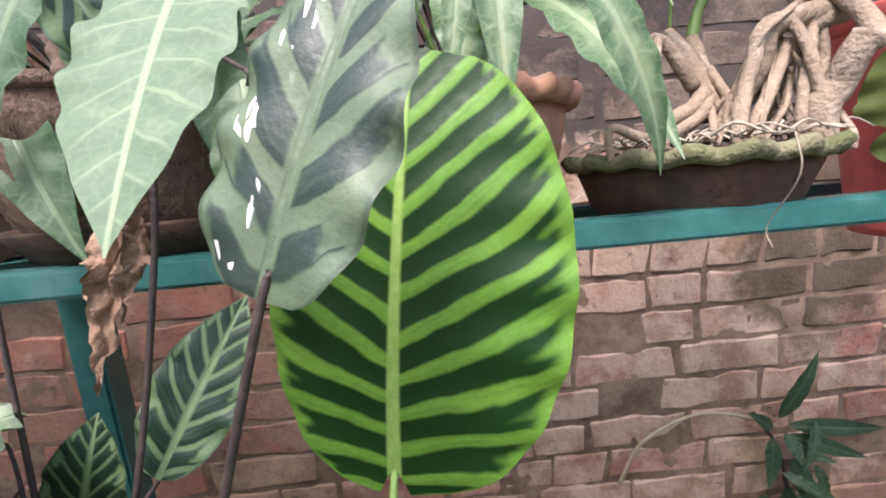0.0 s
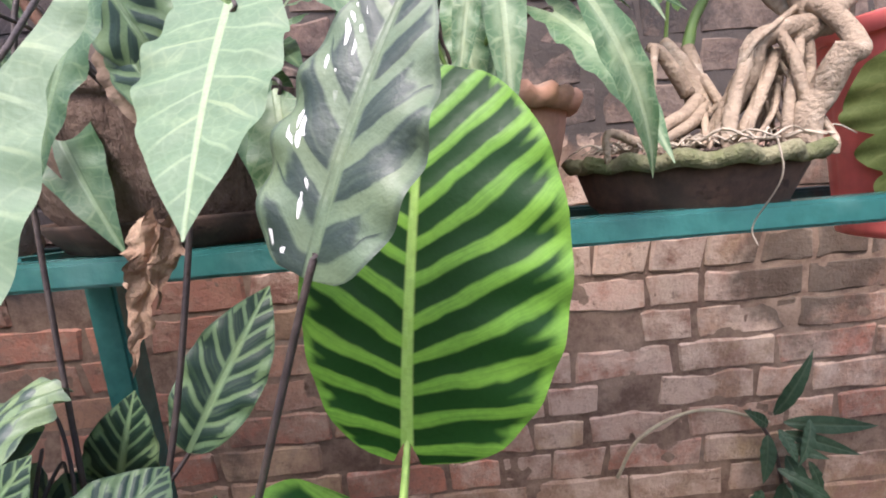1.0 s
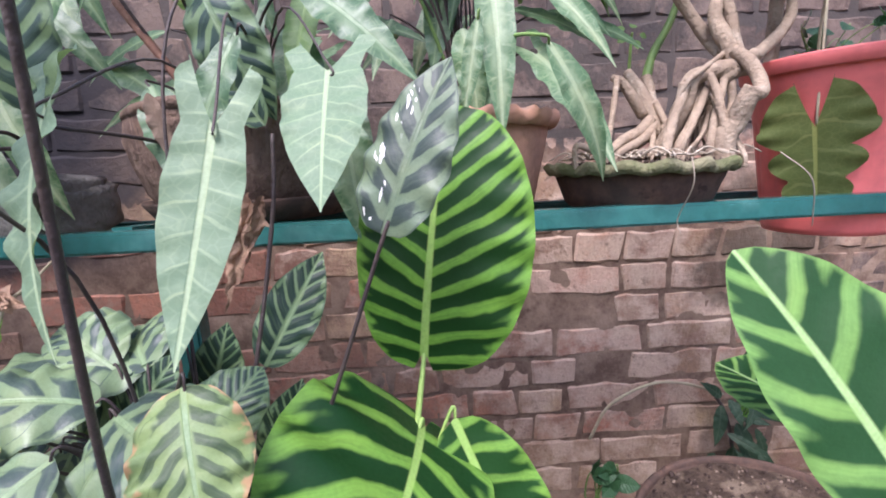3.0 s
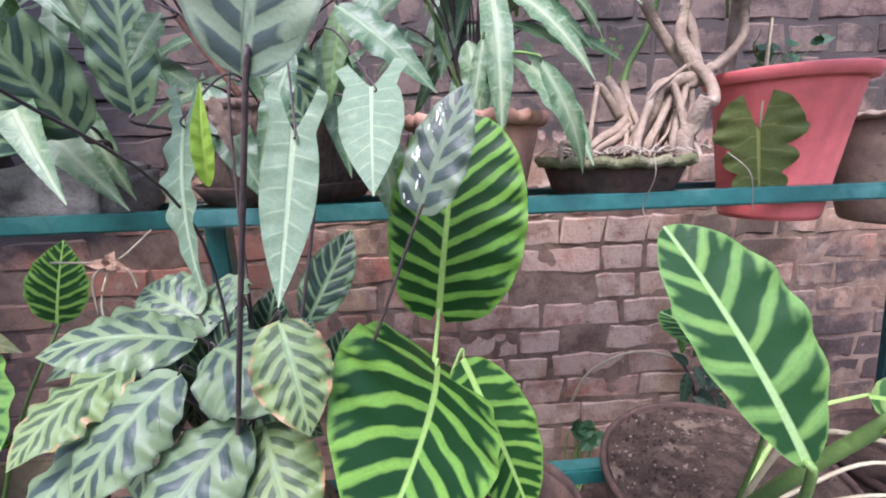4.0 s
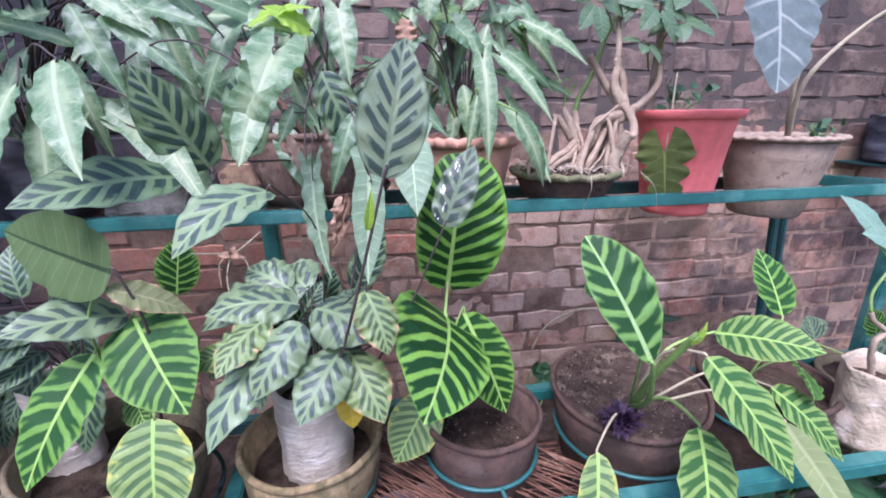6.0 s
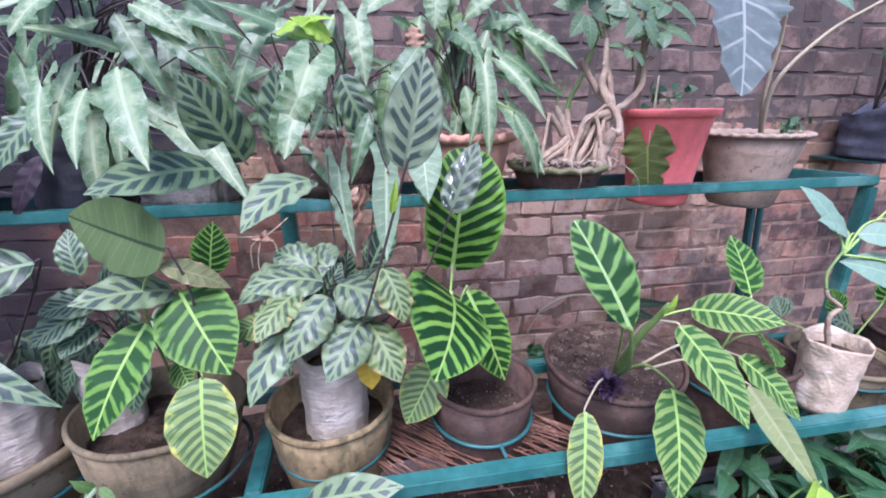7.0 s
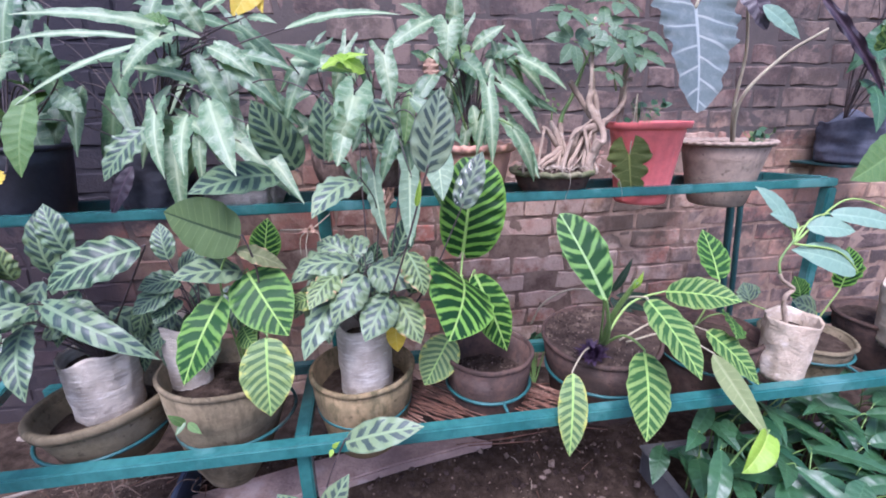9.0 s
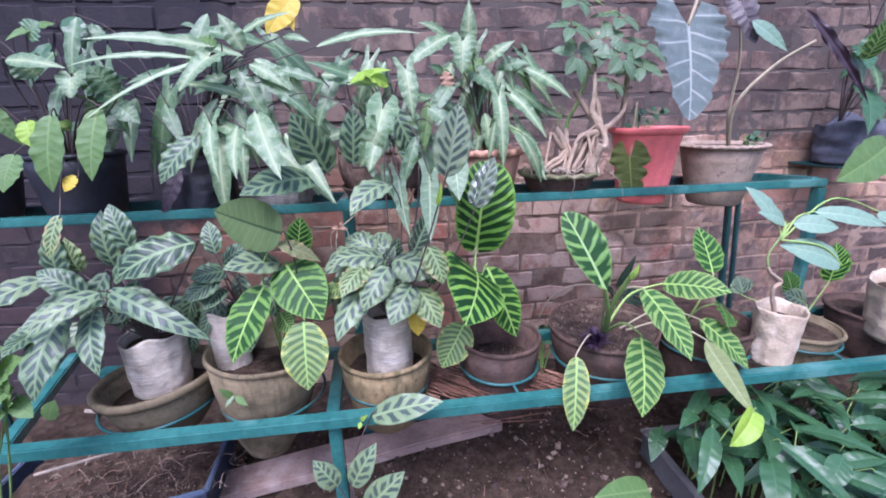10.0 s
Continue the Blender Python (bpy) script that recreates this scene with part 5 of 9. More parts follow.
leaf(arrow_pink, "arrow", ARROW, (0.176, 0.400, 1.011), (0.179, 0.360, 0.843), 0.038, 0.08, (0, -0.8, 0.55), root=(0.165, 0.495, 0.870), wave=0.12, stem=STEM_DARK, rad=0.0018)
leaf(arrow_pink, "arrow", ARROW, (0.209, 0.420, 1.017), (0.288, 0.367, 0.910), 0.033, 0.08, (0, -0.8, 0.55), root=(0.165, 0.495, 0.870), wave=0.12, stem=STEM_DARK, rad=0.0018)
leaf(arrow_pink, "arrow", ARROW, (0.226, 0.420, 0.938), (0.280, 0.341, 0.815), 0.042, 0.08, (0, -0.8, 0.55), root=(0.165, 0.495, 0.870), wave=0.12, stem=STEM_DARK, rad=0.0018)
leaf(arrow_pink, "lance", ARROW, (0.255, 0.460, 1.077), (0.362, 0.412, 1.001), 0.034, 0.08, (0, -0.8, 0.55), root=(0.165, 0.495, 0.870), wave=0.12, stem=STEM_DARK, rad=0.0018)
leaf(arrow_pink, "shield", ARROW_DARK, (0.137, 0.440, 1.064), (0.182, 0.420, 1.011), 0.054, 0.08, (0, -0.8, 0.55), root=(0.165, 0.495, 0.870), wave=0.12, stem=STEM_DARK, rad=0.0018)
leaf(arrow_pink, "oval", PLAIN_LEAF, (0.135, 0.500, 1.107), (0.142, 0.460, 1.039), 0.056, 0.08, (0, -0.8, 0.55), root=(0.165, 0.495, 0.870), wave=0.12, stem=STEM_DARK, rad=0.0018)
leaf(arrow_pink, "arrow", ARROW_DARK, (0.065, 0.420, 1.038), (0.007, 0.394, 0.960), 0.036, 0.08, (0, -0.8, 0.55), root=(0.165, 0.495, 0.870), wave=0.12, stem=STEM_DARK, rad=0.0018)
leaf(arrow_pink, "lance", ARROW_DARK, (0.189, 0.480, 1.079), (0.263, 0.444, 1.086), 0.039, 0.08, (0, -0.8, 0.55), root=(0.165, 0.495, 0.870), wave=0.12, stem=STEM_DARK, rad=0.0018)
leaf(arrow_pink, "lance", ARROW, (0.154, 0.450, 0.973), (0.167, 0.426, 0.864), 0.037, 0.08, (0, -0.8, 0.55), root=(0.165, 0.495, 0.870), wave=0.12, stem=STEM_DARK, rad=0.0018)
leaf(arrow_pink, "lance", ARROW, (0.069, 0.440, 1.089), (0.047, 0.416, 1.001), 0.028, 0.08, (0, -0.8, 0.55), root=(0.165, 0.495, 0.870), wave=0.12, stem=STEM_DARK, rad=0.0018)
leaf(arrow_pink, "lance", ARROW_DARK, (0.056, 0.450, 1.065), (0.014, 0.426, 1.081), 0.031, 0.08, (0, -0.8, 0.55), root=(0.165, 0.495, 0.870), wave=0.12, stem=STEM_DARK, rad=0.0018)
leaf(arrow_pink, "lance", ARROW_DARK, (0.216, 0.470, 1.039), (0.322, 0.458, 0.961), 0.033, 0.08, (0, -0.8, 0.55), root=(0.165, 0.495, 0.870), wave=0.12, stem=STEM_DARK, rad=0.0018)
leaf(arrow_pink, "lance", ARROW_DARK, (0.143, 0.500, 1.041), (0.121, 0.476, 0.931), 0.038, 0.08, (0, -0.8, 0.55), root=(0.165, 0.495, 0.870), wave=0.12, stem=STEM_DARK, rad=0.0018)
leaf(arrow_pink, "lance", ARROW_DARK, (0.248, 0.500, 0.999), (0.370, 0.476, 0.951), 0.031, 0.08, (0, -0.8, 0.55), root=(0.165, 0.495, 0.870), wave=0.12, stem=STEM_DARK, rad=0.0018)
leaf(arrow_pink, "lance", ARROW, (0.212, 0.330, 0.925), (0.273, 0.355, 0.806), 0.032, 0.1, (0.2, -1, 0.3), root=(0.165, 0.495, 0.870), wave=0.05, rows=44)
leaf(arrow_pink, "lance", ARROW, (0.159, 0.360, 0.955), (0.143, 0.360, 0.867), 0.018, 0.03, (-0.1, -1, 0.1), root=(0.165, 0.495, 0.870), wave=0.05, rows=44)
leaf(arrow_pink, "lance", DEAD, (0.052, 0.420, 1.069), (0.062, 0.420, 1.013), 0.034, 0.05, (0, -1, 0.1), root=(0.165, 0.495, 0.870), wave=0.3)

arrow_left = thing("arrowhead_plant", (-0.6, 0.48, 0.88), "large arrowhead plant with glossy drooping leaves", "plant", "arrowhead plants")
leaf(arrow_left, "lance", ARROW, (-0.393, 0.420, 1.106), (-0.670, 0.348, 1.130), 0.035, 0.08, (0, -0.75, 0.6), root=(-0.550, 0.480, 0.880), wave=0.12, stem=STEM_DARK, rad=0.002)
leaf(arrow_left, "lance", ARROW, (-0.397, 0.440, 1.120), (-0.439, 0.440, 1.194), 0.043, 0.08, (0, -0.75, 0.6), root=(-0.550, 0.480, 0.880), wave=0.12, stem=STEM_DARK, rad=0.002)
leaf(arrow_left, "lance", ARROW, (-0.407, 0.450, 1.150), (-0.282, 0.438, 1.196), 0.022, 0.08, (0, -0.75, 0.6), root=(-0.550, 0.480, 0.880), wave=0.12, stem=STEM_DARK, rad=0.002)
leaf(arrow_left, "lance", PLAIN_LEAF, (-0.422, 0.360, 1.121), (-0.456, 0.340, 1.128), 0.029, 0.08, (0, -0.75, 0.6), root=(-0.550, 0.480, 0.880), wave=0.12, stem=STEM_DARK, rad=0.002)
leaf(arrow_left, "shield", ARROW, (-0.435, 0.340, 1.097), (-0.490, 0.300, 1.028), 0.049, 0.08, (0, -0.75, 0.6), root=(-0.550, 0.480, 0.880), wave=0.12, stem=STEM_DARK, rad=0.002)
leaf(arrow_left, "lance", ARROW, (-0.438, 0.360, 1.094), (-0.671, 0.288, 0.974), 0.014, 0.08, (0, -0.75, 0.6), root=(-0.550, 0.480, 0.880), wave=0.12, stem=STEM_DARK, rad=0.002)
leaf(arrow_left, "lance", ARROW, (-0.470, 0.360, 1.095), (-0.694, 0.324, 1.079), 0.016, 0.08, (0, -0.75, 0.6), root=(-0.550, 0.480, 0.880), wave=0.12, stem=STEM_DARK, rad=0.002)
leaf(arrow_left, "lance", ARROW, (-0.373, 0.380, 1.085), (-0.291, 0.356, 1.031), 0.032, 0.08, (0, -0.75, 0.6), root=(-0.550, 0.480, 0.880), wave=0.12, stem=STEM_DARK, rad=0.002)
leaf(arrow_left, "lance", ARROW, (-0.391, 0.330, 0.950), (-0.396, 0.306, 0.823), 0.025, 0.08, (0, -0.75, 0.6), root=(-0.550, 0.480, 0.880), wave=0.12, stem=STEM_DARK, rad=0.002)
leaf(arrow_left, "lance", ARROW, (-0.365, 0.400, 1.098), (-0.273, 0.376, 1.003), 0.039, 0.08, (0, -0.75, 0.6), root=(-0.550, 0.480, 0.880), wave=0.12, stem=STEM_DARK, rad=0.002)
leaf(arrow_left, "oval", PEACOCK_DARK, (-0.491, 0.340, 0.941), (-0.561, 0.300, 0.850), 0.058, 0.08, (0, -0.75, 0.6), root=(-0.550, 0.480, 0.880), wave=0.12, stem=STEM_DARK, rad=0.002)
leaf(arrow_left, "lance", ARROW_DARK, (-0.350, 0.420, 1.078), (-0.218, 0.396, 1.042), 0.031, 0.08, (0, -0.75, 0.6), root=(-0.550, 0.480, 0.880), wave=0.12, stem=STEM_DARK, rad=0.002)
leaf(arrow_left, "lance", ARROW, (-0.239, 0.440, 1.126), (-0.003, 0.416, 1.149), 0.025, 0.08, (0, -0.75, 0.6), root=(-0.550, 0.480, 0.880), wave=0.12, stem=STEM_DARK, rad=0.002)
leaf(arrow_left, "lance", ARROW, (-0.313, 0.460, 1.151), (-0.251, 0.436, 1.135), 0.022, 0.08, (0, -0.75, 0.6), root=(-0.550, 0.480, 0.880), wave=0.12, stem=STEM_DARK, rad=0.002)
leaf(arrow_left, "lance", ARROW_DARK, (-0.354, 0.380, 1.063), (-0.247, 0.356, 0.967), 0.036, 0.08, (0, -0.75, 0.6), root=(-0.550, 0.480, 0.880), wave=0.12, stem=STEM_DARK, rad=0.002)
leaf(arrow_left, "lance", ARROW_DARK, (-0.404, 0.400, 1.076), (-0.344, 0.376, 0.952), 0.043, 0.08, (0, -0.75, 0.6), root=(-0.550, 0.480, 0.880), wave=0.12, stem=STEM_DARK, rad=0.002)
leaf(arrow_left, "lance", ARROW_DARK, (-0.428, 0.400, 1.065), (-0.493, 0.376, 1.025), 0.036, 0.08, (0, -0.75, 0.6), root=(-0.550, 0.480, 0.880), wave=0.12, stem=STEM_DARK, rad=0.002)
leaf(arrow_left, "oval", PEACOCK_DARK, (-0.220, 0.290, 0.860), (-0.274, 0.249, 0.984), 0.082, 0.04, (0.1, -1, 0.1), root=(-0.300, 0.450, 0.840), stem=STEM_DARK, wave=0.04)
leaf(arrow_left, "oval", PEACOCK_DARK, (-0.249, 0.260, 0.854), (-0.354, 0.131, 0.846), 0.070, 0.08, (0.1, -0.8, 0.6), root=(-0.300, 0.450, 0.840), stem=STEM_DARK, wave=0.05)
leaf(arrow_left, "lance", ARROW, (-0.332, 0.220, 0.986), (-0.278, 0.125, 0.871), 0.049, 0.06, (0, -0.9, 0.4), root=(-0.550, 0.480, 0.880), wave=0.1, stem=STEM_DARK, rad=0.0016)
leaf(arrow_left, "lance", ARROW, (-0.305, 0.320, 0.943), (-0.203, 0.231, 0.804), 0.035, 0.06, (0.2, -0.9, 0.4), root=(-0.550, 0.480, 0.880), wave=0.1, stem=STEM_DARK, rad=0.0016)
leaf(arrow_left, "lance", ARROW, (-0.360, 0.200, 0.961), (-0.354, 0.133, 0.874), 0.034, 0.08, (-0.2, -0.9, 0.4), root=(-0.550, 0.480, 0.880), wave=0.12, stem=STEM_DARK, rad=0.0016)
leaf(arrow_left, "arrow", ARROW, (-0.406, 0.200, 0.966), (-0.389, 0.150, 0.867), 0.032, 0.08, (-0.2, -0.9, 0.4), root=(-0.550, 0.480, 0.880), wave=0.12, stem=STEM_DARK, rad=0.0016)
leaf(arrow_left, "arrow", ARROW, (-0.106, 0.100, 0.947), (-0.141, 0.120, 0.887), 0.042, 0.05, (0, -0.95, 0.3), wave=0.08)
leaf(arrow_left, "lance", ARROW, (-0.091, 0.200, 0.935), (-0.108, 0.180, 0.896), 0.017, 0.05, (0.3, -0.95, 0.3), root=(-0.550, 0.480, 0.880), wave=0.1, stem=STEM_DARK, rad=0.0016)
leaf(arrow_left, "lance", WINE, (-0.561, 0.400, 0.866), (-0.613, 0.380, 0.762), 0.033, 0.05, (0, -1, 0.2))

far_left = thing("climbing_plant", (-0.85, 0.4, 0.9), "straggling plant with yellowing green leaves", "plant")
leaf(far_left, "oval", PLAIN_LEAF, (-0.643, 0.300, 1.000), (-0.663, 0.260, 0.866), 0.054, 0.07, (0, -0.85, 0.5), root=(-0.840, 0.480, 0.880), wave=0.07, stem=STEM_DARK, rad=0.002)
leaf(far_left, "oval", PLAIN_LEAF, (-0.729, 0.300, 0.991), (-0.744, 0.270, 0.846), 0.061, 0.07, (0, -0.85, 0.5), root=(-0.840, 0.480, 0.880), wave=0.07, stem=STEM_DARK, rad=0.002)
leaf(far_left, "oval", YELLOW, (-0.702, 0.280, 0.875), (-0.724, 0.270, 0.847), 0.028, 0.07, (0, -0.85, 0.5), root=(-0.840, 0.480, 0.880), wave=0.07, stem=STEM_DARK, rad=0.002)
leaf(far_left, "oval", LIME, (-0.789, 0.320, 0.982), (-0.775, 0.300, 0.930), 0.044, 0.07, (0, -0.85, 0.5), root=(-0.840, 0.480, 0.880), wave=0.07, stem=STEM_DARK, rad=0.002)
leaf(far_left, "oval", ARROW_DARK, (-0.659, 0.400, 1.034), (-0.688, 0.380, 1.087), 0.058, 0.07, (0, -0.85, 0.5), root=(-0.840, 0.480, 0.880), wave=0.07, stem=STEM_DARK, rad=0.002)
leaf(far_left, "shield", ARROW, (-0.713, 0.360, 1.065), (-0.711, 0.340, 1.022), 0.056, 0.07, (0, -0.85, 0.5), root=(-0.840, 0.480, 0.880), wave=0.07, stem=STEM_DARK, rad=0.002)
leaf(far_left, "lance", ARROW, (-0.838, 0.380, 1.098), (-0.713, 0.350, 1.079), 0.033, 0.07, (0, -0.85, 0.5), root=(-0.840, 0.480, 0.880), wave=0.07, stem=STEM_DARK, rad=0.002)
leaf(far_left, "oval", ARROW_DARK, (-0.813, 0.420, 1.144), (-0.783, 0.420, 1.175), 0.057, 0.07, (0, -0.85, 0.5), root=(-0.840, 0.480, 0.880), wave=0.07, stem=STEM_DARK, rad=0.002)
leaf(far_left, "oval", ARROW_DARK, (-0.705, 0.500, 1.168), (-0.754, 0.480, 1.154), 0.049, 0.07, (0, -0.85, 0.5), root=(-0.840, 0.480, 0.880), wave=0.07, stem=STEM_DARK, rad=0.002)
leaf(far_left, "oval", PEACOCK_OLD, (-0.732, 0.250, 0.805), (-0.749, 0.220, 0.725), 0.032, 0.07, (0, -0.85, 0.5), root=(-0.840, 0.480, 0.880), wave=0.07, stem=STEM_DARK, rad=0.002)
leaf(far_left, "oval", PLAIN_LEAF, (-0.812, 0.300, 0.920), (-0.823, 0.260, 0.851), 0.054, 0.07, (0, -0.85, 0.5), root=(-0.840, 0.480, 0.880), wave=0.07, stem=STEM_DARK, rad=0.002)
leaf(far_left, "lance", ARROW_DARK, (-0.676, 0.420, 1.012), (-0.624, 0.400, 0.971), 0.049, 0.07, (0, -0.85, 0.5), root=(-0.840, 0.480, 0.880), wave=0.07, stem=STEM_DARK, rad=0.002)
leaf(far_left, "oval", ARROW_DARK, (-0.800, 0.400, 1.069), (-0.829, 0.400, 1.111), 0.068, 0.07, (0, -0.85, 0.5), root=(-0.840, 0.480, 0.880), wave=0.07, stem=STEM_DARK, rad=0.002)

alocasia = thing("elephant_ear", (0.86, 0.49, 0.85), "elephant-ear plant with a slate wavy-edged leaf and white veins", "plant")
leaf(alocasia, "shield", SLATE, (0.546, 0.270, 1.137), (0.528, 0.200, 0.947), 0.184, 0.03, (0.05, -1, 0.2), wave=0.06, fold=0.12, ripples=7.0, rows=44)
part("stalk", tube(((0.880, 0.500, 0.850), (0.847, 0.480, 0.959), (0.828, 0.450, 1.086), (0.759, 0.400, 1.217)), 0.005, 0.003), STEM_PALE, alocasia)
part("stalk", tube(((0.880, 0.500, 0.850), (0.836, 0.450, 0.974), (0.901, 0.420, 1.069), (0.966, 0.380, 1.123)), 0.0055, 0.003), STEM_PALE, alocasia)
part("stalk", tube(((0.759, 0.400, 1.217), (0.631, 0.330, 1.265), (0.546, 0.270, 1.137)), 0.004, 0.003), STEM_PALE, alocasia)
leaf(alocasia, "shield", WINE, (0.748, 0.380, 1.207), (0.770, 0.340, 1.111), 0.060, 0.05, (-0.6, -0.8, 0.3), wave=0.06)
leaf(alocasia, "lance", BLUEGREY, (0.752, 0.340, 1.158), (0.836, 0.320, 1.091), 0.034, 0.05, (-0.2, -1, 0.2), wave=0.06)
leaf(alocasia, "lance", WINE, (0.903, 0.360, 1.186), (1.062, 0.300, 0.969), 0.024, 0.08, (-0.6, -0.7, 0.3), wave=0.35, fold=0.6, rows=44)

olive_plant = thing("lobed_plant", (0.62, 0.49, 0.9), "single olive lobed leaf hanging over the red pot", "plant")
leaf(olive_plant, "lobed", OLIVE, (0.529, 0.411, 0.853), (0.559, 0.425, 0.738), 0.096, 0.03, (-0.72, -0.75, 0.1), wave=0.05, rows=60, fold=0.1)
part("stalk", tube(((0.57, 0.46, 0.9), (0.56, 0.45, 0.96), (0.545, 0.43, 0.985), (0.529, 0.409, 0.854)), 0.0017, 0.0013), STEM_PALE, olive_plant)

bag_plant = thing("succulent_tree", (0.8, 0.168, 0.49), "small crooked-stemmed plant with blue-green oval leaves in a bag", "plant")
part("trunk", tube(((0.800, 0.168, 0.473), (0.790, 0.170, 0.513), (0.778, 0.170, 0.547), (0.778, 0.170, 0.568), (0.793, 0.170, 0.582), (0.782, 0.170, 0.592), (0.760, 0.170, 0.607), (0.751, 0.170, 0.621)), 0.0058, 0.0036, knots=0.15), BARK, bag_plant, "pale crooked stem")
part("shoot", tube(((0.751, 0.170, 0.621), (0.754, 0.178, 0.651), (0.785, 0.185, 0.69)), 0.0026, 0.0022), STEM, bag_plant)
leaf(bag_plant, "oval", BLUEGREY, (0.781, 0.200, 0.714), (0.711, 0.230, 0.797), 0.044, 0.08, (0, -0.8, 0.6), root=(0.785, 0.185, 0.680), stem=STEM_LIME, wave=0.03)
leaf(bag_plant, "oval", BLUEGREY, (0.798, 0.200, 0.720), (0.718, 0.190, 0.746), 0.044, 0.08, (0, -0.8, 0.6), root=(0.785, 0.185, 0.680), stem=STEM_LIME, wave=0.03)
leaf(bag_plant, "oval", BLUEGREY, (0.822, 0.200, 0.712), (0.909, 0.170, 0.704), 0.047, 0.08, (0, -0.8, 0.6), root=(0.785, 0.185, 0.680), stem=STEM_LIME, wave=0.03)
leaf(bag_plant, "oval", BLUEGREY, (0.936, 0.170, 0.617), (0.788, 0.190, 0.665), 0.069, 0.08, (0, -0.8, 0.6), root=(0.785, 0.185, 0.680), stem=STEM_LIME, wave=0.03)
leaf(bag_plant, "oval", BLUEGREY, (0.874, 0.200, 0.736), (1.018, 0.160, 0.705), 0.044, 0.08, (0, -0.8, 0.6), root=(0.785, 0.185, 0.680), stem=STEM_LIME, wave=0.03)
leaf(bag_plant, "oval", BLUEGREY, (1.070, 0.220, 0.721), (1.081, 0.200, 0.697), 0.041, 0.08, (0, -0.8, 0.6), root=(0.785, 0.185, 0.680), stem=STEM_LIME, wave=0.03)

zebra_small = thing("zebra_plant", (0.98, 0.27, 0.4), "small zebra plants in pots on the lower tier", "plant", "zebra plants")
leaf(zebra_small, "oval", ZEBRA, (1.031, 0.260, 0.530), (1.036, 0.270, 0.633), 0.089, 0.06, (0, -0.85, 0.5), root=(0.985, 0.275, 0.390), stem=STEM_LIME, wave=0.05)
leaf(zebra_small, "oval", PEACOCK, (0.806, 0.280, 0.506), (0.798, 0.300, 0.547), 0.069, 0.06, (0, -0.85, 0.5), root=(0.985, 0.275, 0.390), stem=STEM_LIME, wave=0.05)
leaf(zebra_small, "oval", ZEBRA, (0.951, 0.280, 0.495), (0.939, 0.300, 0.553), 0.061, 0.06, (0, -0.85, 0.5), root=(0.985, 0.275, 0.390), stem=STEM_LIME, wave=0.05)
leaf(zebra_small, "oval", PEACOCK, (1.004, 0.280, 0.457), (0.914, 0.270, 0.502), 0.061, 0.06, (0, -0.85, 0.5), root=(0.985, 0.275, 0.390), stem=STEM_LIME, wave=0.05)
leaf(zebra_small, "oval", PLAIN_LEAF, (1.148, 0.300, 0.873), (0.965, 0.250, 0.796), 0.097, 0.06, (0, -0.9, 0.3))

low_peacock = thing("peacock_plant", (-0.2, 0.0, 0.0), "young peacock plant growing beside the leg of the stand", "plant", "peacock plants")
leaf(low_peacock, "oval", PEACOCK, (-0.234, 0.060, 0.258), (-0.276, 0.060, 0.329), 0.045, 0.08, (0, -0.7, 0.7), root=(-0.190, 0.040, 0.010), stem=STEM_DARK, wave=0.05)
leaf(low_peacock, "oval", PEACOCK, (-0.204, 0.050, 0.264), (-0.149, 0.050, 0.362), 0.047, 0.08, (0, -0.7, 0.7), root=(-0.190, 0.040, 0.010), stem=STEM_DARK, wave=0.05)
leaf(low_peacock, "oval", PEACOCK, (-0.177, 0.020, 0.233), (-0.097, 0.000, 0.334), 0.055, 0.08, (0, -0.7, 0.7), root=(-0.190, 0.040, 0.010), stem=STEM_DARK, wave=0.05)
leaf(low_peacock, "oval", PEACOCK, (-0.157, 0.100, 0.385), (-0.015, 0.060, 0.434), 0.057, 0.08, (0, -0.6, 0.8), root=(-0.190, 0.040, 0.010), stem=STEM_DARK, wave=0.05)
leaf(far_left, "oval", PLAIN_LEAF, (-0.727, 0.080, 0.466), (-0.714, 0.090, 0.499), 0.034, 0.05, (0, -0.8, 0.6))

front_leaf = thing("seedling", (0.14, -0.1, 0.0), "low seedling with one broad bright leaf", "plant")
leaf(front_leaf, "broad", PLAIN_LEAF, (0.393, -0.020, 0.232), (0.252, -0.060, 0.279), 0.056, 0.05, (0, -0.6, 0.8), root=(0.330, 0.000, 0.000), stem=STEM_PALE)
leaf(zebra_right, "broad", LIME, (0.613, 0.000, 0.381), (0.544, -0.030, 0.329), 0.046, 0.12, (-0.3, -0.9, 0.4), root=(0.520, 0.020, 0.200), wave=0.04, fold=0.9, ripples=1.0, label="fresh lime curled leaf")
part("stalk", tube(((-0.080, 0.270, 0.550), (-0.056, 0.310, 0.647), (-0.029, 0.330, 0.790), (-0.024, 0.340, 0.861)), 0.0022, 0.0018), STEM_DARK, peacock_mid)
leaf(peacock_mid, "oval", PEACOCK_DARK, (-0.029, 0.340, 0.868), (-0.074, 0.360, 0.936), 0.039, 0.05, (-0.4, -1, 0.2), wave=0.04)
leaf(arrow_left, "lance", ARROW_DARK, (-0.681, 0.518, 1.030), (-0.685, 0.447, 0.884), 0.038, 0.07, (0, -0.7, 0.7), root=(-0.550, 0.480, 0.880), wave=0.08, stem=STEM_DARK, rad=0.0016)
leaf(arrow_left, "lance", ARROW_DARK, (-0.704, 0.549, 1.076), (-0.784, 0.428, 1.041), 0.037, 0.07, (0, -0.7, 0.7), root=(-0.550, 0.480, 0.880), wave=0.08, stem=STEM_DARK, rad=0.0016)
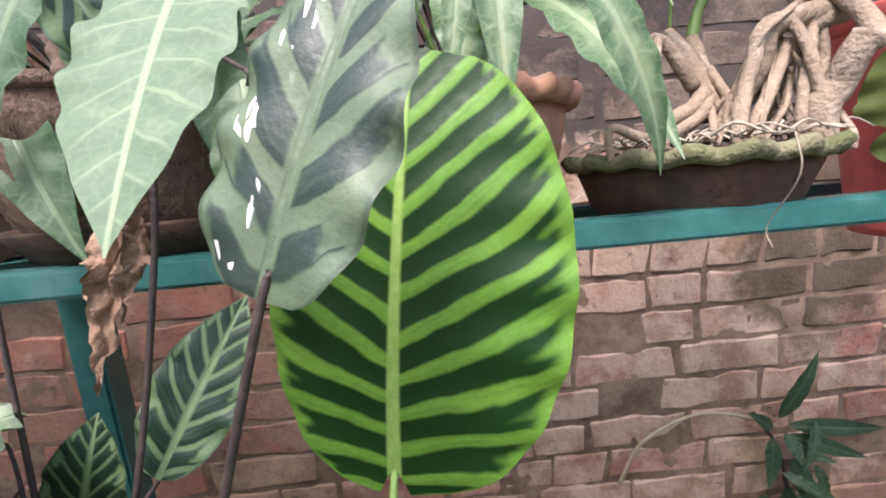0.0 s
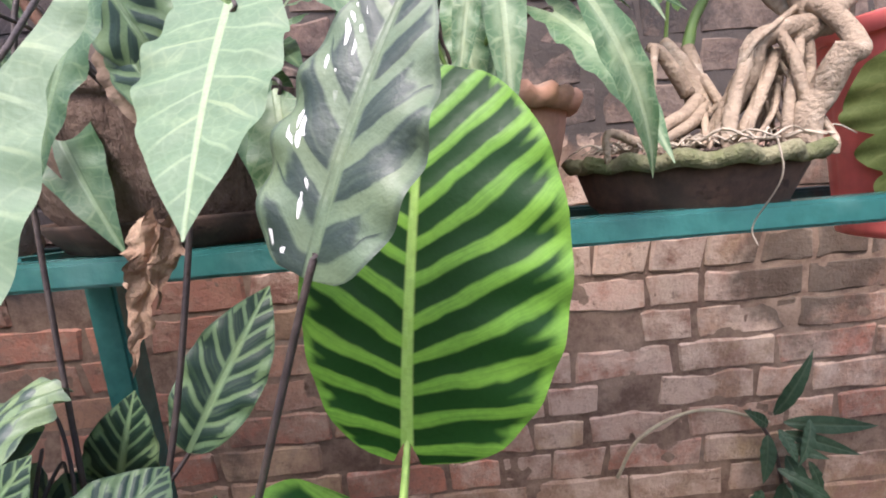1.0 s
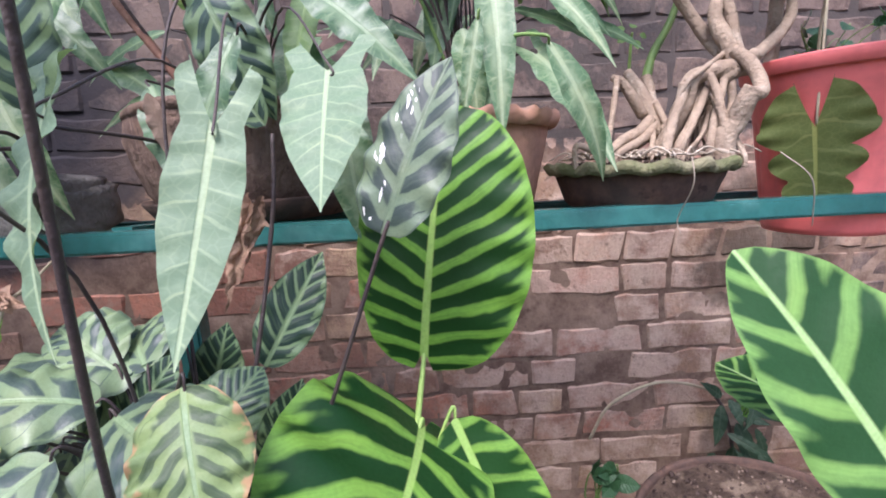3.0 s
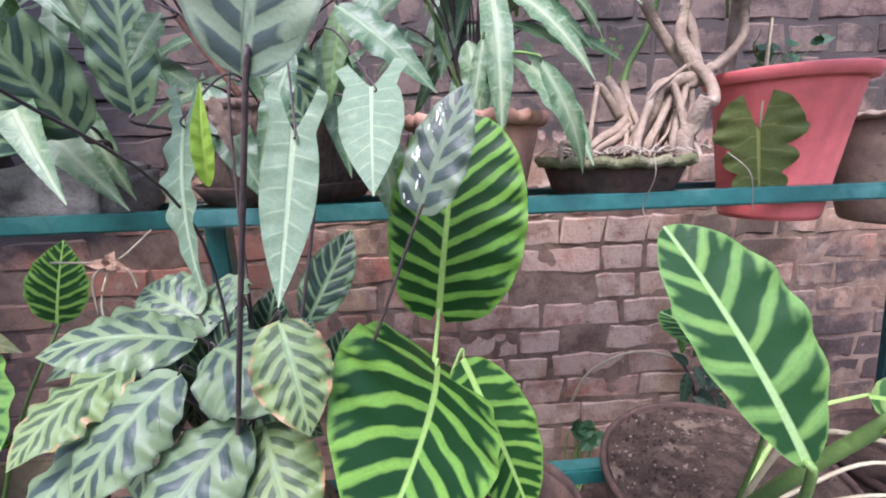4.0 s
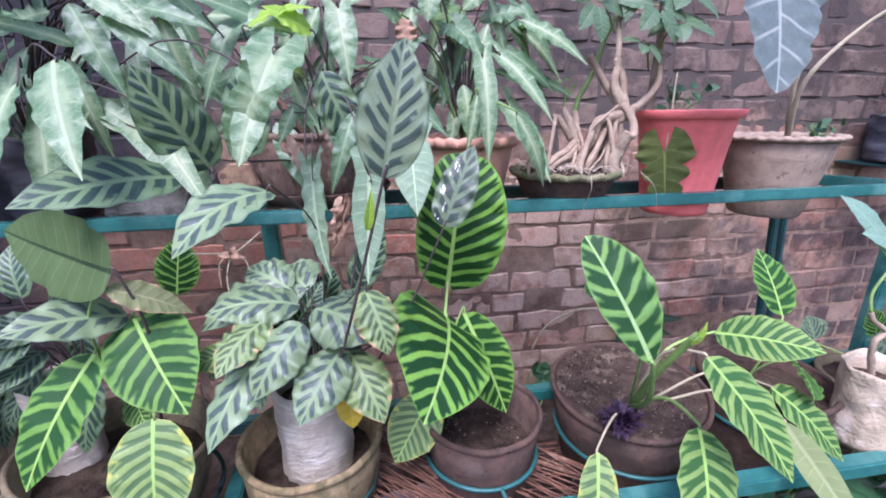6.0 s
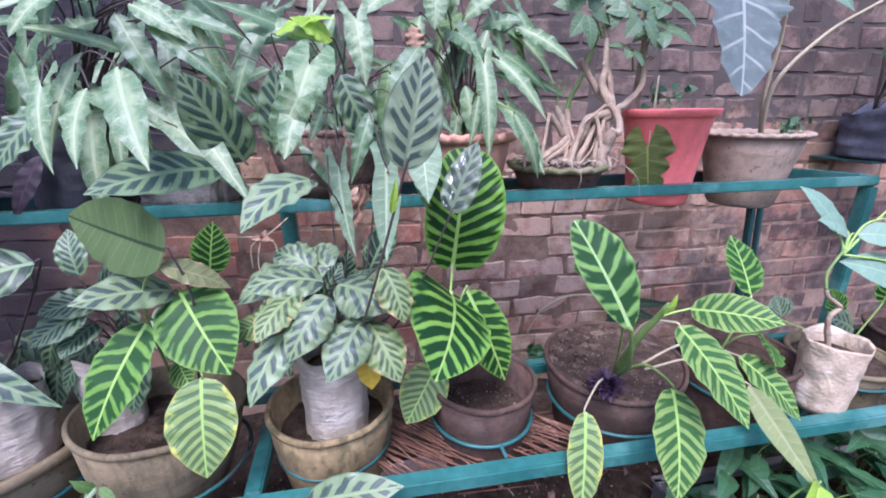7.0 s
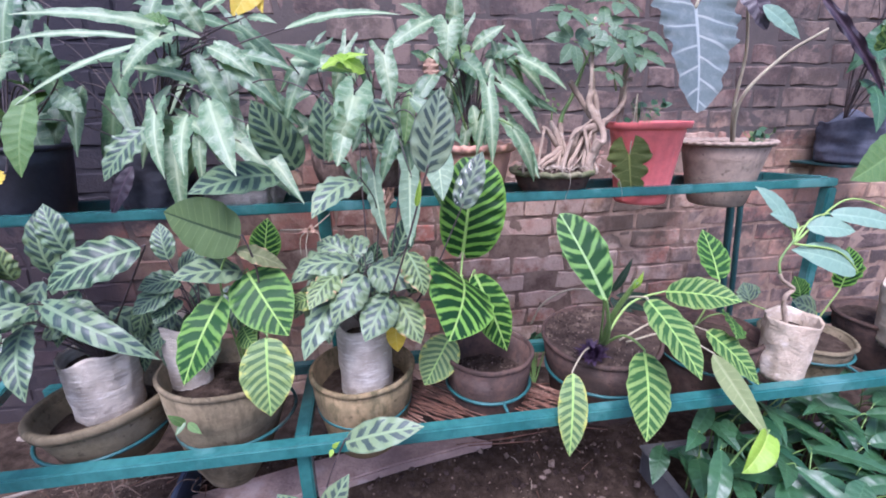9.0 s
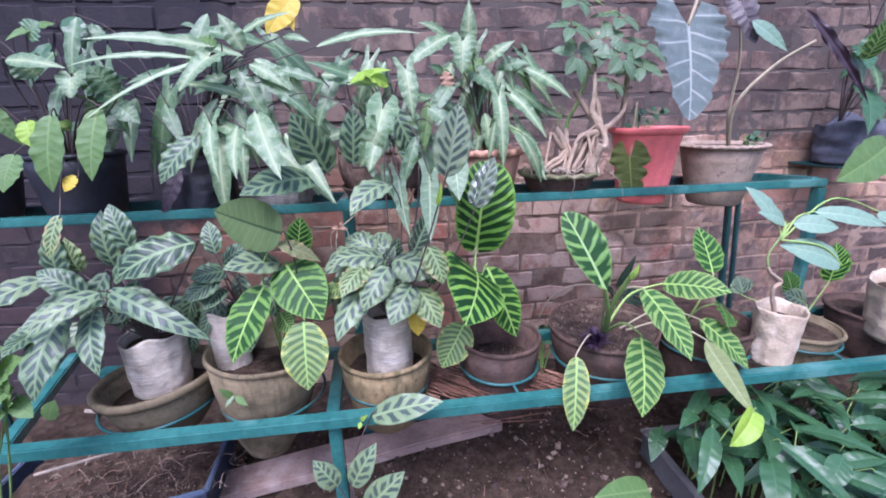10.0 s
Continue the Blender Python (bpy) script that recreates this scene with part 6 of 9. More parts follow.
leaf(arrow_left, "lance", ARROW_DARK, (-0.792, 0.560, 0.973), (-0.964, 0.554, 0.918), 0.044, 0.07, (0, -0.7, 0.7), root=(-0.550, 0.480, 0.880), wave=0.08, stem=STEM_DARK, rad=0.0016)
leaf(arrow_left, "lance", ARROW_DARK, (-0.340, 0.490, 1.143), (-0.239, 0.506, 1.036), 0.034, 0.07, (0, -0.7, 0.7), root=(-0.550, 0.480, 0.880), wave=0.08, stem=STEM_DARK, rad=0.0016)
leaf(arrow_left, "lance", ARROW_DARK, (-0.732, 0.459, 1.191), (-0.748, 0.419, 1.046), 0.034, 0.07, (0, -0.7, 0.7), root=(-0.550, 0.480, 0.880), wave=0.08, stem=STEM_DARK, rad=0.0016)
leaf(arrow_left, "arrow", ARROW_DARK, (-0.507, 0.525, 1.174), (-0.341, 0.558, 1.132), 0.047, 0.07, (0, -0.7, 0.7), root=(-0.550, 0.480, 0.880), wave=0.08, stem=STEM_DARK, rad=0.0016)
leaf(arrow_left, "arrow", ARROW_DARK, (-0.370, 0.594, 1.174), (-0.300, 0.590, 1.014), 0.045, 0.07, (0, -0.7, 0.7), root=(-0.550, 0.480, 0.880), wave=0.08, stem=STEM_DARK, rad=0.0016)
leaf(arrow_left, "lance", ARROW_DARK, (-0.768, 0.574, 1.197), (-0.763, 0.506, 1.094), 0.028, 0.07, (0, -0.7, 0.7), wave=0.08, stem=STEM_DARK, rad=0.0016)
leaf(arrow_left, "lance", ARROW_DARK, (-0.364, 0.428, 1.096), (-0.308, 0.430, 0.988), 0.028, 0.07, (0, -0.7, 0.7), root=(-0.550, 0.480, 0.880), wave=0.08, stem=STEM_DARK, rad=0.0016)
leaf(arrow_left, "lance", ARROW, (-0.782, 0.421, 0.959), (-0.724, 0.288, 0.969), 0.037, 0.07, (0, -0.7, 0.7), root=(-0.550, 0.480, 0.880), wave=0.08, stem=STEM_DARK, rad=0.0016)
leaf(arrow_left, "lance", ARROW_DARK, (-0.310, 0.481, 1.027), (-0.231, 0.482, 0.929), 0.029, 0.07, (0, -0.7, 0.7), wave=0.08, stem=STEM_DARK, rad=0.0016)
leaf(arrow_left, "lance", ARROW_DARK, (-0.460, 0.438, 1.193), (-0.509, 0.398, 1.027), 0.041, 0.07, (0, -0.7, 0.7), wave=0.08, stem=STEM_DARK, rad=0.0016)
leaf(arrow_left, "arrow", ARROW, (-0.539, 0.519, 0.933), (-0.527, 0.497, 0.772), 0.042, 0.07, (0, -0.7, 0.7), root=(-0.550, 0.480, 0.880), wave=0.08, stem=STEM_DARK, rad=0.0016)
leaf(arrow_left, "lance", ARROW_DARK, (-0.486, 0.504, 1.113), (-0.432, 0.391, 1.055), 0.033, 0.07, (0, -0.7, 0.7), root=(-0.550, 0.480, 0.880), wave=0.08, stem=STEM_DARK, rad=0.0016)
leaf(arrow_left, "arrow", ARROW_DARK, (-0.615, 0.533, 1.011), (-0.680, 0.522, 0.846), 0.046, 0.07, (0, -0.7, 0.7), root=(-0.550, 0.480, 0.880), wave=0.08, stem=STEM_DARK, rad=0.0016)
leaf(arrow_left, "lance", ARROW, (-0.611, 0.559, 0.937), (-0.586, 0.487, 0.797), 0.037, 0.07, (0, -0.7, 0.7), root=(-0.550, 0.480, 0.880), wave=0.08, stem=STEM_DARK, rad=0.0016)
leaf(arrow_left, "lance", ARROW, (-0.461, 0.537, 0.956), (-0.353, 0.451, 0.882), 0.038, 0.07, (0, -0.7, 0.7), root=(-0.550, 0.480, 0.880), wave=0.08, stem=STEM_DARK, rad=0.0016)
leaf(arrow_left, "arrow", ARROW, (-0.475, 0.579, 1.052), (-0.528, 0.495, 0.946), 0.038, 0.07, (0, -0.7, 0.7), wave=0.08, stem=STEM_DARK, rad=0.0016)
leaf(arrow_left, "lance", ARROW_DARK, (-0.630, 0.569, 0.953), (-0.631, 0.517, 0.798), 0.038, 0.07, (0, -0.7, 0.7), root=(-0.550, 0.480, 0.880), wave=0.08, stem=STEM_DARK, rad=0.0016)
leaf(arrow_left, "arrow", ARROW_DARK, (-0.592, 0.496, 1.041), (-0.651, 0.505, 0.847), 0.052, 0.07, (0, -0.7, 0.7), root=(-0.550, 0.480, 0.880), wave=0.08, stem=STEM_DARK, rad=0.0016)
leaf(arrow_left, "lance", ARROW_DARK, (-0.325, 0.587, 0.990), (-0.192, 0.534, 0.904), 0.040, 0.07, (0, -0.7, 0.7), root=(-0.550, 0.480, 0.880), wave=0.08, stem=STEM_DARK, rad=0.0016)
leaf(arrow_left, "arrow", ARROW_DARK, (-0.686, 0.432, 1.089), (-0.669, 0.436, 0.937), 0.038, 0.07, (0, -0.7, 0.7), wave=0.08, stem=STEM_DARK, rad=0.0016)
leaf(arrow_left, "arrow", ARROW, (-0.352, 0.582, 1.086), (-0.302, 0.541, 0.972), 0.033, 0.07, (0, -0.7, 0.7), root=(-0.550, 0.480, 0.880), wave=0.08, stem=STEM_DARK, rad=0.0016)
leaf(arrow_left, "lance", ARROW_DARK, (-0.593, 0.589, 1.095), (-0.690, 0.503, 1.058), 0.033, 0.07, (0, -0.7, 0.7), root=(-0.550, 0.480, 0.880), wave=0.08, stem=STEM_DARK, rad=0.0016)
leaf(arrow_left, "lance", ARROW_DARK, (-0.739, 0.580, 0.962), (-0.822, 0.486, 0.943), 0.031, 0.07, (0, -0.7, 0.7), root=(-0.550, 0.480, 0.880), wave=0.08, stem=STEM_DARK, rad=0.0016)
leaf(arrow_left, "lance", ARROW, (-0.369, 0.429, 1.003), (-0.327, 0.383, 0.881), 0.032, 0.07, (0, -0.7, 0.7), wave=0.08, stem=STEM_DARK, rad=0.0016)
leaf(arrow_left, "lance", ARROW_DARK, (-0.777, 0.429, 1.060), (-0.788, 0.381, 0.950), 0.027, 0.07, (0, -0.7, 0.7), root=(-0.550, 0.480, 0.880), wave=0.08, stem=STEM_DARK, rad=0.0016)
leaf(arrow_left, "lance", ARROW_DARK, (-0.607, 0.490, 1.012), (-0.549, 0.419, 0.911), 0.032, 0.07, (0, -0.7, 0.7), wave=0.08, stem=STEM_DARK, rad=0.0016)
leaf(arrow_left, "lance", ARROW_DARK, (-0.402, 0.522, 0.942), (-0.328, 0.486, 0.816), 0.035, 0.07, (0, -0.7, 0.7), wave=0.08, stem=STEM_DARK, rad=0.0016)
leaf(arrow_left, "lance", ARROW_DARK, (-0.773, 0.533, 1.135), (-0.747, 0.448, 1.028), 0.033, 0.07, (0, -0.7, 0.7), root=(-0.550, 0.480, 0.880), wave=0.08, stem=STEM_DARK, rad=0.0016)
leaf(arrow_left, "arrow", ARROW_DARK, (-0.505, 0.565, 0.991), (-0.566, 0.576, 0.865), 0.035, 0.07, (0, -0.7, 0.7), root=(-0.550, 0.480, 0.880), wave=0.08, stem=STEM_DARK, rad=0.0016)
leaf(arrow_left, "lance", ARROW_DARK, (-0.455, 0.589, 1.128), (-0.427, 0.489, 0.982), 0.042, 0.07, (0, -0.7, 0.7), root=(-0.550, 0.480, 0.880), wave=0.08, stem=STEM_DARK, rad=0.0016)
leaf(arrow_left, "arrow", ARROW_DARK, (-0.394, 0.549, 1.058), (-0.376, 0.499, 0.919), 0.038, 0.07, (0, -0.7, 0.7), root=(-0.550, 0.480, 0.880), wave=0.08, stem=STEM_DARK, rad=0.0016)
leaf(arrow_left, "arrow", ARROW_DARK, (-0.788, 0.571, 0.963), (-0.909, 0.644, 0.830), 0.050, 0.07, (0, -0.7, 0.7), wave=0.08, stem=STEM_DARK, rad=0.0016)
leaf(arrow_mid, "lance", ARROW_DARK, (-0.211, 0.558, 1.012), (-0.327, 0.570, 0.952), 0.032, 0.07, (0, -0.7, 0.7), root=(-0.090, 0.470, 0.830), wave=0.08, stem=STEM_DARK, rad=0.0016)
leaf(arrow_mid, "arrow", ARROW_DARK, (-0.085, 0.569, 0.953), (-0.138, 0.553, 0.854), 0.029, 0.07, (0, -0.7, 0.7), root=(-0.090, 0.470, 0.830), wave=0.08, stem=STEM_DARK, rad=0.0016)
leaf(arrow_mid, "arrow", ARROW, (-0.125, 0.483, 0.992), (-0.137, 0.388, 1.000), 0.026, 0.07, (0, -0.7, 0.7), root=(-0.090, 0.470, 0.830), wave=0.08, stem=STEM_DARK, rad=0.0016)
leaf(arrow_mid, "lance", ARROW, (-0.084, 0.524, 1.103), (-0.139, 0.528, 0.979), 0.031, 0.07, (0, -0.7, 0.7), root=(-0.090, 0.470, 0.830), wave=0.08, stem=STEM_DARK, rad=0.0016)
leaf(arrow_mid, "lance", ARROW_DARK, (-0.104, 0.546, 1.109), (-0.067, 0.538, 0.984), 0.030, 0.07, (0, -0.7, 0.7), root=(-0.090, 0.470, 0.830), wave=0.08, stem=STEM_DARK, rad=0.0016)
leaf(arrow_mid, "arrow", ARROW_DARK, (0.004, 0.573, 1.018), (0.121, 0.498, 0.970), 0.039, 0.07, (0, -0.7, 0.7), wave=0.08, stem=STEM_DARK, rad=0.0016)
leaf(arrow_mid, "arrow", ARROW, (-0.007, 0.475, 0.959), (-0.051, 0.380, 0.847), 0.040, 0.07, (0, -0.7, 0.7), root=(-0.090, 0.470, 0.830), wave=0.08, stem=STEM_DARK, rad=0.0016)
leaf(arrow_mid, "arrow", ARROW, (-0.053, 0.546, 0.945), (0.020, 0.454, 0.876), 0.036, 0.07, (0, -0.7, 0.7), wave=0.08, stem=STEM_DARK, rad=0.0016)
leaf(arrow_mid, "arrow", ARROW, (-0.124, 0.552, 1.111), (-0.164, 0.539, 0.984), 0.034, 0.07, (0, -0.7, 0.7), wave=0.08, stem=STEM_DARK, rad=0.0016)
leaf(arrow_mid, "arrow", ARROW, (-0.015, 0.464, 0.942), (-0.082, 0.464, 0.843), 0.030, 0.07, (0, -0.7, 0.7), wave=0.08, stem=STEM_DARK, rad=0.0016)
leaf(arrow_mid, "arrow", ARROW_DARK, (-0.145, 0.496, 1.060), (-0.219, 0.434, 1.031), 0.026, 0.07, (0, -0.7, 0.7), root=(-0.090, 0.470, 0.830), wave=0.08, stem=STEM_DARK, rad=0.0016)
leaf(arrow_mid, "arrow", ARROW_DARK, (-0.058, 0.421, 0.974), (-0.055, 0.397, 0.843), 0.033, 0.07, (0, -0.7, 0.7), root=(-0.090, 0.470, 0.830), wave=0.08, stem=STEM_DARK, rad=0.0016)
leaf(arrow_mid, "arrow", ARROW_DARK, (-0.143, 0.579, 0.917), (-0.165, 0.504, 0.813), 0.033, 0.07, (0, -0.7, 0.7), root=(-0.090, 0.470, 0.830), wave=0.08, stem=STEM_DARK, rad=0.0016)
leaf(arrow_mid, "arrow", ARROW_DARK, (-0.035, 0.556, 0.965), (0.027, 0.441, 0.911), 0.038, 0.07, (0, -0.7, 0.7), root=(-0.090, 0.470, 0.830), wave=0.08, stem=STEM_DARK, rad=0.0016)
leaf(arrow_mid, "arrow", ARROW_DARK, (-0.094, 0.540, 1.012), (-0.153, 0.518, 0.927), 0.026, 0.07, (0, -0.7, 0.7), wave=0.08, stem=STEM_DARK, rad=0.0016)
leaf(arrow_mid, "arrow", ARROW_DARK, (-0.184, 0.487, 1.102), (-0.274, 0.495, 1.007), 0.034, 0.07, (0, -0.7, 0.7), root=(-0.090, 0.470, 0.830), wave=0.08, stem=STEM_DARK, rad=0.0016)
leaf(arrow_mid, "lance", ARROW_DARK, (-0.119, 0.474, 0.941), (-0.076, 0.383, 0.880), 0.028, 0.07, (0, -0.7, 0.7), root=(-0.090, 0.470, 0.830), wave=0.08, stem=STEM_DARK, rad=0.0016)
leaf(arrow_mid, "lance", ARROW_DARK, (-0.042, 0.485, 0.958), (-0.006, 0.463, 0.849), 0.026, 0.07, (0, -0.7, 0.7), wave=0.08, stem=STEM_DARK, rad=0.0016)
leaf(arrow_mid, "lance", ARROW, (-0.135, 0.480, 0.989), (-0.103, 0.479, 0.865), 0.029, 0.07, (0, -0.7, 0.7), root=(-0.090, 0.470, 0.830), wave=0.08, stem=STEM_DARK, rad=0.0016)
leaf(arrow_mid, "arrow", ARROW_DARK, (-0.196, 0.440, 1.071), (-0.253, 0.400, 0.938), 0.038, 0.07, (0, -0.7, 0.7), wave=0.08, stem=STEM_DARK, rad=0.0016)
leaf(arrow_mid, "lance", ARROW_DARK, (-0.040, 0.527, 0.932), (-0.084, 0.491, 0.829), 0.027, 0.07, (0, -0.7, 0.7), root=(-0.090, 0.470, 0.830), wave=0.08, stem=STEM_DARK, rad=0.0016)
leaf(arrow_mid, "arrow", ARROW_DARK, (-0.150, 0.572, 0.998), (-0.114, 0.576, 0.872), 0.033, 0.07, (0, -0.7, 0.7), root=(-0.090, 0.470, 0.830), wave=0.08, stem=STEM_DARK, rad=0.0016)
leaf(arrow_mid, "lance", ARROW_DARK, (-0.093, 0.547, 1.097), (-0.148, 0.529, 0.975), 0.031, 0.07, (0, -0.7, 0.7), root=(-0.090, 0.470, 0.830), wave=0.08, stem=STEM_DARK, rad=0.0016)
leaf(arrow_mid, "arrow", ARROW, (-0.178, 0.533, 0.944), (-0.313, 0.549, 0.883), 0.039, 0.07, (0, -0.7, 0.7), root=(-0.090, 0.470, 0.830), wave=0.08, stem=STEM_DARK, rad=0.0016)
leaf(arrow_mid, "lance", ARROW_DARK, (0.010, 0.581, 0.930), (0.036, 0.543, 0.794), 0.033, 0.07, (0, -0.7, 0.7), root=(-0.090, 0.470, 0.830), wave=0.08, stem=STEM_DARK, rad=0.0016)
leaf(arrow_mid, "arrow", ARROW, (-0.091, 0.587, 0.971), (-0.063, 0.587, 0.812), 0.041, 0.07, (0, -0.7, 0.7), wave=0.08, stem=STEM_DARK, rad=0.0016)
leaf(arrow_pink, "lance", ARROW_DARK, (0.225, 0.501, 1.111), (0.291, 0.490, 1.003), 0.029, 0.07, (0, -0.7, 0.7), root=(0.165, 0.495, 0.870), wave=0.08, stem=STEM_DARK, rad=0.0016)
leaf(arrow_pink, "lance", ARROW, (0.079, 0.469, 0.990), (0.057, 0.422, 0.917), 0.020, 0.07, (0, -0.7, 0.7), root=(0.165, 0.495, 0.870), wave=0.08, stem=STEM_DARK, rad=0.0016)
leaf(arrow_pink, "lance", ARROW_DARK, (0.134, 0.516, 1.101), (0.046, 0.492, 1.082), 0.023, 0.07, (0, -0.7, 0.7), root=(0.165, 0.495, 0.870), wave=0.08, stem=STEM_DARK, rad=0.0016)
leaf(arrow_pink, "arrow", ARROW, (0.146, 0.508, 1.144), (0.104, 0.508, 1.017), 0.033, 0.07, (0, -0.7, 0.7), root=(0.165, 0.495, 0.870), wave=0.08, stem=STEM_DARK, rad=0.0016)
leaf(arrow_pink, "lance", ARROW, (0.075, 0.530, 1.051), (0.004, 0.487, 0.978), 0.026, 0.07, (0, -0.7, 0.7), wave=0.08, stem=STEM_DARK, rad=0.0016)
leaf(arrow_pink, "lance", ARROW, (0.155, 0.498, 0.957), (0.131, 0.475, 0.843), 0.026, 0.07, (0, -0.7, 0.7), root=(0.165, 0.495, 0.870), wave=0.08, stem=STEM_DARK, rad=0.0016)
leaf(arrow_pink, "lance", ARROW_DARK, (0.170, 0.480, 1.074), (0.142, 0.473, 0.978), 0.022, 0.07, (0, -0.7, 0.7), wave=0.08, stem=STEM_DARK, rad=0.0016)
leaf(arrow_pink, "lance", ARROW_DARK, (0.272, 0.519, 1.062), (0.266, 0.447, 1.067), 0.018, 0.07, (0, -0.7, 0.7), wave=0.08, stem=STEM_DARK, rad=0.0016)
leaf(arrow_pink, "arrow", ARROW_DARK, (0.194, 0.460, 0.956), (0.176, 0.424, 0.870), 0.023, 0.07, (0, -0.7, 0.7), root=(0.165, 0.495, 0.870), wave=0.08, stem=STEM_DARK, rad=0.0016)
leaf(arrow_pink, "arrow", ARROW_DARK, (0.275, 0.517, 1.111), (0.329, 0.480, 0.989), 0.035, 0.07, (0, -0.7, 0.7), root=(0.165, 0.495, 0.870), wave=0.08, stem=STEM_DARK, rad=0.0016)
leaf(arrow_pink, "lance", ARROW_DARK, (0.132, 0.562, 0.973), (0.083, 0.574, 0.885), 0.023, 0.07, (0, -0.7, 0.7), wave=0.08, stem=STEM_DARK, rad=0.0016)
leaf(arrow_pink, "lance", ARROW, (0.186, 0.571, 1.023), (0.131, 0.511, 0.968), 0.023, 0.07, (0, -0.7, 0.7), root=(0.165, 0.495, 0.870), wave=0.08, stem=STEM_DARK, rad=0.0016)
leaf(arrow_pink, "lance", ARROW, (0.228, 0.570, 1.089), (0.186, 0.562, 0.968), 0.029, 0.07, (0, -0.7, 0.7), wave=0.08, stem=STEM_DARK, rad=0.0016)
leaf(arrow_pink, "lance", ARROW_DARK, (0.212, 0.472, 0.997), (0.320, 0.477, 0.954), 0.028, 0.07, (0, -0.7, 0.7), wave=0.08, stem=STEM_DARK, rad=0.0016)
leaf(arrow_pink, "arrow", ARROW_DARK, (0.224, 0.500, 1.024), (0.219, 0.417, 1.019), 0.022, 0.07, (0, -0.7, 0.7), root=(0.165, 0.495, 0.870), wave=0.08, stem=STEM_DARK, rad=0.0016)
leaf(arrow_pink, "lance", ARROW, (0.087, 0.538, 0.998), (0.033, 0.514, 0.942), 0.018, 0.07, (0, -0.7, 0.7), root=(0.165, 0.495, 0.870), wave=0.08, stem=STEM_DARK, rad=0.0016)
leaf(arrow_pink, "arrow", ARROW, (0.273, 0.486, 1.062), (0.344, 0.478, 0.979), 0.028, 0.07, (0, -0.7, 0.7), root=(0.165, 0.495, 0.870), wave=0.08, stem=STEM_DARK, rad=0.0016)
leaf(arrow_pink, "lance", ARROW, (0.201, 0.465, 1.111), (0.236, 0.470, 1.005), 0.026, 0.07, (0, -0.7, 0.7), root=(0.165, 0.495, 0.870), wave=0.08, stem=STEM_DARK, rad=0.0016)
leaf(arrow_pink, "lance", ARROW_DARK, (0.154, 0.559, 1.086), (0.148, 0.535, 1.001), 0.019, 0.07, (0, -0.7, 0.7), wave=0.08, stem=STEM_DARK, rad=0.0016)
leaf(arrow_pink, "arrow", ARROW, (0.131, 0.573, 1.039), (0.099, 0.544, 0.937), 0.027, 0.07, (0, -0.7, 0.7), root=(0.165, 0.495, 0.870), wave=0.08, stem=STEM_DARK, rad=0.0016)
leaf(far_left, "lance", ARROW_DARK, (-1.073, 0.566, 1.177), (-1.145, 0.470, 1.146), 0.042, 0.07, (0, -0.7, 0.7), root=(-0.840, 0.480, 0.880), wave=0.08, stem=STEM_DARK, rad=0.0016)
leaf(far_left, "lance", PLAIN_LEAF, (-0.752, 0.474, 1.029), (-0.768, 0.479, 0.937), 0.032, 0.07, (0, -0.7, 0.7), root=(-0.840, 0.480, 0.880), wave=0.08, stem=STEM_DARK, rad=0.0016)
leaf(far_left, "oval", DARK_LEAF, (-0.777, 0.518, 1.026), (-0.657, 0.452, 1.034), 0.062, 0.07, (0, -0.7, 0.7), wave=0.08, stem=STEM_DARK, rad=0.0016)
leaf(far_left, "lance", PLAIN_LEAF, (-0.782, 0.464, 1.180), (-0.839, 0.397, 1.136), 0.034, 0.07, (0, -0.7, 0.7), root=(-0.840, 0.480, 0.880), wave=0.08, stem=STEM_DARK, rad=0.0016)
leaf(far_left, "lance", ARROW_DARK, (-1.072, 0.446, 1.048), (-1.101, 0.441, 0.960), 0.031, 0.07, (0, -0.7, 0.7), root=(-0.840, 0.480, 0.880), wave=0.08, stem=STEM_DARK, rad=0.0016)
leaf(far_left, "oval", ARROW_DARK, (-0.787, 0.498, 0.962), (-0.743, 0.458, 0.864), 0.051, 0.07, (0, -0.7, 0.7), root=(-0.840, 0.480, 0.880), wave=0.08, stem=STEM_DARK, rad=0.0016)
leaf(far_left, "oval", DARK_LEAF, (-0.774, 0.504, 1.200), (-0.727, 0.453, 1.126), 0.046, 0.07, (0, -0.7, 0.7), wave=0.08, stem=STEM_DARK, rad=0.0016)
leaf(far_left, "lance", ARROW_DARK, (-1.031, 0.453, 1.142), (-1.097, 0.428, 1.086), 0.031, 0.07, (0, -0.7, 0.7), root=(-0.840, 0.480, 0.880), wave=0.08, stem=STEM_DARK, rad=0.0016)
leaf(far_left, "lance", ARROW_DARK, (-0.757, 0.574, 1.006), (-0.766, 0.510, 0.885), 0.047, 0.07, (0, -0.7, 0.7), root=(-0.840, 0.480, 0.880), wave=0.08, stem=STEM_DARK, rad=0.0016)
leaf(far_left, "oval", DARK_LEAF, (-0.788, 0.584, 1.081), (-0.786, 0.564, 0.952), 0.059, 0.07, (0, -0.7, 0.7), wave=0.08, stem=STEM_DARK, rad=0.0016)
leaf(far_left, "lance", PLAIN_LEAF, (-1.014, 0.406, 0.911), (-1.137, 0.360, 0.864), 0.048, 0.07, (0, -0.7, 0.7), wave=0.08, stem=STEM_DARK, rad=0.0016)
leaf(far_left, "lance", DARK_LEAF, (-0.834, 0.512, 1.149), (-0.856, 0.452, 1.050), 0.040, 0.07, (0, -0.7, 0.7), root=(-0.840, 0.480, 0.880), wave=0.08, stem=STEM_DARK, rad=0.0016)
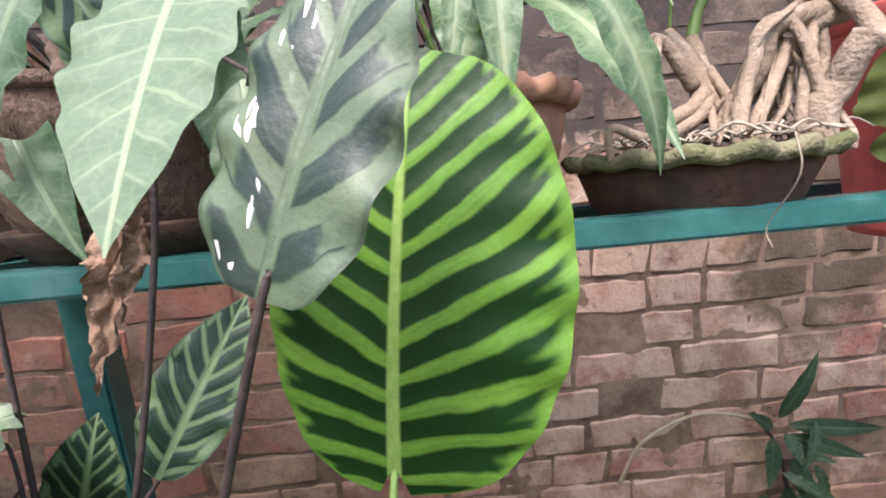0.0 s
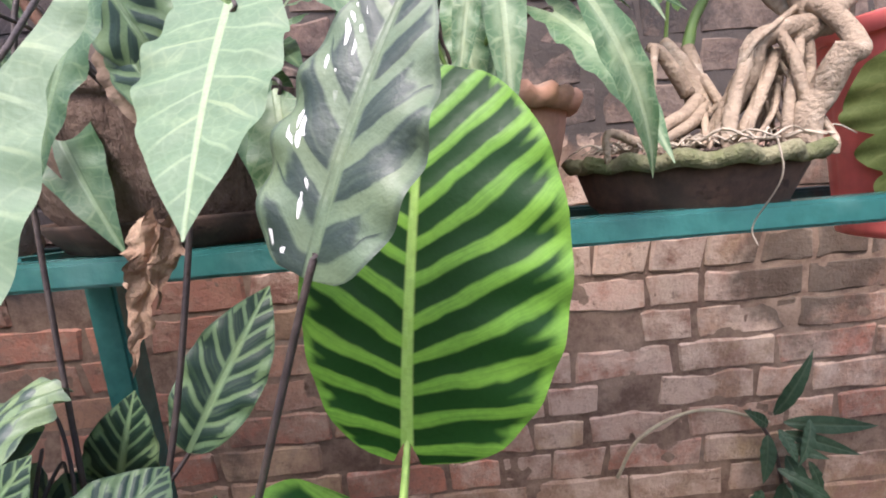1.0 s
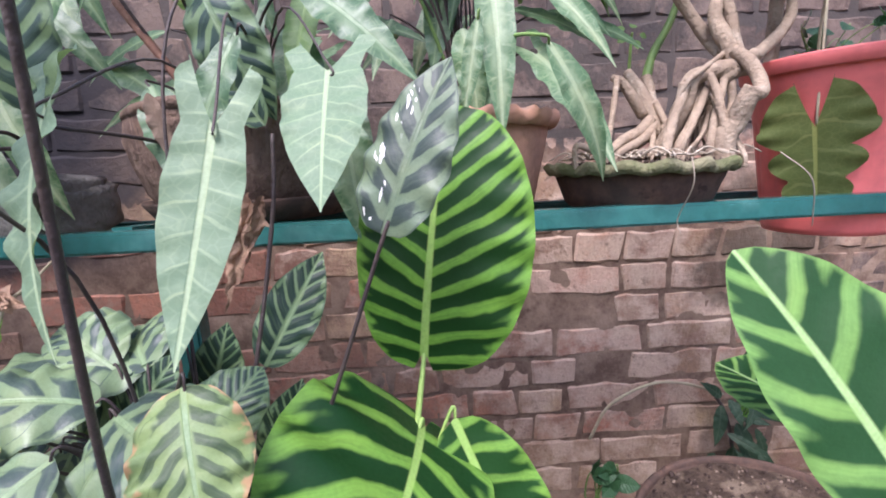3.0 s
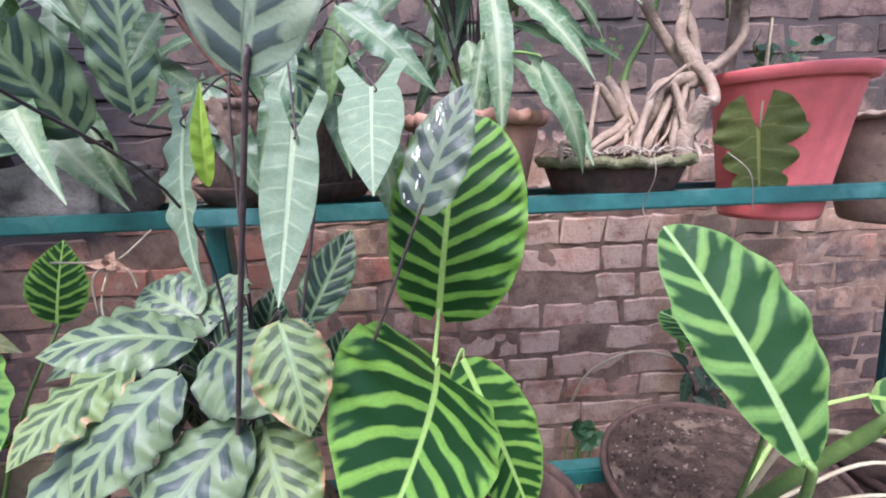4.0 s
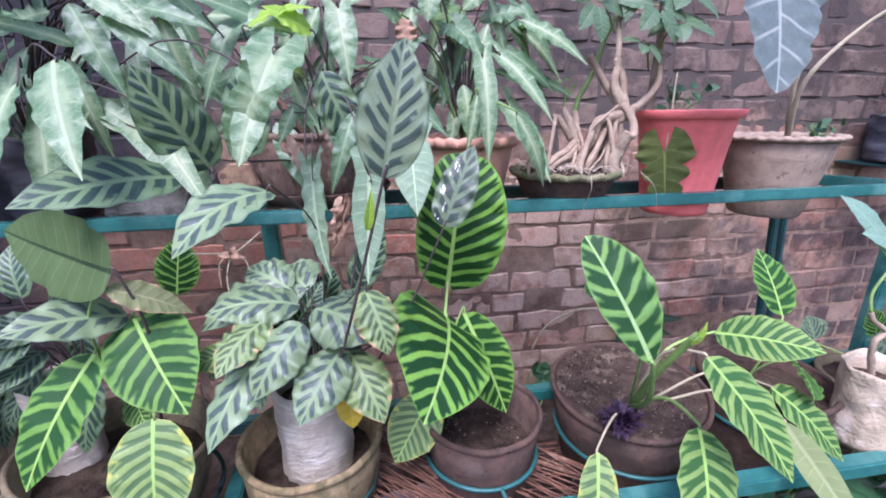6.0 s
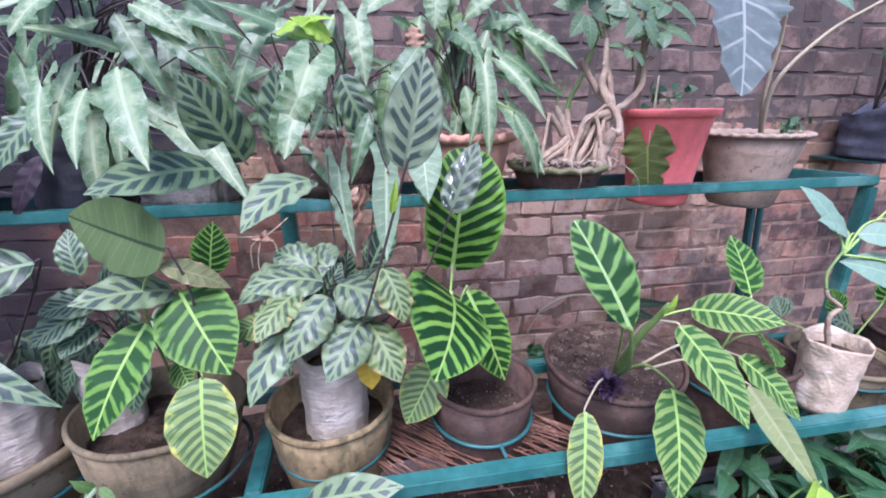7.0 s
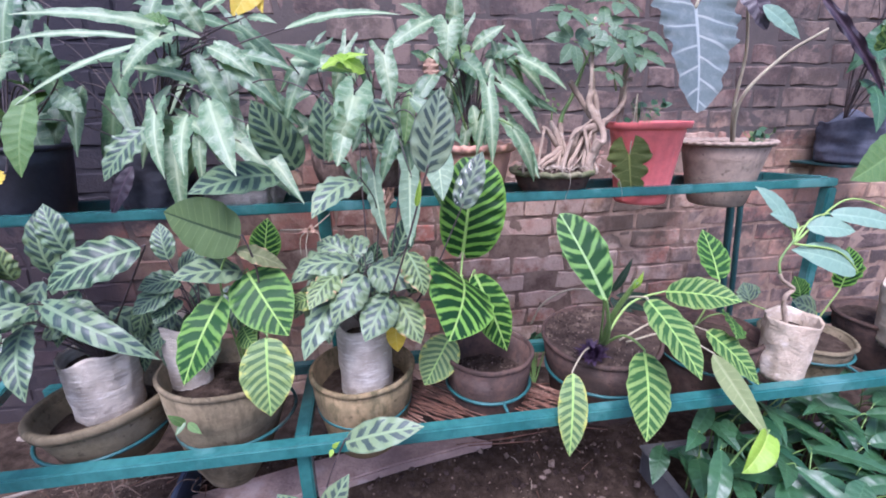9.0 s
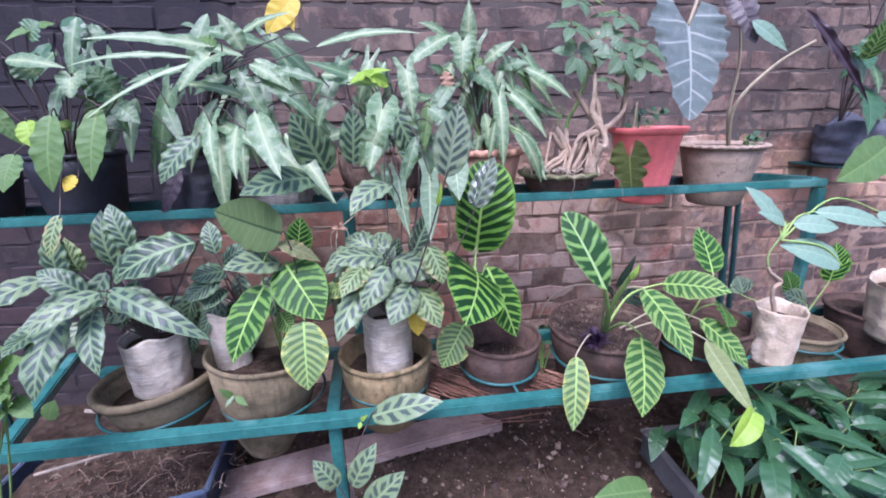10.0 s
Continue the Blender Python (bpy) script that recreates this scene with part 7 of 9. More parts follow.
leaf(far_left, "lance", ARROW_DARK, (-0.884, 0.604, 1.144), (-0.907, 0.525, 1.057), 0.041, 0.07, (0, -0.7, 0.7), root=(-0.840, 0.480, 0.880), wave=0.08, stem=STEM_DARK, rad=0.0016)
leaf(far_left, "lance", PLAIN_LEAF, (-0.753, 0.520, 1.022), (-0.734, 0.428, 0.971), 0.037, 0.07, (0, -0.7, 0.7), root=(-0.840, 0.480, 0.880), wave=0.08, stem=STEM_DARK, rad=0.0016)
leaf(far_left, "lance", DARK_LEAF, (-0.941, 0.491, 1.155), (-0.888, 0.392, 1.086), 0.045, 0.07, (0, -0.7, 0.7), root=(-0.840, 0.480, 0.880), wave=0.08, stem=STEM_DARK, rad=0.0016)
leaf(far_left, "oval", ARROW_DARK, (-0.836, 0.566, 0.980), (-0.873, 0.543, 0.877), 0.050, 0.07, (0, -0.7, 0.7), root=(-0.840, 0.480, 0.880), wave=0.08, stem=STEM_DARK, rad=0.0016)
leaf(far_left, "oval", DARK_LEAF, (-1.012, 0.544, 1.182), (-1.069, 0.494, 1.103), 0.049, 0.07, (0, -0.7, 0.7), root=(-0.840, 0.480, 0.880), wave=0.08, stem=STEM_DARK, rad=0.0016)
leaf(far_left, "lance", PLAIN_LEAF, (-0.928, 0.408, 1.025), (-0.877, 0.420, 0.928), 0.038, 0.07, (0, -0.7, 0.7), root=(-0.840, 0.480, 0.880), wave=0.08, stem=STEM_DARK, rad=0.0016)
leaf(far_left, "lance", DARK_LEAF, (-0.853, 0.584, 1.089), (-0.921, 0.594, 0.978), 0.045, 0.07, (0, -0.7, 0.7), root=(-0.840, 0.480, 0.880), wave=0.08, stem=STEM_DARK, rad=0.0016)
leaf(far_left, "lance", PLAIN_LEAF, (-0.957, 0.459, 1.064), (-1.015, 0.387, 1.070), 0.031, 0.07, (0, -0.7, 0.7), wave=0.08, stem=STEM_DARK, rad=0.0016)
leaf(far_left, "lance", ARROW_DARK, (-0.880, 0.542, 0.943), (-0.862, 0.503, 0.861), 0.032, 0.07, (0, -0.7, 0.7), root=(-0.840, 0.480, 0.880), wave=0.08, stem=STEM_DARK, rad=0.0016)
leaf(far_left, "lance", ARROW_DARK, (-0.766, 0.518, 1.015), (-0.771, 0.424, 1.034), 0.032, 0.07, (0, -0.7, 0.7), root=(-0.840, 0.480, 0.880), wave=0.08, stem=STEM_DARK, rad=0.0016)

dark_climber = thing("climbing_plant", (1.45, 0.7, 0.9), "tall dark-leaved plant growing in the black planter", "plant")
leaf(dark_climber, "oval", ARROW_DARK, (1.338, 0.635, 1.320), (1.235, 0.658, 1.325), 0.048, 0.07, (0, -0.7, 0.7), root=(1.450, 0.700, 0.900), wave=0.08, stem=STEM_DARK, rad=0.0016)
leaf(dark_climber, "oval", DARK_LEAF, (1.464, 0.690, 1.036), (1.458, 0.574, 0.915), 0.075, 0.07, (0, -0.7, 0.7), root=(1.450, 0.700, 0.900), wave=0.08, stem=STEM_DARK, rad=0.0016)
leaf(dark_climber, "lance", DARK_LEAF, (1.461, 0.644, 1.187), (1.369, 0.661, 1.049), 0.057, 0.07, (0, -0.7, 0.7), wave=0.08, stem=STEM_DARK, rad=0.0016)
leaf(dark_climber, "lance", ARROW_DARK, (1.552, 0.617, 1.093), (1.469, 0.537, 1.111), 0.040, 0.07, (0, -0.7, 0.7), root=(1.450, 0.700, 0.900), wave=0.08, stem=STEM_DARK, rad=0.0016)
leaf(dark_climber, "oval", DARK_LEAF, (1.347, 0.612, 1.141), (1.283, 0.507, 1.065), 0.065, 0.07, (0, -0.7, 0.7), root=(1.450, 0.700, 0.900), wave=0.08, stem=STEM_DARK, rad=0.0016)
leaf(dark_climber, "oval", DARK_LEAF, (1.477, 0.622, 1.160), (1.529, 0.589, 1.028), 0.065, 0.07, (0, -0.7, 0.7), root=(1.450, 0.700, 0.900), wave=0.08, stem=STEM_DARK, rad=0.0016)
leaf(dark_climber, "oval", DARK_LEAF, (1.593, 0.627, 1.043), (1.658, 0.603, 0.921), 0.063, 0.07, (0, -0.7, 0.7), wave=0.08, stem=STEM_DARK, rad=0.0016)
leaf(dark_climber, "lance", ARROW_DARK, (1.436, 0.648, 1.186), (1.542, 0.582, 1.070), 0.058, 0.07, (0, -0.7, 0.7), root=(1.450, 0.700, 0.900), wave=0.08, stem=STEM_DARK, rad=0.0016)
leaf(dark_climber, "lance", ARROW_DARK, (1.465, 0.661, 1.102), (1.454, 0.601, 1.000), 0.040, 0.07, (0, -0.7, 0.7), root=(1.450, 0.700, 0.900), wave=0.08, stem=STEM_DARK, rad=0.0016)
leaf(dark_climber, "oval", DARK_LEAF, (1.565, 0.643, 1.304), (1.565, 0.597, 1.154), 0.071, 0.07, (0, -0.7, 0.7), root=(1.450, 0.700, 0.900), wave=0.08, stem=STEM_DARK, rad=0.0016)
leaf(dark_climber, "lance", ARROW_DARK, (1.496, 0.688, 1.205), (1.463, 0.663, 1.101), 0.038, 0.07, (0, -0.7, 0.7), root=(1.450, 0.700, 0.900), wave=0.08, stem=STEM_DARK, rad=0.0016)
leaf(dark_climber, "lance", DARK_LEAF, (1.431, 0.620, 1.010), (1.386, 0.546, 0.877), 0.054, 0.07, (0, -0.7, 0.7), root=(1.450, 0.700, 0.900), wave=0.08, stem=STEM_DARK, rad=0.0016)
leaf(dark_climber, "lance", ARROW_DARK, (1.475, 0.651, 1.325), (1.432, 0.623, 1.219), 0.040, 0.07, (0, -0.7, 0.7), root=(1.450, 0.700, 0.900), wave=0.08, stem=STEM_DARK, rad=0.0016)
leaf(dark_climber, "oval", ARROW_DARK, (1.325, 0.603, 1.123), (1.343, 0.564, 1.032), 0.045, 0.07, (0, -0.7, 0.7), root=(1.450, 0.700, 0.900), wave=0.08, stem=STEM_DARK, rad=0.0016)
leaf(arrow_left, "broad", YELLOW, (-0.304, 0.620, 1.272), (-0.380, 0.600, 1.179), 0.071, 0.05, (0, -1, 0.2))
leaf(arrow_left, "lance", YELLOW, (-0.332, 0.620, 1.266), (-0.311, 0.600, 1.186), 0.037, 0.05, (0, -1, 0.2))

left_weed = thing("weed", (-0.88, 0.0, 0.0), "bright green broad-leaved weed beside the stand", "plant")
leaf(left_weed, "broad", PLAIN_LEAF, (-0.730, 0.020, 0.554), (-0.727, 0.000, 0.602), 0.052, 0.06, (0, -0.7, 0.7), root=(-0.880, 0.020, 0.000), wave=0.08)
leaf(left_weed, "broad", PLAIN_LEAF, (-0.725, 0.020, 0.546), (-0.685, 0.000, 0.621), 0.052, 0.06, (0, -0.7, 0.7), root=(-0.880, 0.020, 0.000), wave=0.08)
leaf(left_weed, "broad", PLAIN_LEAF, (-0.714, 0.020, 0.552), (-0.677, 0.000, 0.528), 0.030, 0.06, (0, -0.7, 0.7), root=(-0.880, 0.020, 0.000), wave=0.08)
leaf(left_weed, "broad", PLAIN_LEAF, (-0.754, 0.020, 0.532), (-0.745, 0.000, 0.558), 0.053, 0.06, (0, -0.7, 0.7), root=(-0.880, 0.020, 0.000), wave=0.08)
leaf(left_weed, "broad", PLAIN_LEAF, (-0.723, 0.020, 0.592), (-0.662, 0.000, 0.634), 0.043, 0.06, (0, -0.7, 0.7), root=(-0.880, 0.020, 0.000), wave=0.08)
leaf(left_weed, "broad", PLAIN_LEAF, (-0.732, 0.020, 0.608), (-0.683, 0.000, 0.656), 0.042, 0.06, (0, -0.7, 0.7), root=(-0.880, 0.020, 0.000), wave=0.08)
leaf(left_weed, "broad", PLAIN_LEAF, (-0.748, 0.020, 0.547), (-0.688, 0.000, 0.584), 0.044, 0.06, (0, -0.7, 0.7), root=(-0.880, 0.020, 0.000), wave=0.08)
leaf(left_weed, "broad", PLAIN_LEAF, (-0.783, 0.020, 0.502), (-0.713, 0.000, 0.540), 0.054, 0.06, (0, -0.7, 0.7), root=(-0.880, 0.020, 0.000), wave=0.08)

dry_stalk = thing("dry_stalk", (-0.2, 0.47, 0.84), "dry orange-brown stalk leaning across a pot", "twig")
part("stalk", tube(((-0.183, 0.420, 0.997), (-0.117, 0.400, 0.904), (-0.12, 0.47, 0.83)), 0.0045, 0.0035), STICK, dry_stalk)
leaf(arrow_left, "lance", ARROW, (-0.392, 0.390, 1.019), (-0.505, 0.329, 1.045), 0.033, 0.07, (0, -0.7, 0.7), root=(-0.550, 0.480, 0.880), wave=0.08, stem=STEM_DARK, rad=0.0016)
leaf(arrow_left, "arrow", ARROW, (-0.312, 0.419, 0.912), (-0.266, 0.424, 0.789), 0.033, 0.07, (0, -0.7, 0.7), wave=0.08, stem=STEM_DARK, rad=0.0016)
leaf(arrow_left, "lance", ARROW, (-0.443, 0.366, 1.017), (-0.529, 0.374, 0.863), 0.041, 0.07, (0, -0.7, 0.7), root=(-0.550, 0.480, 0.880), wave=0.08, stem=STEM_DARK, rad=0.0016)
leaf(arrow_left, "lance", ARROW, (-0.295, 0.406, 1.065), (-0.264, 0.422, 0.926), 0.033, 0.07, (0, -0.7, 0.7), root=(-0.550, 0.480, 0.880), wave=0.08, stem=STEM_DARK, rad=0.0016)
leaf(arrow_left, "lance", ARROW, (-0.414, 0.387, 1.005), (-0.385, 0.387, 0.866), 0.033, 0.07, (0, -0.7, 0.7), root=(-0.550, 0.480, 0.880), wave=0.08, stem=STEM_DARK, rad=0.0016)
leaf(arrow_left, "lance", ARROW, (-0.392, 0.365, 0.935), (-0.481, 0.418, 0.801), 0.040, 0.07, (0, -0.7, 0.7), wave=0.08, stem=STEM_DARK, rad=0.0016)
leaf(arrow_left, "lance", ARROW, (-0.421, 0.400, 0.959), (-0.317, 0.383, 0.885), 0.031, 0.07, (0, -0.7, 0.7), root=(-0.550, 0.480, 0.880), wave=0.08, stem=STEM_DARK, rad=0.0016)
leaf(arrow_left, "arrow", ARROW, (-0.444, 0.363, 0.962), (-0.352, 0.292, 0.912), 0.034, 0.07, (0, -0.7, 0.7), root=(-0.550, 0.480, 0.880), wave=0.08, stem=STEM_DARK, rad=0.0016)
leaf(arrow_left, "arrow", ARROW, (-0.458, 0.379, 0.938), (-0.462, 0.355, 0.754), 0.047, 0.07, (0, -0.7, 0.7), root=(-0.550, 0.480, 0.880), wave=0.08, stem=STEM_DARK, rad=0.0016)
leaf(arrow_left, "arrow", ARROW, (-0.343, 0.375, 0.910), (-0.222, 0.337, 0.786), 0.046, 0.07, (0, -0.7, 0.7), root=(-0.550, 0.480, 0.880), wave=0.08, stem=STEM_DARK, rad=0.0016)
leaf(peacock_mid, "oval", PEACOCK, (-0.187, 0.315, 0.689), (-0.143, 0.264, 0.626), 0.041, 0.07, (0, -0.7, 0.7), wave=0.08, stem=STEM_DARK, rad=0.0016)
leaf(peacock_mid, "oval", PEACOCK, (-0.205, 0.276, 0.631), (-0.244, 0.216, 0.585), 0.038, 0.07, (0, -0.7, 0.7), root=(-0.110, 0.250, 0.530), wave=0.08, stem=STEM_DARK, rad=0.0016)
leaf(peacock_mid, "oval", PEACOCK_DARK, (-0.100, 0.316, 0.618), (-0.066, 0.268, 0.559), 0.037, 0.07, (0, -0.7, 0.7), root=(-0.110, 0.250, 0.530), wave=0.08, stem=STEM_DARK, rad=0.0016)
leaf(peacock_mid, "oval", PEACOCK, (-0.142, 0.324, 0.659), (-0.168, 0.309, 0.550), 0.051, 0.07, (0, -0.7, 0.7), root=(-0.110, 0.250, 0.530), wave=0.08, stem=STEM_DARK, rad=0.0016)
leaf(peacock_mid, "oval", PEACOCK, (-0.196, 0.274, 0.617), (-0.184, 0.216, 0.525), 0.049, 0.07, (0, -0.7, 0.7), root=(-0.110, 0.250, 0.530), wave=0.08, stem=STEM_DARK, rad=0.0016)
leaf(peacock_mid, "oval", PEACOCK_DARK, (-0.128, 0.323, 0.650), (-0.089, 0.301, 0.569), 0.042, 0.07, (0, -0.7, 0.7), root=(-0.110, 0.250, 0.530), wave=0.08, stem=STEM_DARK, rad=0.0016)
leaf(peacock_mid, "oval", PEACOCK, (-0.211, 0.294, 0.611), (-0.218, 0.251, 0.528), 0.042, 0.07, (0, -0.7, 0.7), root=(-0.110, 0.250, 0.530), wave=0.08, stem=STEM_DARK, rad=0.0016)
leaf(peacock_mid, "oval", PEACOCK, (-0.185, 0.271, 0.619), (-0.202, 0.245, 0.541), 0.038, 0.07, (0, -0.7, 0.7), root=(-0.110, 0.250, 0.530), wave=0.08, stem=STEM_DARK, rad=0.0016)
leaf(peacock_mid, "oval", PEACOCK_DARK, (-0.117, 0.266, 0.620), (-0.032, 0.276, 0.545), 0.052, 0.07, (0, -0.7, 0.7), root=(-0.110, 0.250, 0.530), wave=0.08, stem=STEM_DARK, rad=0.0016)
leaf(peacock_mid, "oval", PEACOCK, (-0.220, 0.329, 0.630), (-0.206, 0.288, 0.558), 0.038, 0.07, (0, -0.7, 0.7), wave=0.08, stem=STEM_DARK, rad=0.0016)
leaf(peacock_mid, "oval", PEACOCK, (-0.208, 0.322, 0.640), (-0.219, 0.339, 0.547), 0.043, 0.07, (0, -0.7, 0.7), root=(-0.110, 0.250, 0.530), wave=0.08, stem=STEM_DARK, rad=0.0016)
leaf(peacock_mid, "oval", PEACOCK_DARK, (-0.175, 0.322, 0.614), (-0.184, 0.319, 0.533), 0.036, 0.07, (0, -0.7, 0.7), wave=0.08, stem=STEM_DARK, rad=0.0016)
leaf(peacock_mid, "oval", PEACOCK, (-0.190, 0.306, 0.658), (-0.184, 0.320, 0.570), 0.040, 0.07, (0, -0.7, 0.7), root=(-0.110, 0.250, 0.530), wave=0.08, stem=STEM_DARK, rad=0.0016)
leaf(peacock_mid, "oval", PEACOCK, (-0.188, 0.326, 0.607), (-0.213, 0.296, 0.520), 0.043, 0.07, (0, -0.7, 0.7), root=(-0.110, 0.250, 0.530), wave=0.08, stem=STEM_DARK, rad=0.0016)
leaf(peacock_left, "oval", PEACOCK_DARK, (-0.413, 0.320, 0.574), (-0.471, 0.271, 0.547), 0.036, 0.07, (0, -0.7, 0.7), root=(-0.435, 0.275, 0.550), wave=0.08, stem=STEM_DARK, rad=0.0016)
leaf(peacock_left, "oval", PEACOCK_DARK, (-0.396, 0.240, 0.588), (-0.421, 0.219, 0.485), 0.049, 0.07, (0, -0.7, 0.7), root=(-0.435, 0.275, 0.550), wave=0.08, stem=STEM_DARK, rad=0.0016)
leaf(peacock_left, "oval", PEACOCK_DARK, (-0.374, 0.275, 0.641), (-0.348, 0.228, 0.559), 0.044, 0.07, (0, -0.7, 0.7), wave=0.08, stem=STEM_DARK, rad=0.0016)
leaf(peacock_left, "oval", PEACOCK_DARK, (-0.474, 0.261, 0.602), (-0.509, 0.228, 0.533), 0.038, 0.07, (0, -0.7, 0.7), root=(-0.435, 0.275, 0.550), wave=0.08, stem=STEM_DARK, rad=0.0016)
leaf(peacock_left, "oval", PEACOCK_DARK, (-0.461, 0.293, 0.582), (-0.466, 0.316, 0.487), 0.044, 0.07, (0, -0.7, 0.7), root=(-0.435, 0.275, 0.550), wave=0.08, stem=STEM_DARK, rad=0.0016)
leaf(peacock_left, "oval", PEACOCK_DARK, (-0.456, 0.268, 0.566), (-0.459, 0.273, 0.455), 0.050, 0.07, (0, -0.7, 0.7), root=(-0.435, 0.275, 0.550), wave=0.08, stem=STEM_DARK, rad=0.0016)
leaf(peacock_left, "oval", PEACOCK_DARK, (-0.482, 0.287, 0.583), (-0.503, 0.243, 0.494), 0.045, 0.07, (0, -0.7, 0.7), root=(-0.435, 0.275, 0.550), wave=0.08, stem=STEM_DARK, rad=0.0016)
leaf(peacock_left, "oval", PEACOCK_DARK, (-0.545, 0.296, 0.566), (-0.557, 0.267, 0.471), 0.045, 0.07, (0, -0.7, 0.7), wave=0.08, stem=STEM_DARK, rad=0.0016)
leaf(peacock_left, "oval", PEACOCK_DARK, (-0.442, 0.310, 0.640), (-0.435, 0.291, 0.550), 0.042, 0.07, (0, -0.7, 0.7), root=(-0.435, 0.275, 0.550), wave=0.08, stem=STEM_DARK, rad=0.0016)
leaf(peacock_left, "oval", PEACOCK_DARK, (-0.515, 0.275, 0.635), (-0.561, 0.283, 0.536), 0.049, 0.07, (0, -0.7, 0.7), root=(-0.435, 0.275, 0.550), wave=0.08, stem=STEM_DARK, rad=0.0016)
leaf(peacock_far, "oval", PEACOCK, (-0.741, 0.275, 0.563), (-0.825, 0.198, 0.515), 0.056, 0.07, (0, -0.7, 0.7), root=(-0.615, 0.250, 0.520), wave=0.08, stem=STEM_DARK, rad=0.0016)
leaf(peacock_far, "oval", PEACOCK_DARK, (-0.706, 0.295, 0.668), (-0.748, 0.252, 0.556), 0.057, 0.07, (0, -0.7, 0.7), root=(-0.615, 0.250, 0.520), wave=0.08, stem=STEM_DARK, rad=0.0016)
leaf(peacock_far, "oval", PEACOCK_DARK, (-0.789, 0.251, 0.559), (-0.810, 0.178, 0.490), 0.046, 0.07, (0, -0.7, 0.7), root=(-0.615, 0.250, 0.520), wave=0.08, stem=STEM_DARK, rad=0.0016)
leaf(peacock_far, "oval", PEACOCK_DARK, (-0.796, 0.275, 0.588), (-0.821, 0.227, 0.466), 0.060, 0.07, (0, -0.7, 0.7), wave=0.08, stem=STEM_DARK, rad=0.0016)
leaf(peacock_far, "oval", PEACOCK_DARK, (-0.625, 0.255, 0.659), (-0.653, 0.209, 0.570), 0.047, 0.07, (0, -0.7, 0.7), wave=0.08, stem=STEM_DARK, rad=0.0016)
leaf(peacock_far, "oval", PEACOCK, (-0.819, 0.315, 0.622), (-0.851, 0.254, 0.537), 0.049, 0.07, (0, -0.7, 0.7), root=(-0.615, 0.250, 0.520), wave=0.08, stem=STEM_DARK, rad=0.0016)
leaf(peacock_far, "oval", PEACOCK_DARK, (-0.635, 0.337, 0.579), (-0.542, 0.366, 0.487), 0.061, 0.07, (0, -0.7, 0.7), wave=0.08, stem=STEM_DARK, rad=0.0016)
leaf(peacock_far, "oval", PEACOCK, (-0.580, 0.218, 0.639), (-0.699, 0.243, 0.576), 0.062, 0.07, (0, -0.7, 0.7), root=(-0.615, 0.250, 0.520), wave=0.08, stem=STEM_DARK, rad=0.0016)
leaf(peacock_far, "oval", PEACOCK_DARK, (-0.643, 0.294, 0.625), (-0.645, 0.272, 0.505), 0.055, 0.07, (0, -0.7, 0.7), root=(-0.615, 0.250, 0.520), wave=0.08, stem=STEM_DARK, rad=0.0016)
leaf(peacock_far, "oval", PEACOCK, (-0.786, 0.218, 0.580), (-0.882, 0.221, 0.553), 0.045, 0.07, (0, -0.7, 0.7), wave=0.08, stem=STEM_DARK, rad=0.0016)
leaf(peacock_far, "oval", PEACOCK, (-0.822, 0.284, 0.666), (-0.907, 0.191, 0.627), 0.059, 0.07, (0, -0.7, 0.7), wave=0.08, stem=STEM_DARK, rad=0.0016)
leaf(peacock_far, "oval", PEACOCK, (-0.624, 0.323, 0.561), (-0.654, 0.331, 0.463), 0.046, 0.07, (0, -0.7, 0.7), root=(-0.615, 0.250, 0.520), wave=0.08, stem=STEM_DARK, rad=0.0016)
leaf(zebra_small, "oval", ZEBRA_PALE, (1.140, 0.400, 1.079), (1.130, 0.360, 1.176), 0.090, 0.06, (0, -0.85, 0.5), wave=0.05)
sticks = thing("broken_sticks", (-0.7, 0.2, 0.0), "pale broken sticks lying under the stand", "sticks")
part("stick", tube(((-0.749, 0.190, 0.403), (-0.588, 0.170, 0.385)), 0.0040, 0.0032, sides=6, steps=2), CORD, sticks)
part("stick", tube(((-0.683, 0.190, 0.321), (-0.590, 0.170, 0.378)), 0.0035, 0.0028, sides=6, steps=2), CORD, sticks)
part("stick", tube(((-0.824, 0.190, 0.323), (-0.553, 0.170, 0.347)), 0.0030, 0.0024, sides=6, steps=2), CORD, sticks)
part("stick", tube(((-0.886, 0.190, 0.257), (-0.706, 0.170, 0.309)), 0.0035, 0.0028, sides=6, steps=2), CORD, sticks)

ring_weed = thing("weed", (-0.42, 0.12, 0.36), "small pale weed sprouting beside a pot hoop", "plant")
leaf(ring_weed, "lance", PLAIN_LEAF, (-0.416, 0.100, 0.462), (-0.435, 0.090, 0.491), 0.015, 0.06, (0, -0.8, 0.6))
leaf(ring_weed, "lance", PLAIN_LEAF, (-0.412, 0.100, 0.464), (-0.389, 0.090, 0.447), 0.013, 0.06, (0, -0.8, 0.6))
leaf(ring_weed, "lance", ARROW, (-0.415, 0.100, 0.468), (-0.430, 0.090, 0.449), 0.011, 0.06, (0, -0.8, 0.6))
leaf(ring_weed, "lance", LIME, (-0.181, 0.100, 0.378), (-0.165, 0.090, 0.398), 0.009, 0.06, (0, -0.8, 0.6))
leaf(ring_weed, "lance", LIME, (-0.181, 0.100, 0.374), (-0.186, 0.090, 0.366), 0.009, 0.06, (0, -0.8, 0.6))


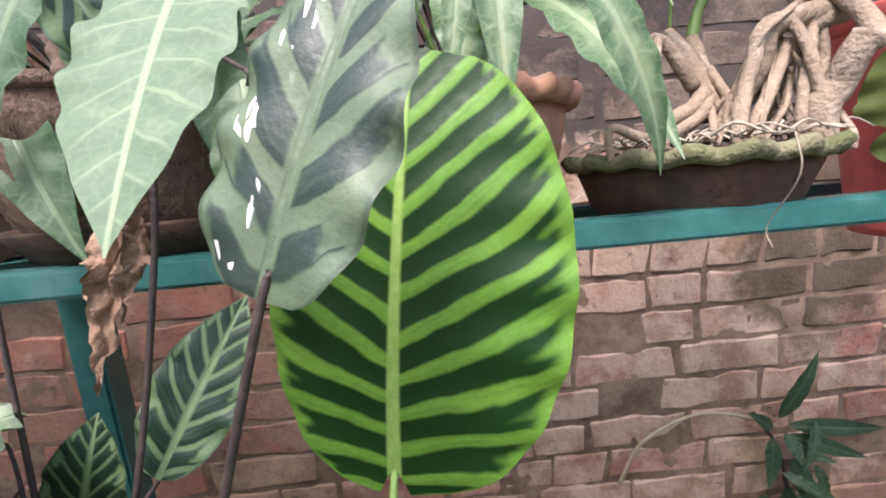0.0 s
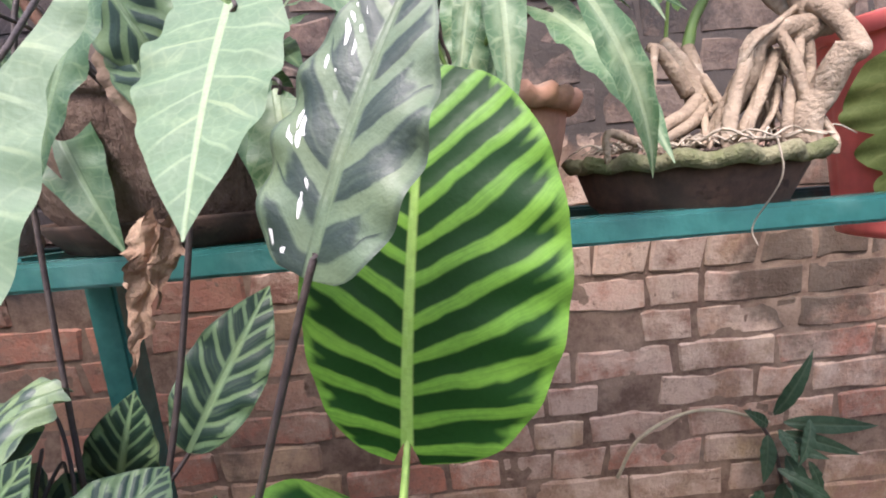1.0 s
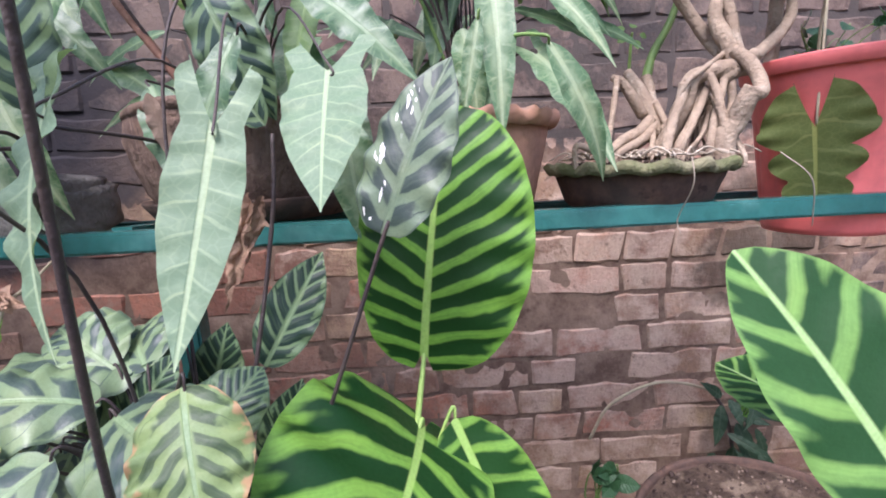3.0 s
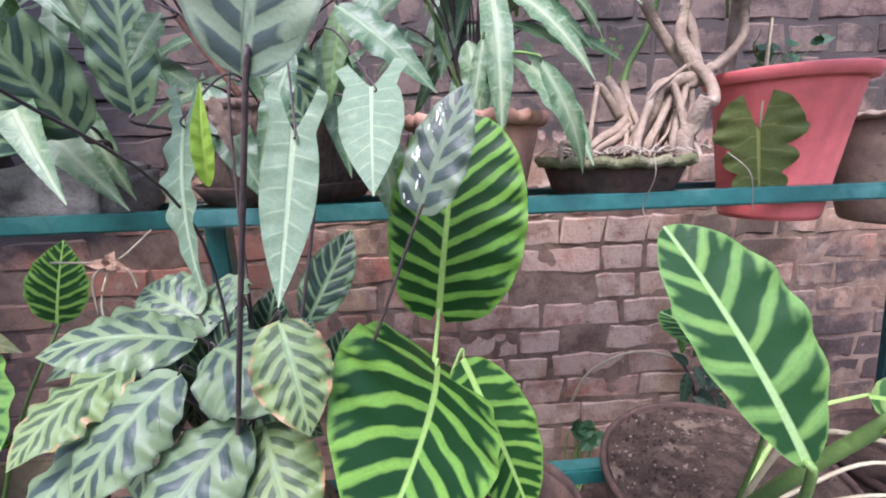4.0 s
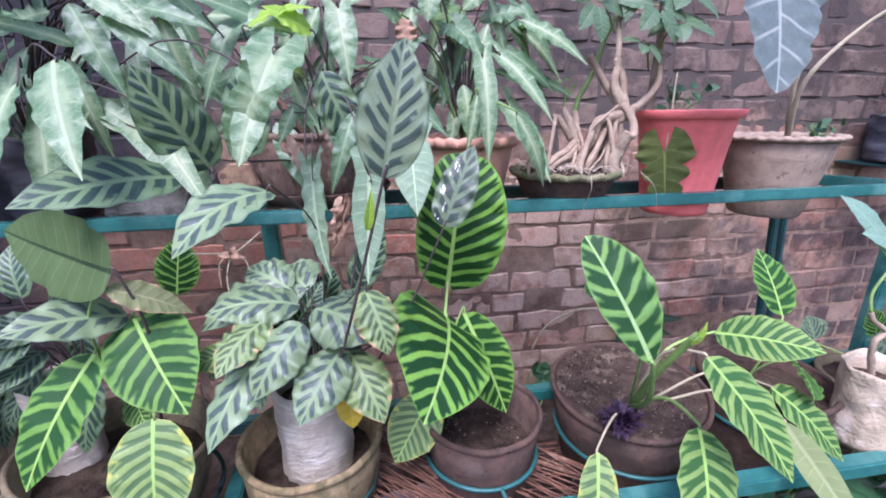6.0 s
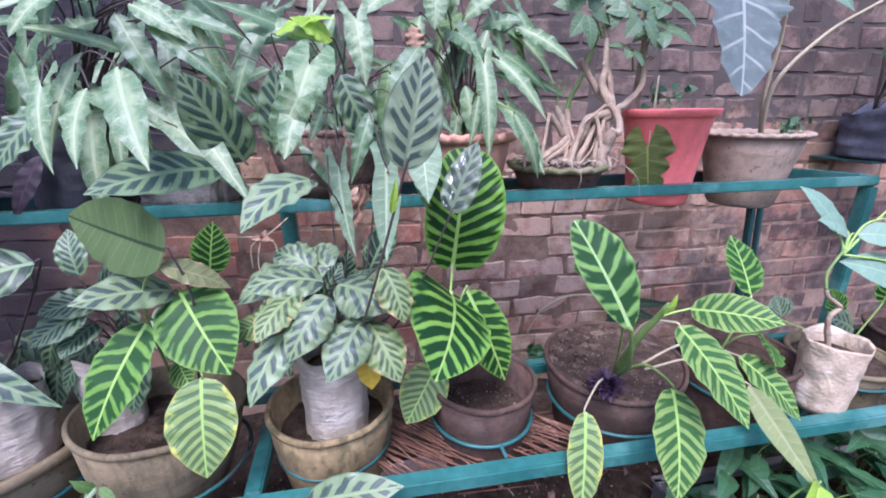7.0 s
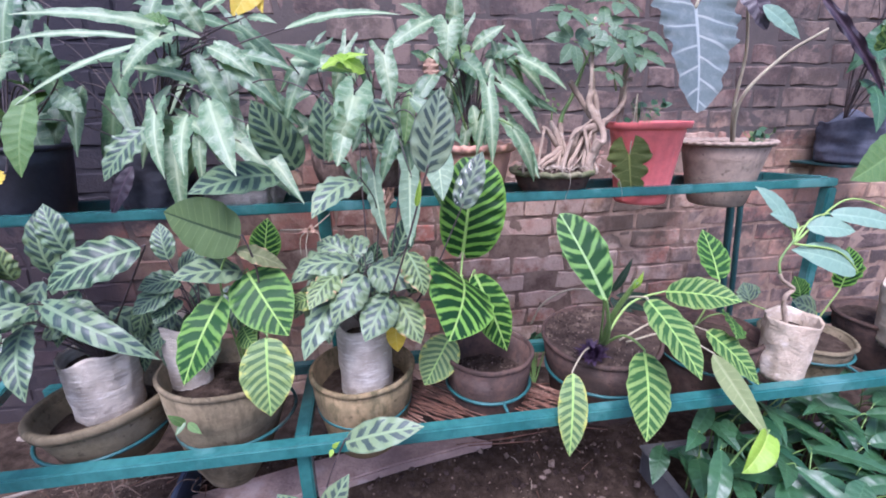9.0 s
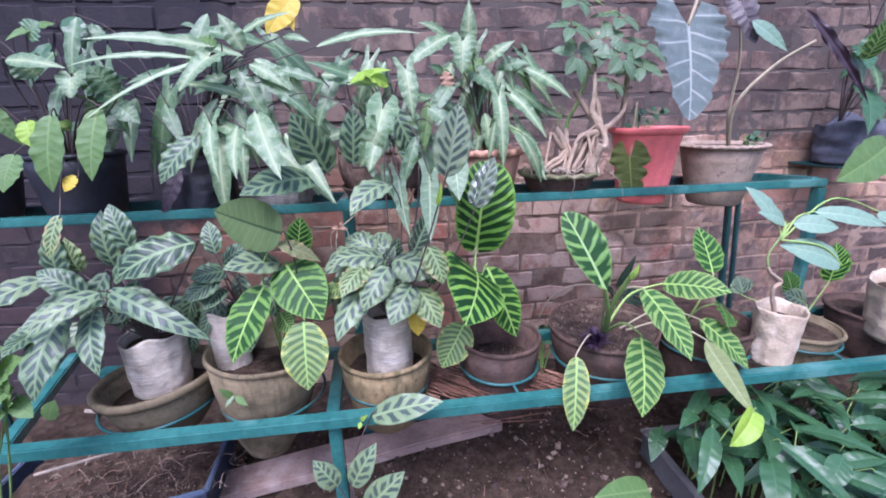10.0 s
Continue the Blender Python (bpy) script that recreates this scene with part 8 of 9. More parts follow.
# ---- bonsai with bare roots ----
bonsai = thing("bonsai_tree", (0.36, 0.45, 0.815), "old bonsai with pale bare aerial roots and a clipped top", "bonsai")
def limb(name, ends, r0, r1, mat=BARK, sides=11, knots=0.14):
    """A length of the tree; a root runs on into the soil of its bowl."""
    if name == "root":
        x, y, z = ends[-1]
        ends = (*ends, (x * 1.02 - ends[-2][0] * 0.02, y - 0.002, 0.812))
    return part(name, tube(ends, r0, r1, sides=sides, steps=7, knots=knots), mat, bonsai)
limb("trunk", ((0.401, 0.430, 0.906), (0.420, 0.430, 0.915), (0.444, 0.432, 0.918), (0.468, 0.434, 0.920)), 0.0083, 0.0106)
limb("trunk", ((0.434, 0.432, 0.908), (0.449, 0.430, 0.915), (0.463, 0.434, 0.925), (0.475, 0.436, 0.933)), 0.009, 0.0068)
limb("branch", ((0.395, 0.475, 1.024), (0.421, 0.475, 0.989), (0.445, 0.465, 0.951), (0.454, 0.445, 0.929), (0.460, 0.435, 0.915)), 0.0065, 0.0079)
limb("branch", ((0.455, 0.436, 0.918), (0.447, 0.440, 0.942), (0.436, 0.450, 0.975), (0.443, 0.455, 1.007), (0.443, 0.460, 1.038), (0.443, 0.470, 1.090), (0.450, 0.480, 1.161)), 0.0099, 0.0036)
limb("branch", ((0.460, 0.436, 0.921), (0.454, 0.442, 0.951), (0.451, 0.450, 0.985), (0.440, 0.458, 1.017)), 0.0072, 0.0059)
limb("branch", ((0.467, 0.436, 0.923), (0.485, 0.440, 0.937), (0.508, 0.445, 0.955), (0.523, 0.450, 0.975), (0.527, 0.455, 0.996), (0.531, 0.460, 1.016), (0.546, 0.465, 1.026)), 0.0072, 0.0044)
limb("branch", ((0.447, 0.430, 0.936), (0.452, 0.415, 0.921), (0.453, 0.400, 0.902), (0.445, 0.385, 0.886), (0.434, 0.385, 0.884)), 0.0065, 0.0079)
limb("root", ((0.438, 0.385, 0.890), (0.433, 0.390, 0.877), (0.431, 0.398, 0.860), (0.423, 0.402, 0.842)), 0.0102, 0.0117)
limb("root", ((0.422, 0.430, 0.915), (0.400, 0.428, 0.908), (0.396, 0.430, 0.887), (0.390, 0.438, 0.864), (0.381, 0.445, 0.836)), 0.0087, 0.0106)
limb("root", ((0.443, 0.440, 0.936), (0.405, 0.420, 0.915), (0.387, 0.415, 0.903), (0.379, 0.420, 0.883), (0.379, 0.430, 0.867)), 0.003, 0.0018)
limb("root", ((0.388, 0.422, 0.902), (0.382, 0.418, 0.883), (0.374, 0.415, 0.866), (0.362, 0.405, 0.836)), 0.0056, 0.0056)
limb("root", ((0.417, 0.424, 0.910), (0.418, 0.412, 0.891), (0.419, 0.405, 0.870), (0.422, 0.398, 0.841)), 0.0045, 0.004)
limb("root", ((0.436, 0.428, 0.910), (0.429, 0.420, 0.893), (0.418, 0.412, 0.867), (0.410, 0.405, 0.840)), 0.004, 0.0044)
limb("root", ((0.419, 0.430, 0.899), (0.409, 0.425, 0.880), (0.396, 0.420, 0.858), (0.379, 0.410, 0.835)), 0.0044, 0.0056)
limb("root", ((0.445, 0.430, 0.908), (0.444, 0.425, 0.877), (0.426, 0.420, 0.837)), 0.0044, 0.004)
limb("root", ((0.439, 0.450, 0.907), (0.438, 0.460, 0.875), (0.430, 0.470, 0.832)), 0.0059, 0.004)
limb("trunk", ((0.379, 0.465, 0.850), (0.382, 0.475, 0.868), (0.378, 0.485, 0.896), (0.369, 0.495, 0.918), (0.365, 0.505, 0.932)), 0.0124, 0.0056)
limb("trunk", ((0.370, 0.472, 0.876), (0.355, 0.470, 0.897), (0.341, 0.470, 0.915), (0.330, 0.468, 0.919)), 0.0072, 0.004)
limb("trunk", ((0.381, 0.477, 0.875), (0.387, 0.490, 0.900), (0.392, 0.510, 0.925)), 0.0083, 0.0068)
limb("root", ((0.377, 0.468, 0.869), (0.357, 0.455, 0.856), (0.332, 0.442, 0.847), (0.305, 0.430, 0.833), (0.271, 0.420, 0.842)), 0.0079, 0.0024)
limb("root", ((0.381, 0.466, 0.864), (0.358, 0.445, 0.848), (0.319, 0.425, 0.831)), 0.0061, 0.0028)
limb("root", ((0.334, 0.465, 0.917), (0.321, 0.445, 0.880), (0.308, 0.430, 0.828)), 0.0034, 0.003)
limb("root", ((0.385, 0.475, 0.891), (0.388, 0.460, 0.871), (0.391, 0.440, 0.841)), 0.0044, 0.0032)
limb("root", ((0.376, 0.460, 0.860), (0.366, 0.440, 0.844), (0.353, 0.420, 0.828)), 0.0034, 0.0024)
limb("root", ((0.389, 0.466, 0.864), (0.388, 0.450, 0.847), (0.362, 0.425, 0.830)), 0.0044, 0.0032)
limb("branch", ((0.392, 0.510, 0.925), (0.400, 0.512, 0.953), (0.421, 0.515, 0.989), (0.438, 0.520, 1.030), (0.454, 0.525, 1.067), (0.481, 0.530, 1.122)), 0.0056, 0.0026, STEM)
rr = random.Random(11)
for i in range(34):
    sx, sz = rr.choice(((0.38, 0.862), (0.4, 0.88), (0.42, 0.905), (0.436, 0.9), (0.43, 0.88)))
    ex = min(max(sx + rr.uniform(-0.06, 0.02), 0.285), 0.44)
    ey = 0.45 + rr.uniform(-0.06, 0.05)
    limb("root", ((sx, 0.44, sz), ((sx + ex) / 2 + rr.uniform(-0.008, 0.008), (0.44 + ey) / 2, (sz + 0.82) / 2), (ex, ey, 0.826)), rr.uniform(0.0014, 0.003), rr.uniform(0.001, 0.002), sides=6)
bm = bmesh.new()
for i in range(130):
    a, d = rr.uniform(0, math.tau), rr.uniform(0.01, 0.085)
    p = Vector((0.361 + math.cos(a) * d, 0.452 + math.sin(a) * d, 0.827))
    b = rr.uniform(0, math.tau)
    q = Vector((math.cos(b), math.sin(b), 0)) * rr.uniform(0.02, 0.045)
    tube((p, p + q * 0.5 + Vector((0, 0, rr.uniform(0.001, 0.01))), p + q), rr.uniform(0.0008, 0.0018), 0.0007, sides=4, steps=3, bm=bm)
tagged(part("root_litter", bm, CORD, bonsai, "tangle of dry fibrous roots"), "tangle of dry fibrous roots", kind="stuff")
part("thread", tube(((0.352, 0.345, 0.826), (0.352, 0.34, 0.8), (0.356, 0.368, 0.765), (0.358, 0.365, 0.75)), 0.0007, 0.0005, sides=4), CORD, bonsai)
part("thread", tube(((0.45, 0.36, 0.826), (0.475, 0.35, 0.8), (0.495, 0.365, 0.76), (0.5, 0.37, 0.75)), 0.0007, 0.0005, sides=4), CORD, bonsai)


def whorl(at, r, n=6, tilt=(0, 0, 0), mat=None, stem_from=None):
    """A hand of narrow leaflets round one point."""
    c = Vector(at)
    m = pose(0, 0, 0, *tilt).to_3x3()
    for i in range(n):
        a = i * math.tau / n + rr.uniform(-0.2, 0.2)
        d = m @ Vector((math.cos(a), math.sin(a), -0.25))
        leaf(bonsai, "oval", mat or DARK_LEAF, c + d * 0.01, c + d * r * rr.uniform(0.8, 1.1), r * 0.44, 0.08, tuple(m @ Vector((0, 0, 1))), wave=0.04)
    if stem_from:
        part("twig", tube((stem_from, Vector(stem_from).lerp(c, 0.6) + Vector((0, 0, 0.01)), c), 0.002, 0.0012, sides=5), STEM, bonsai)


limb("trunk", ((0.545, 0.5, 0.91), (0.55, 0.505, 0.97), (0.56, 0.515, 1.06), (0.552, 0.51, 1.14)), 0.0085, 0.007, BARK)
whorl((0.365, 0.495, 0.975), 0.022, 5, (60, 0, 0), PLAIN_LEAF, (0.366, 0.503, 0.932))
for p, r, f in (((0.37, 0.45, 1.17), 0.042, (0.44, 0.475, 1.14)), ((0.385, 0.44, 1.105), 0.046, (0.432, 0.46, 1.06)), ((0.5, 0.44, 1.1), 0.05, (0.442, 0.465, 1.08)),
                ((0.55, 0.45, 1.08), 0.046, (0.52, 0.47, 1.02)), ((0.465, 0.46, 1.14), 0.044, (0.447, 0.47, 1.13)), ((0.57, 0.47, 1.13), 0.046, (0.556, 0.512, 1.1)),
                ((0.475, 0.43, 1.04), 0.034, (0.51, 0.465, 1.0)), ((0.4, 0.5, 1.24), 0.05, (0.46, 0.48, 1.22)), ((0.52, 0.5, 1.2), 0.05, (0.46, 0.48, 1.2))):
    whorl(p, r * 1.5, 6, (rr.uniform(20, 60), rr.uniform(-25, 25), 0), UMBRELLA, f)

# ---- ground cover of dark pointed leaves ----
lily = thing("peace_lily", (0.95, 0.1, 0.05), "thick clump of dark glossy pointed leaves in a tub", "plant")
rr = random.Random(21)
for i in range(430):
    cx, cy = rr.uniform(0.6, 1.6), rr.uniform(-0.34, 0.28)
    a = rr.gauss(-1.35, 1.1)
    r0 = Vector((cx, cy, 0.06))
    h = rr.uniform(0.1, 0.24) * (1.05 - 0.15 * (cx - 0.6))
    b = r0 + Vector((math.cos(a) * 0.05, math.sin(a) * 0.05, h))
    t = b + Vector((math.cos(a), math.sin(a), rr.uniform(-0.7, 0.25))) * rr.uniform(0.085, 0.15)
    leaf(lily, "lance", DARK_LEAF if i % 4 else DEEP_LEAF, b, t, rr.uniform(0.03, 0.048), rr.uniform(0.06, 0.16), (rr.uniform(-0.4, 0.4), -0.35, 1), root=r0 if i % 2 else None, stem=STEM, fold=rr.uniform(0.15, 0.45), wave=0.05, rad=0.0018)
tub = thing("grey_tub", (1.0, 0.1, 0.0), "low grey plastic tub of plants on the ground", "tub")
part("base", box(bmesh.new(), (0.6, -0.31, 0.002), (1.64, 0.29, 0.012), 0.002), GREY_TUB, tub, smooth=False)
for lo, hi in (((0.59, -0.32, 0.0), (1.65, -0.31, 0.08)), ((0.59, 0.29, 0.0), (1.65, 0.3, 0.08)), ((0.59, -0.31, 0.0), (0.6, 0.29, 0.08)), ((1.64, -0.31, 0.0), (1.65, 0.29, 0.08))):
    part("side", box(bmesh.new(), lo, hi, 0.003), GREY_TUB, tub, smooth=False)
    part("lip", box(bmesh.new(), (lo[0] - 0.006, lo[1] - 0.006, 0.081), (hi[0] + 0.006, hi[1] + 0.006, 0.088), 0.003), GREY_TUB, tub, smooth=False)
part("soil", box(bmesh.new(), (0.601, -0.309, 0.013), (1.639, 0.289, 0.06), 0.0), SOIL, tub)

# ---- clutter on the stand and the ground ----
mat_of_sticks = thing("stick_mat", (0.1, 0.25, 0.345), "bundle of thin brown broom sticks laid across the lower tier", "sticks")
rr = random.Random(5)
for i in range(70):
    x = rr.uniform(-0.03, 0.33)
    y0 = rr.uniform(0.14, 0.2)
    p = Vector((x, y0, 0.352 + rr.uniform(-0.006, 0.006)))
    q = p + Vector((rr.uniform(-0.12, -0.02) - 0.1, rr.uniform(0.12, 0.2), rr.uniform(-0.004, 0.012)))
    part("stick", tube((p, p.lerp(q, 0.5) + Vector((0, 0, rr.uniform(-0.004, 0.004))), q), rr.uniform(0.0011, 0.0022), 0.001, sides=5, steps=3), STICK, mat_of_sticks)
for i in range(40):
    x = rr.uniform(0.0, 0.45)
    p = Vector((x, rr.uniform(0.16, 0.32), 0.3 + rr.uniform(-0.02, 0.02)))
    q = p + Vector((rr.uniform(0.1, 0.2), rr.uniform(-0.03, 0.03), rr.uniform(-0.02, 0.01)))
    part("stick", tube((p, q), rr.uniform(0.0011, 0.002), 0.001, sides=5, steps=2), STICK, mat_of_sticks)
slab = thing("stone_slab", (-0.2, 0.4, 0.0), "long pinkish stone slab lying on the soil under the stand", "slab")
bm = box(bmesh.new(), (-0.42, -0.05, 0.0), (0.42, 0.05, 0.034), 0.005)
bmesh.ops.subdivide_edges(bm, edges=bm.edges, cuts=2, use_grid_fill=True)
for v in bm.verts:
    v.co += Vector((0.6, 1, 1)) * 0.006 * noise.noise(v.co * 18)
part("slab", moved(bm, (-0.205, 0.415, 0.006), (0, 0, 11.6)), SLAB, slab, smooth=False)
tray = thing("blue_tray", (-0.72, 0.25, 0.0), "worn blue plastic tray of soil and roots under the stand", "tray")
def tray_wall(a, b, c, d):
    part("side", bar(a, b, 0.012), NAVY, tray, smooth=False)
    bm = bmesh.new()
    vs = [bm.verts.new(p) for p in (a, b, d, c)]
    bm.faces.new(vs)
    bmesh.ops.solidify(bm, geom=bm.faces[:], thickness=0.004)
    part("side_panel", bm, NAVY, tray, smooth=False)
tray_wall((-0.56, 0.2, 0.15), (-0.58, 0.46, 0.15), (-0.58, 0.21, 0.004), (-0.6, 0.45, 0.004))
tray_wall((-0.56, 0.2, 0.15), (-1.05, 0.1, 0.15), (-0.58, 0.21, 0.004), (-1.04, 0.11, 0.004))
tray_wall((-1.05, 0.1, 0.15), (-1.07, 0.42, 0.15), (-1.04, 0.11, 0.004), (-1.06, 0.41, 0.004))
bm = bmesh.new()
n = 24
g2 = [[bm.verts.new((-1.05 + 0.47 * i / n, 0.12 + 0.012 * 0 + 0.32 * j / n + 0.2 * 0.47 * i / n * 0.3, 0.12 + 0.02 * noise.noise(Vector((i * 0.4, j * 0.4, 2))) + 0.01 * noise.noise(Vector((i, j, 5))))) for i in range(n + 1)] for j in range(n + 1)]
for a, b in zip(g2, g2[1:]):
    for i in range(n):
        bm.faces.new((a[i], a[i + 1], b[i + 1], b[i]))
part("soil", bm, CRUST, tray, "dark soil with root scraps")
rr = random.Random(17)
for i in range(16):
    p = Vector((rr.uniform(-0.95, -0.52), rr.uniform(0.18, 0.36), 0.135))
    q = Vector((rr.uniform(-0.08, 0.08), rr.uniform(-0.06, 0.06), 0))
    part("root_scrap", tube((p, p + q * 0.5 + Vector((0, 0, rr.uniform(0.005, 0.03))), p + q), rr.uniform(0.001, 0.0025), 0.001, sides=5, steps=4), ROOT, tray)
purple = thing("purple_succulent", (0.345, 0.165, 0.46), "tuft of dark purple curly foliage in a pot of crusted soil", "plant")
for i in range(80):
    a, e = rr.uniform(0, math.tau), rr.uniform(0.1, 1.3)
    c = Vector((0.345, 0.165, 0.464))
    dv = Vector((math.cos(a) * math.cos(e), math.sin(a) * math.cos(e), math.sin(e)))
    leaf(purple, "lance", PURPLE, c + dv * 0.008, c + dv * rr.uniform(0.028, 0.046), 0.012, 0.15, (0, 0, 1), fold=0.4, wave=0.2)
dead = thing("dead_leaf", (-0.05, 0.33, 0.78), "crumpled dry brown leaf hanging over the upper rail", "dead leaf", "dead leaves")
for base, tip, w, face, seed in (((-0.047, 0.335, 0.812), (-0.085, 0.341, 0.699), 0.016, (0.2, -1, 0.1), 3), ((-0.06, 0.34, 0.806), (-0.072, 0.343, 0.745), 0.018, (-0.5, -1, 0.1), 9), ((-0.04, 0.34, 0.808), (-0.06, 0.336, 0.75), 0.014, (0.6, -1, 0.0), 12)):
    bm = blade("lance", base, tip, w, 0.03, face, 0.9, 0.5, rows=44, cols=8, seed=seed, ripples=2.3)
    for v in bm.verts:
        v.co += noise.noise_vector(v.co * 85) * 0.0045 + noise.noise_vector(v.co * 210) * 0.0018
    part("leaf", bm, DEAD, dead)
twig = thing("dry_flower_stalks", (-0.25, 0.27, 0.7), "dry bent flower stalks with a withered head", "twigs")
for ends in (((-0.261, 0.274, 0.748), (-0.23, 0.272, 0.747), (-0.205, 0.27, 0.748)), ((-0.205, 0.27, 0.745), (-0.19, 0.272, 0.755), (-0.165, 0.27, 0.775)), ((-0.21, 0.27, 0.745), (-0.225, 0.27, 0.73), (-0.228, 0.272, 0.695)), ((-0.2, 0.27, 0.745), (-0.19, 0.27, 0.735), (-0.187, 0.27, 0.72)), ((-0.21, 0.272, 0.742), (-0.215, 0.26, 0.7), (-0.2, 0.25, 0.6))):
    part("stalk", tube(ends, 0.0012, 0.0008, sides=5), STEM_PALE, twig)
for i in range(7):
    c = Vector((-0.205, 0.268, 0.746))
    part("petal", blade("lance", c, c + Vector((rr.uniform(-0.02, 0.02), rr.uniform(-0.012, 0.004), rr.uniform(-0.012, 0.012))), 0.009, 0.1, (0, -1, 0.2), 0.5, 0.3, rows=6, cols=2, seed=i), DEAD, twig)
vine = thing("wall_weed", (0.72, 0.8, 0.3), "dusty weed with long narrow leaves rooted in the brick wall", "plant")
part("stem", tube(((0.448, 0.8, 0.213), (0.49, 0.8, 0.29), (0.577, 0.8, 0.335), (0.66, 0.805, 0.33), (0.75, 0.8, 0.3)), 0.0035, 0.003), STEM_PALE, vine)
part("stem", tube(((0.72, 0.815, 0.32), (0.76, 0.8, 0.25), (0.78, 0.79, 0.14), (0.79, 0.78, 0.02)), 0.004, 0.004), STEM_DARK, vine)
for b, t, w in (((0.75, 0.79, 0.32), (0.81, 0.78, 0.452), 0.04), ((0.76, 0.78, 0.31), (0.94, 0.77, 0.29), 0.04), ((0.76, 0.78, 0.29), (0.9, 0.76, 0.24), 0.035), ((0.74, 0.79, 0.3), (0.68, 0.78, 0.345), 0.03),
                ((0.77, 0.78, 0.24), (0.8, 0.75, 0.13), 0.05), ((0.78, 0.78, 0.2), (0.86, 0.74, 0.11), 0.05), ((0.77, 0.78, 0.18), (0.72, 0.74, 0.1), 0.05), ((0.78, 0.78, 0.14), (0.8, 0.73, 0.04), 0.05), ((0.74, 0.79, 0.28), (0.71, 0.76, 0.2), 0.04), ((0.78, 0.78, 0.12), (0.9, 0.74, 0.08), 0.04)):
    leaf(vine, "lance", WEED, b, t, w * 0.8, 0.06, (0, -1, 0.4))
for i in range(16):
    c = Vector((rr.uniform(0.72, 0.82), rr.uniform(0.74, 0.79), rr.uniform(0.06, 0.34)))
    leaf(vine, "lance", WEED, c, c + Vector((rr.uniform(-0.07, 0.07), rr.uniform(-0.04, 0.0), rr.uniform(-0.08, 0.03))), rr.uniform(0.018, 0.03), 0.08, (0, -1, 0.4), wave=0.12)
weed = thing("ground_weed", (0.44, 0.7, 0.0), "small bright green weed growing at the foot of the wall", "plant")
for i in range(9):
    a = rr.uniform(0, math.tau)
    c = Vector((0.44 + rr.uniform(-0.03, 0.03), 0.71, rr.uniform(0.16, 0.23)))
    leaf(weed, "oval", DARK_LEAF, c, c + Vector((math.cos(a) * 0.05, -0.025, math.sin(a) * 0.03)), 0.035, 0.06, (0, -1, 0.5), root=(0.44, 0.72, 0.0))
weed = thing("pot_weed", (0.9, 0.46, 0.86), "small clover-like weeds sprouting in a clay planter", "plant")
for i in range(16):
    c = Vector((0.92 + rr.uniform(-0.03, 0.03), 0.47 + rr.uniform(-0.02, 0.02), 0.865 + rr.uniform(0.0, 0.04)))
    a = rr.uniform(0, math.tau)
    leaf(weed, "oval", DARK_LEAF, c, c + Vector((math.cos(a) * 0.02, -0.012, math.sin(a) * 0.012)), 0.016, 0.05, (0, -1, 0.8), root=(0.9, 0.45, 0.84), rad=0.0008)
weed = thing("pot_weed", (0.6, 0.5, 0.9), "small leafy weeds sprouting in the red pot", "plant")
for i in range(14):
    c = Vector((0.6 + rr.uniform(-0.06, 0.06), 0.48 + rr.uniform(-0.03, 0.03), 0.93 + rr.uniform(0.0, 0.05)))
    a = rr.uniform(0, math.tau)
    leaf(weed, "oval", DARK_LEAF, c, c + Vector((math.cos(a) * 0.025, -0.012, math.sin(a) * 0.014)), 0.018, 0.05, (0, -1, 0.8), root=(0.6, 0.49, 0.9), rad=0.0008)

# ---- loose crumbs on the soil of the pots, and litter on the ground ----
rr = random.Random(31)
def crumb_patch(name, spots, n, label):
    bm = bmesh.new()
    for i in range(n):
        cx, cy, cz, r, ax = rr.choice(spots)
        a, d = rr.uniform(0, math.tau), r * math.sqrt(rr.random())
        s = rr.uniform(0.0008, 0.003) * (1.8 if rr.random() < 0.06 else 1)
        p = Vector((cx + math.cos(a) * d, cy + math.sin(a) * d, cz + math.sin(a) * d * ax))
        m = Matrix.Translation(p) @ pose(0, 0, 0, rr.uniform(0, 360), rr.uniform(0, 360), 0) @ Matrix.Diagonal((s, s * rr.uniform(0.5, 1), s * rr.uniform(0.4, 0.9), 1))
        vs = [bm.verts.new(m @ Vector(c)) for c in ((1, 0, 0), (-1, 0, 0), (0, 1, 0), (0, -1, 0), (0, 0, 1), (0, 0, -1))]
        for f in ((0, 2, 4), (2, 1, 4), (1, 3, 4), (3, 0, 4), (2, 0, 5), (1, 2, 5), (3, 1, 5), (0, 3, 5)):
            bm.faces.new([vs[q] for q in f])
    tagged(part(name, bm, CRUMB, smooth=False), label, "soil", kind="stuff")


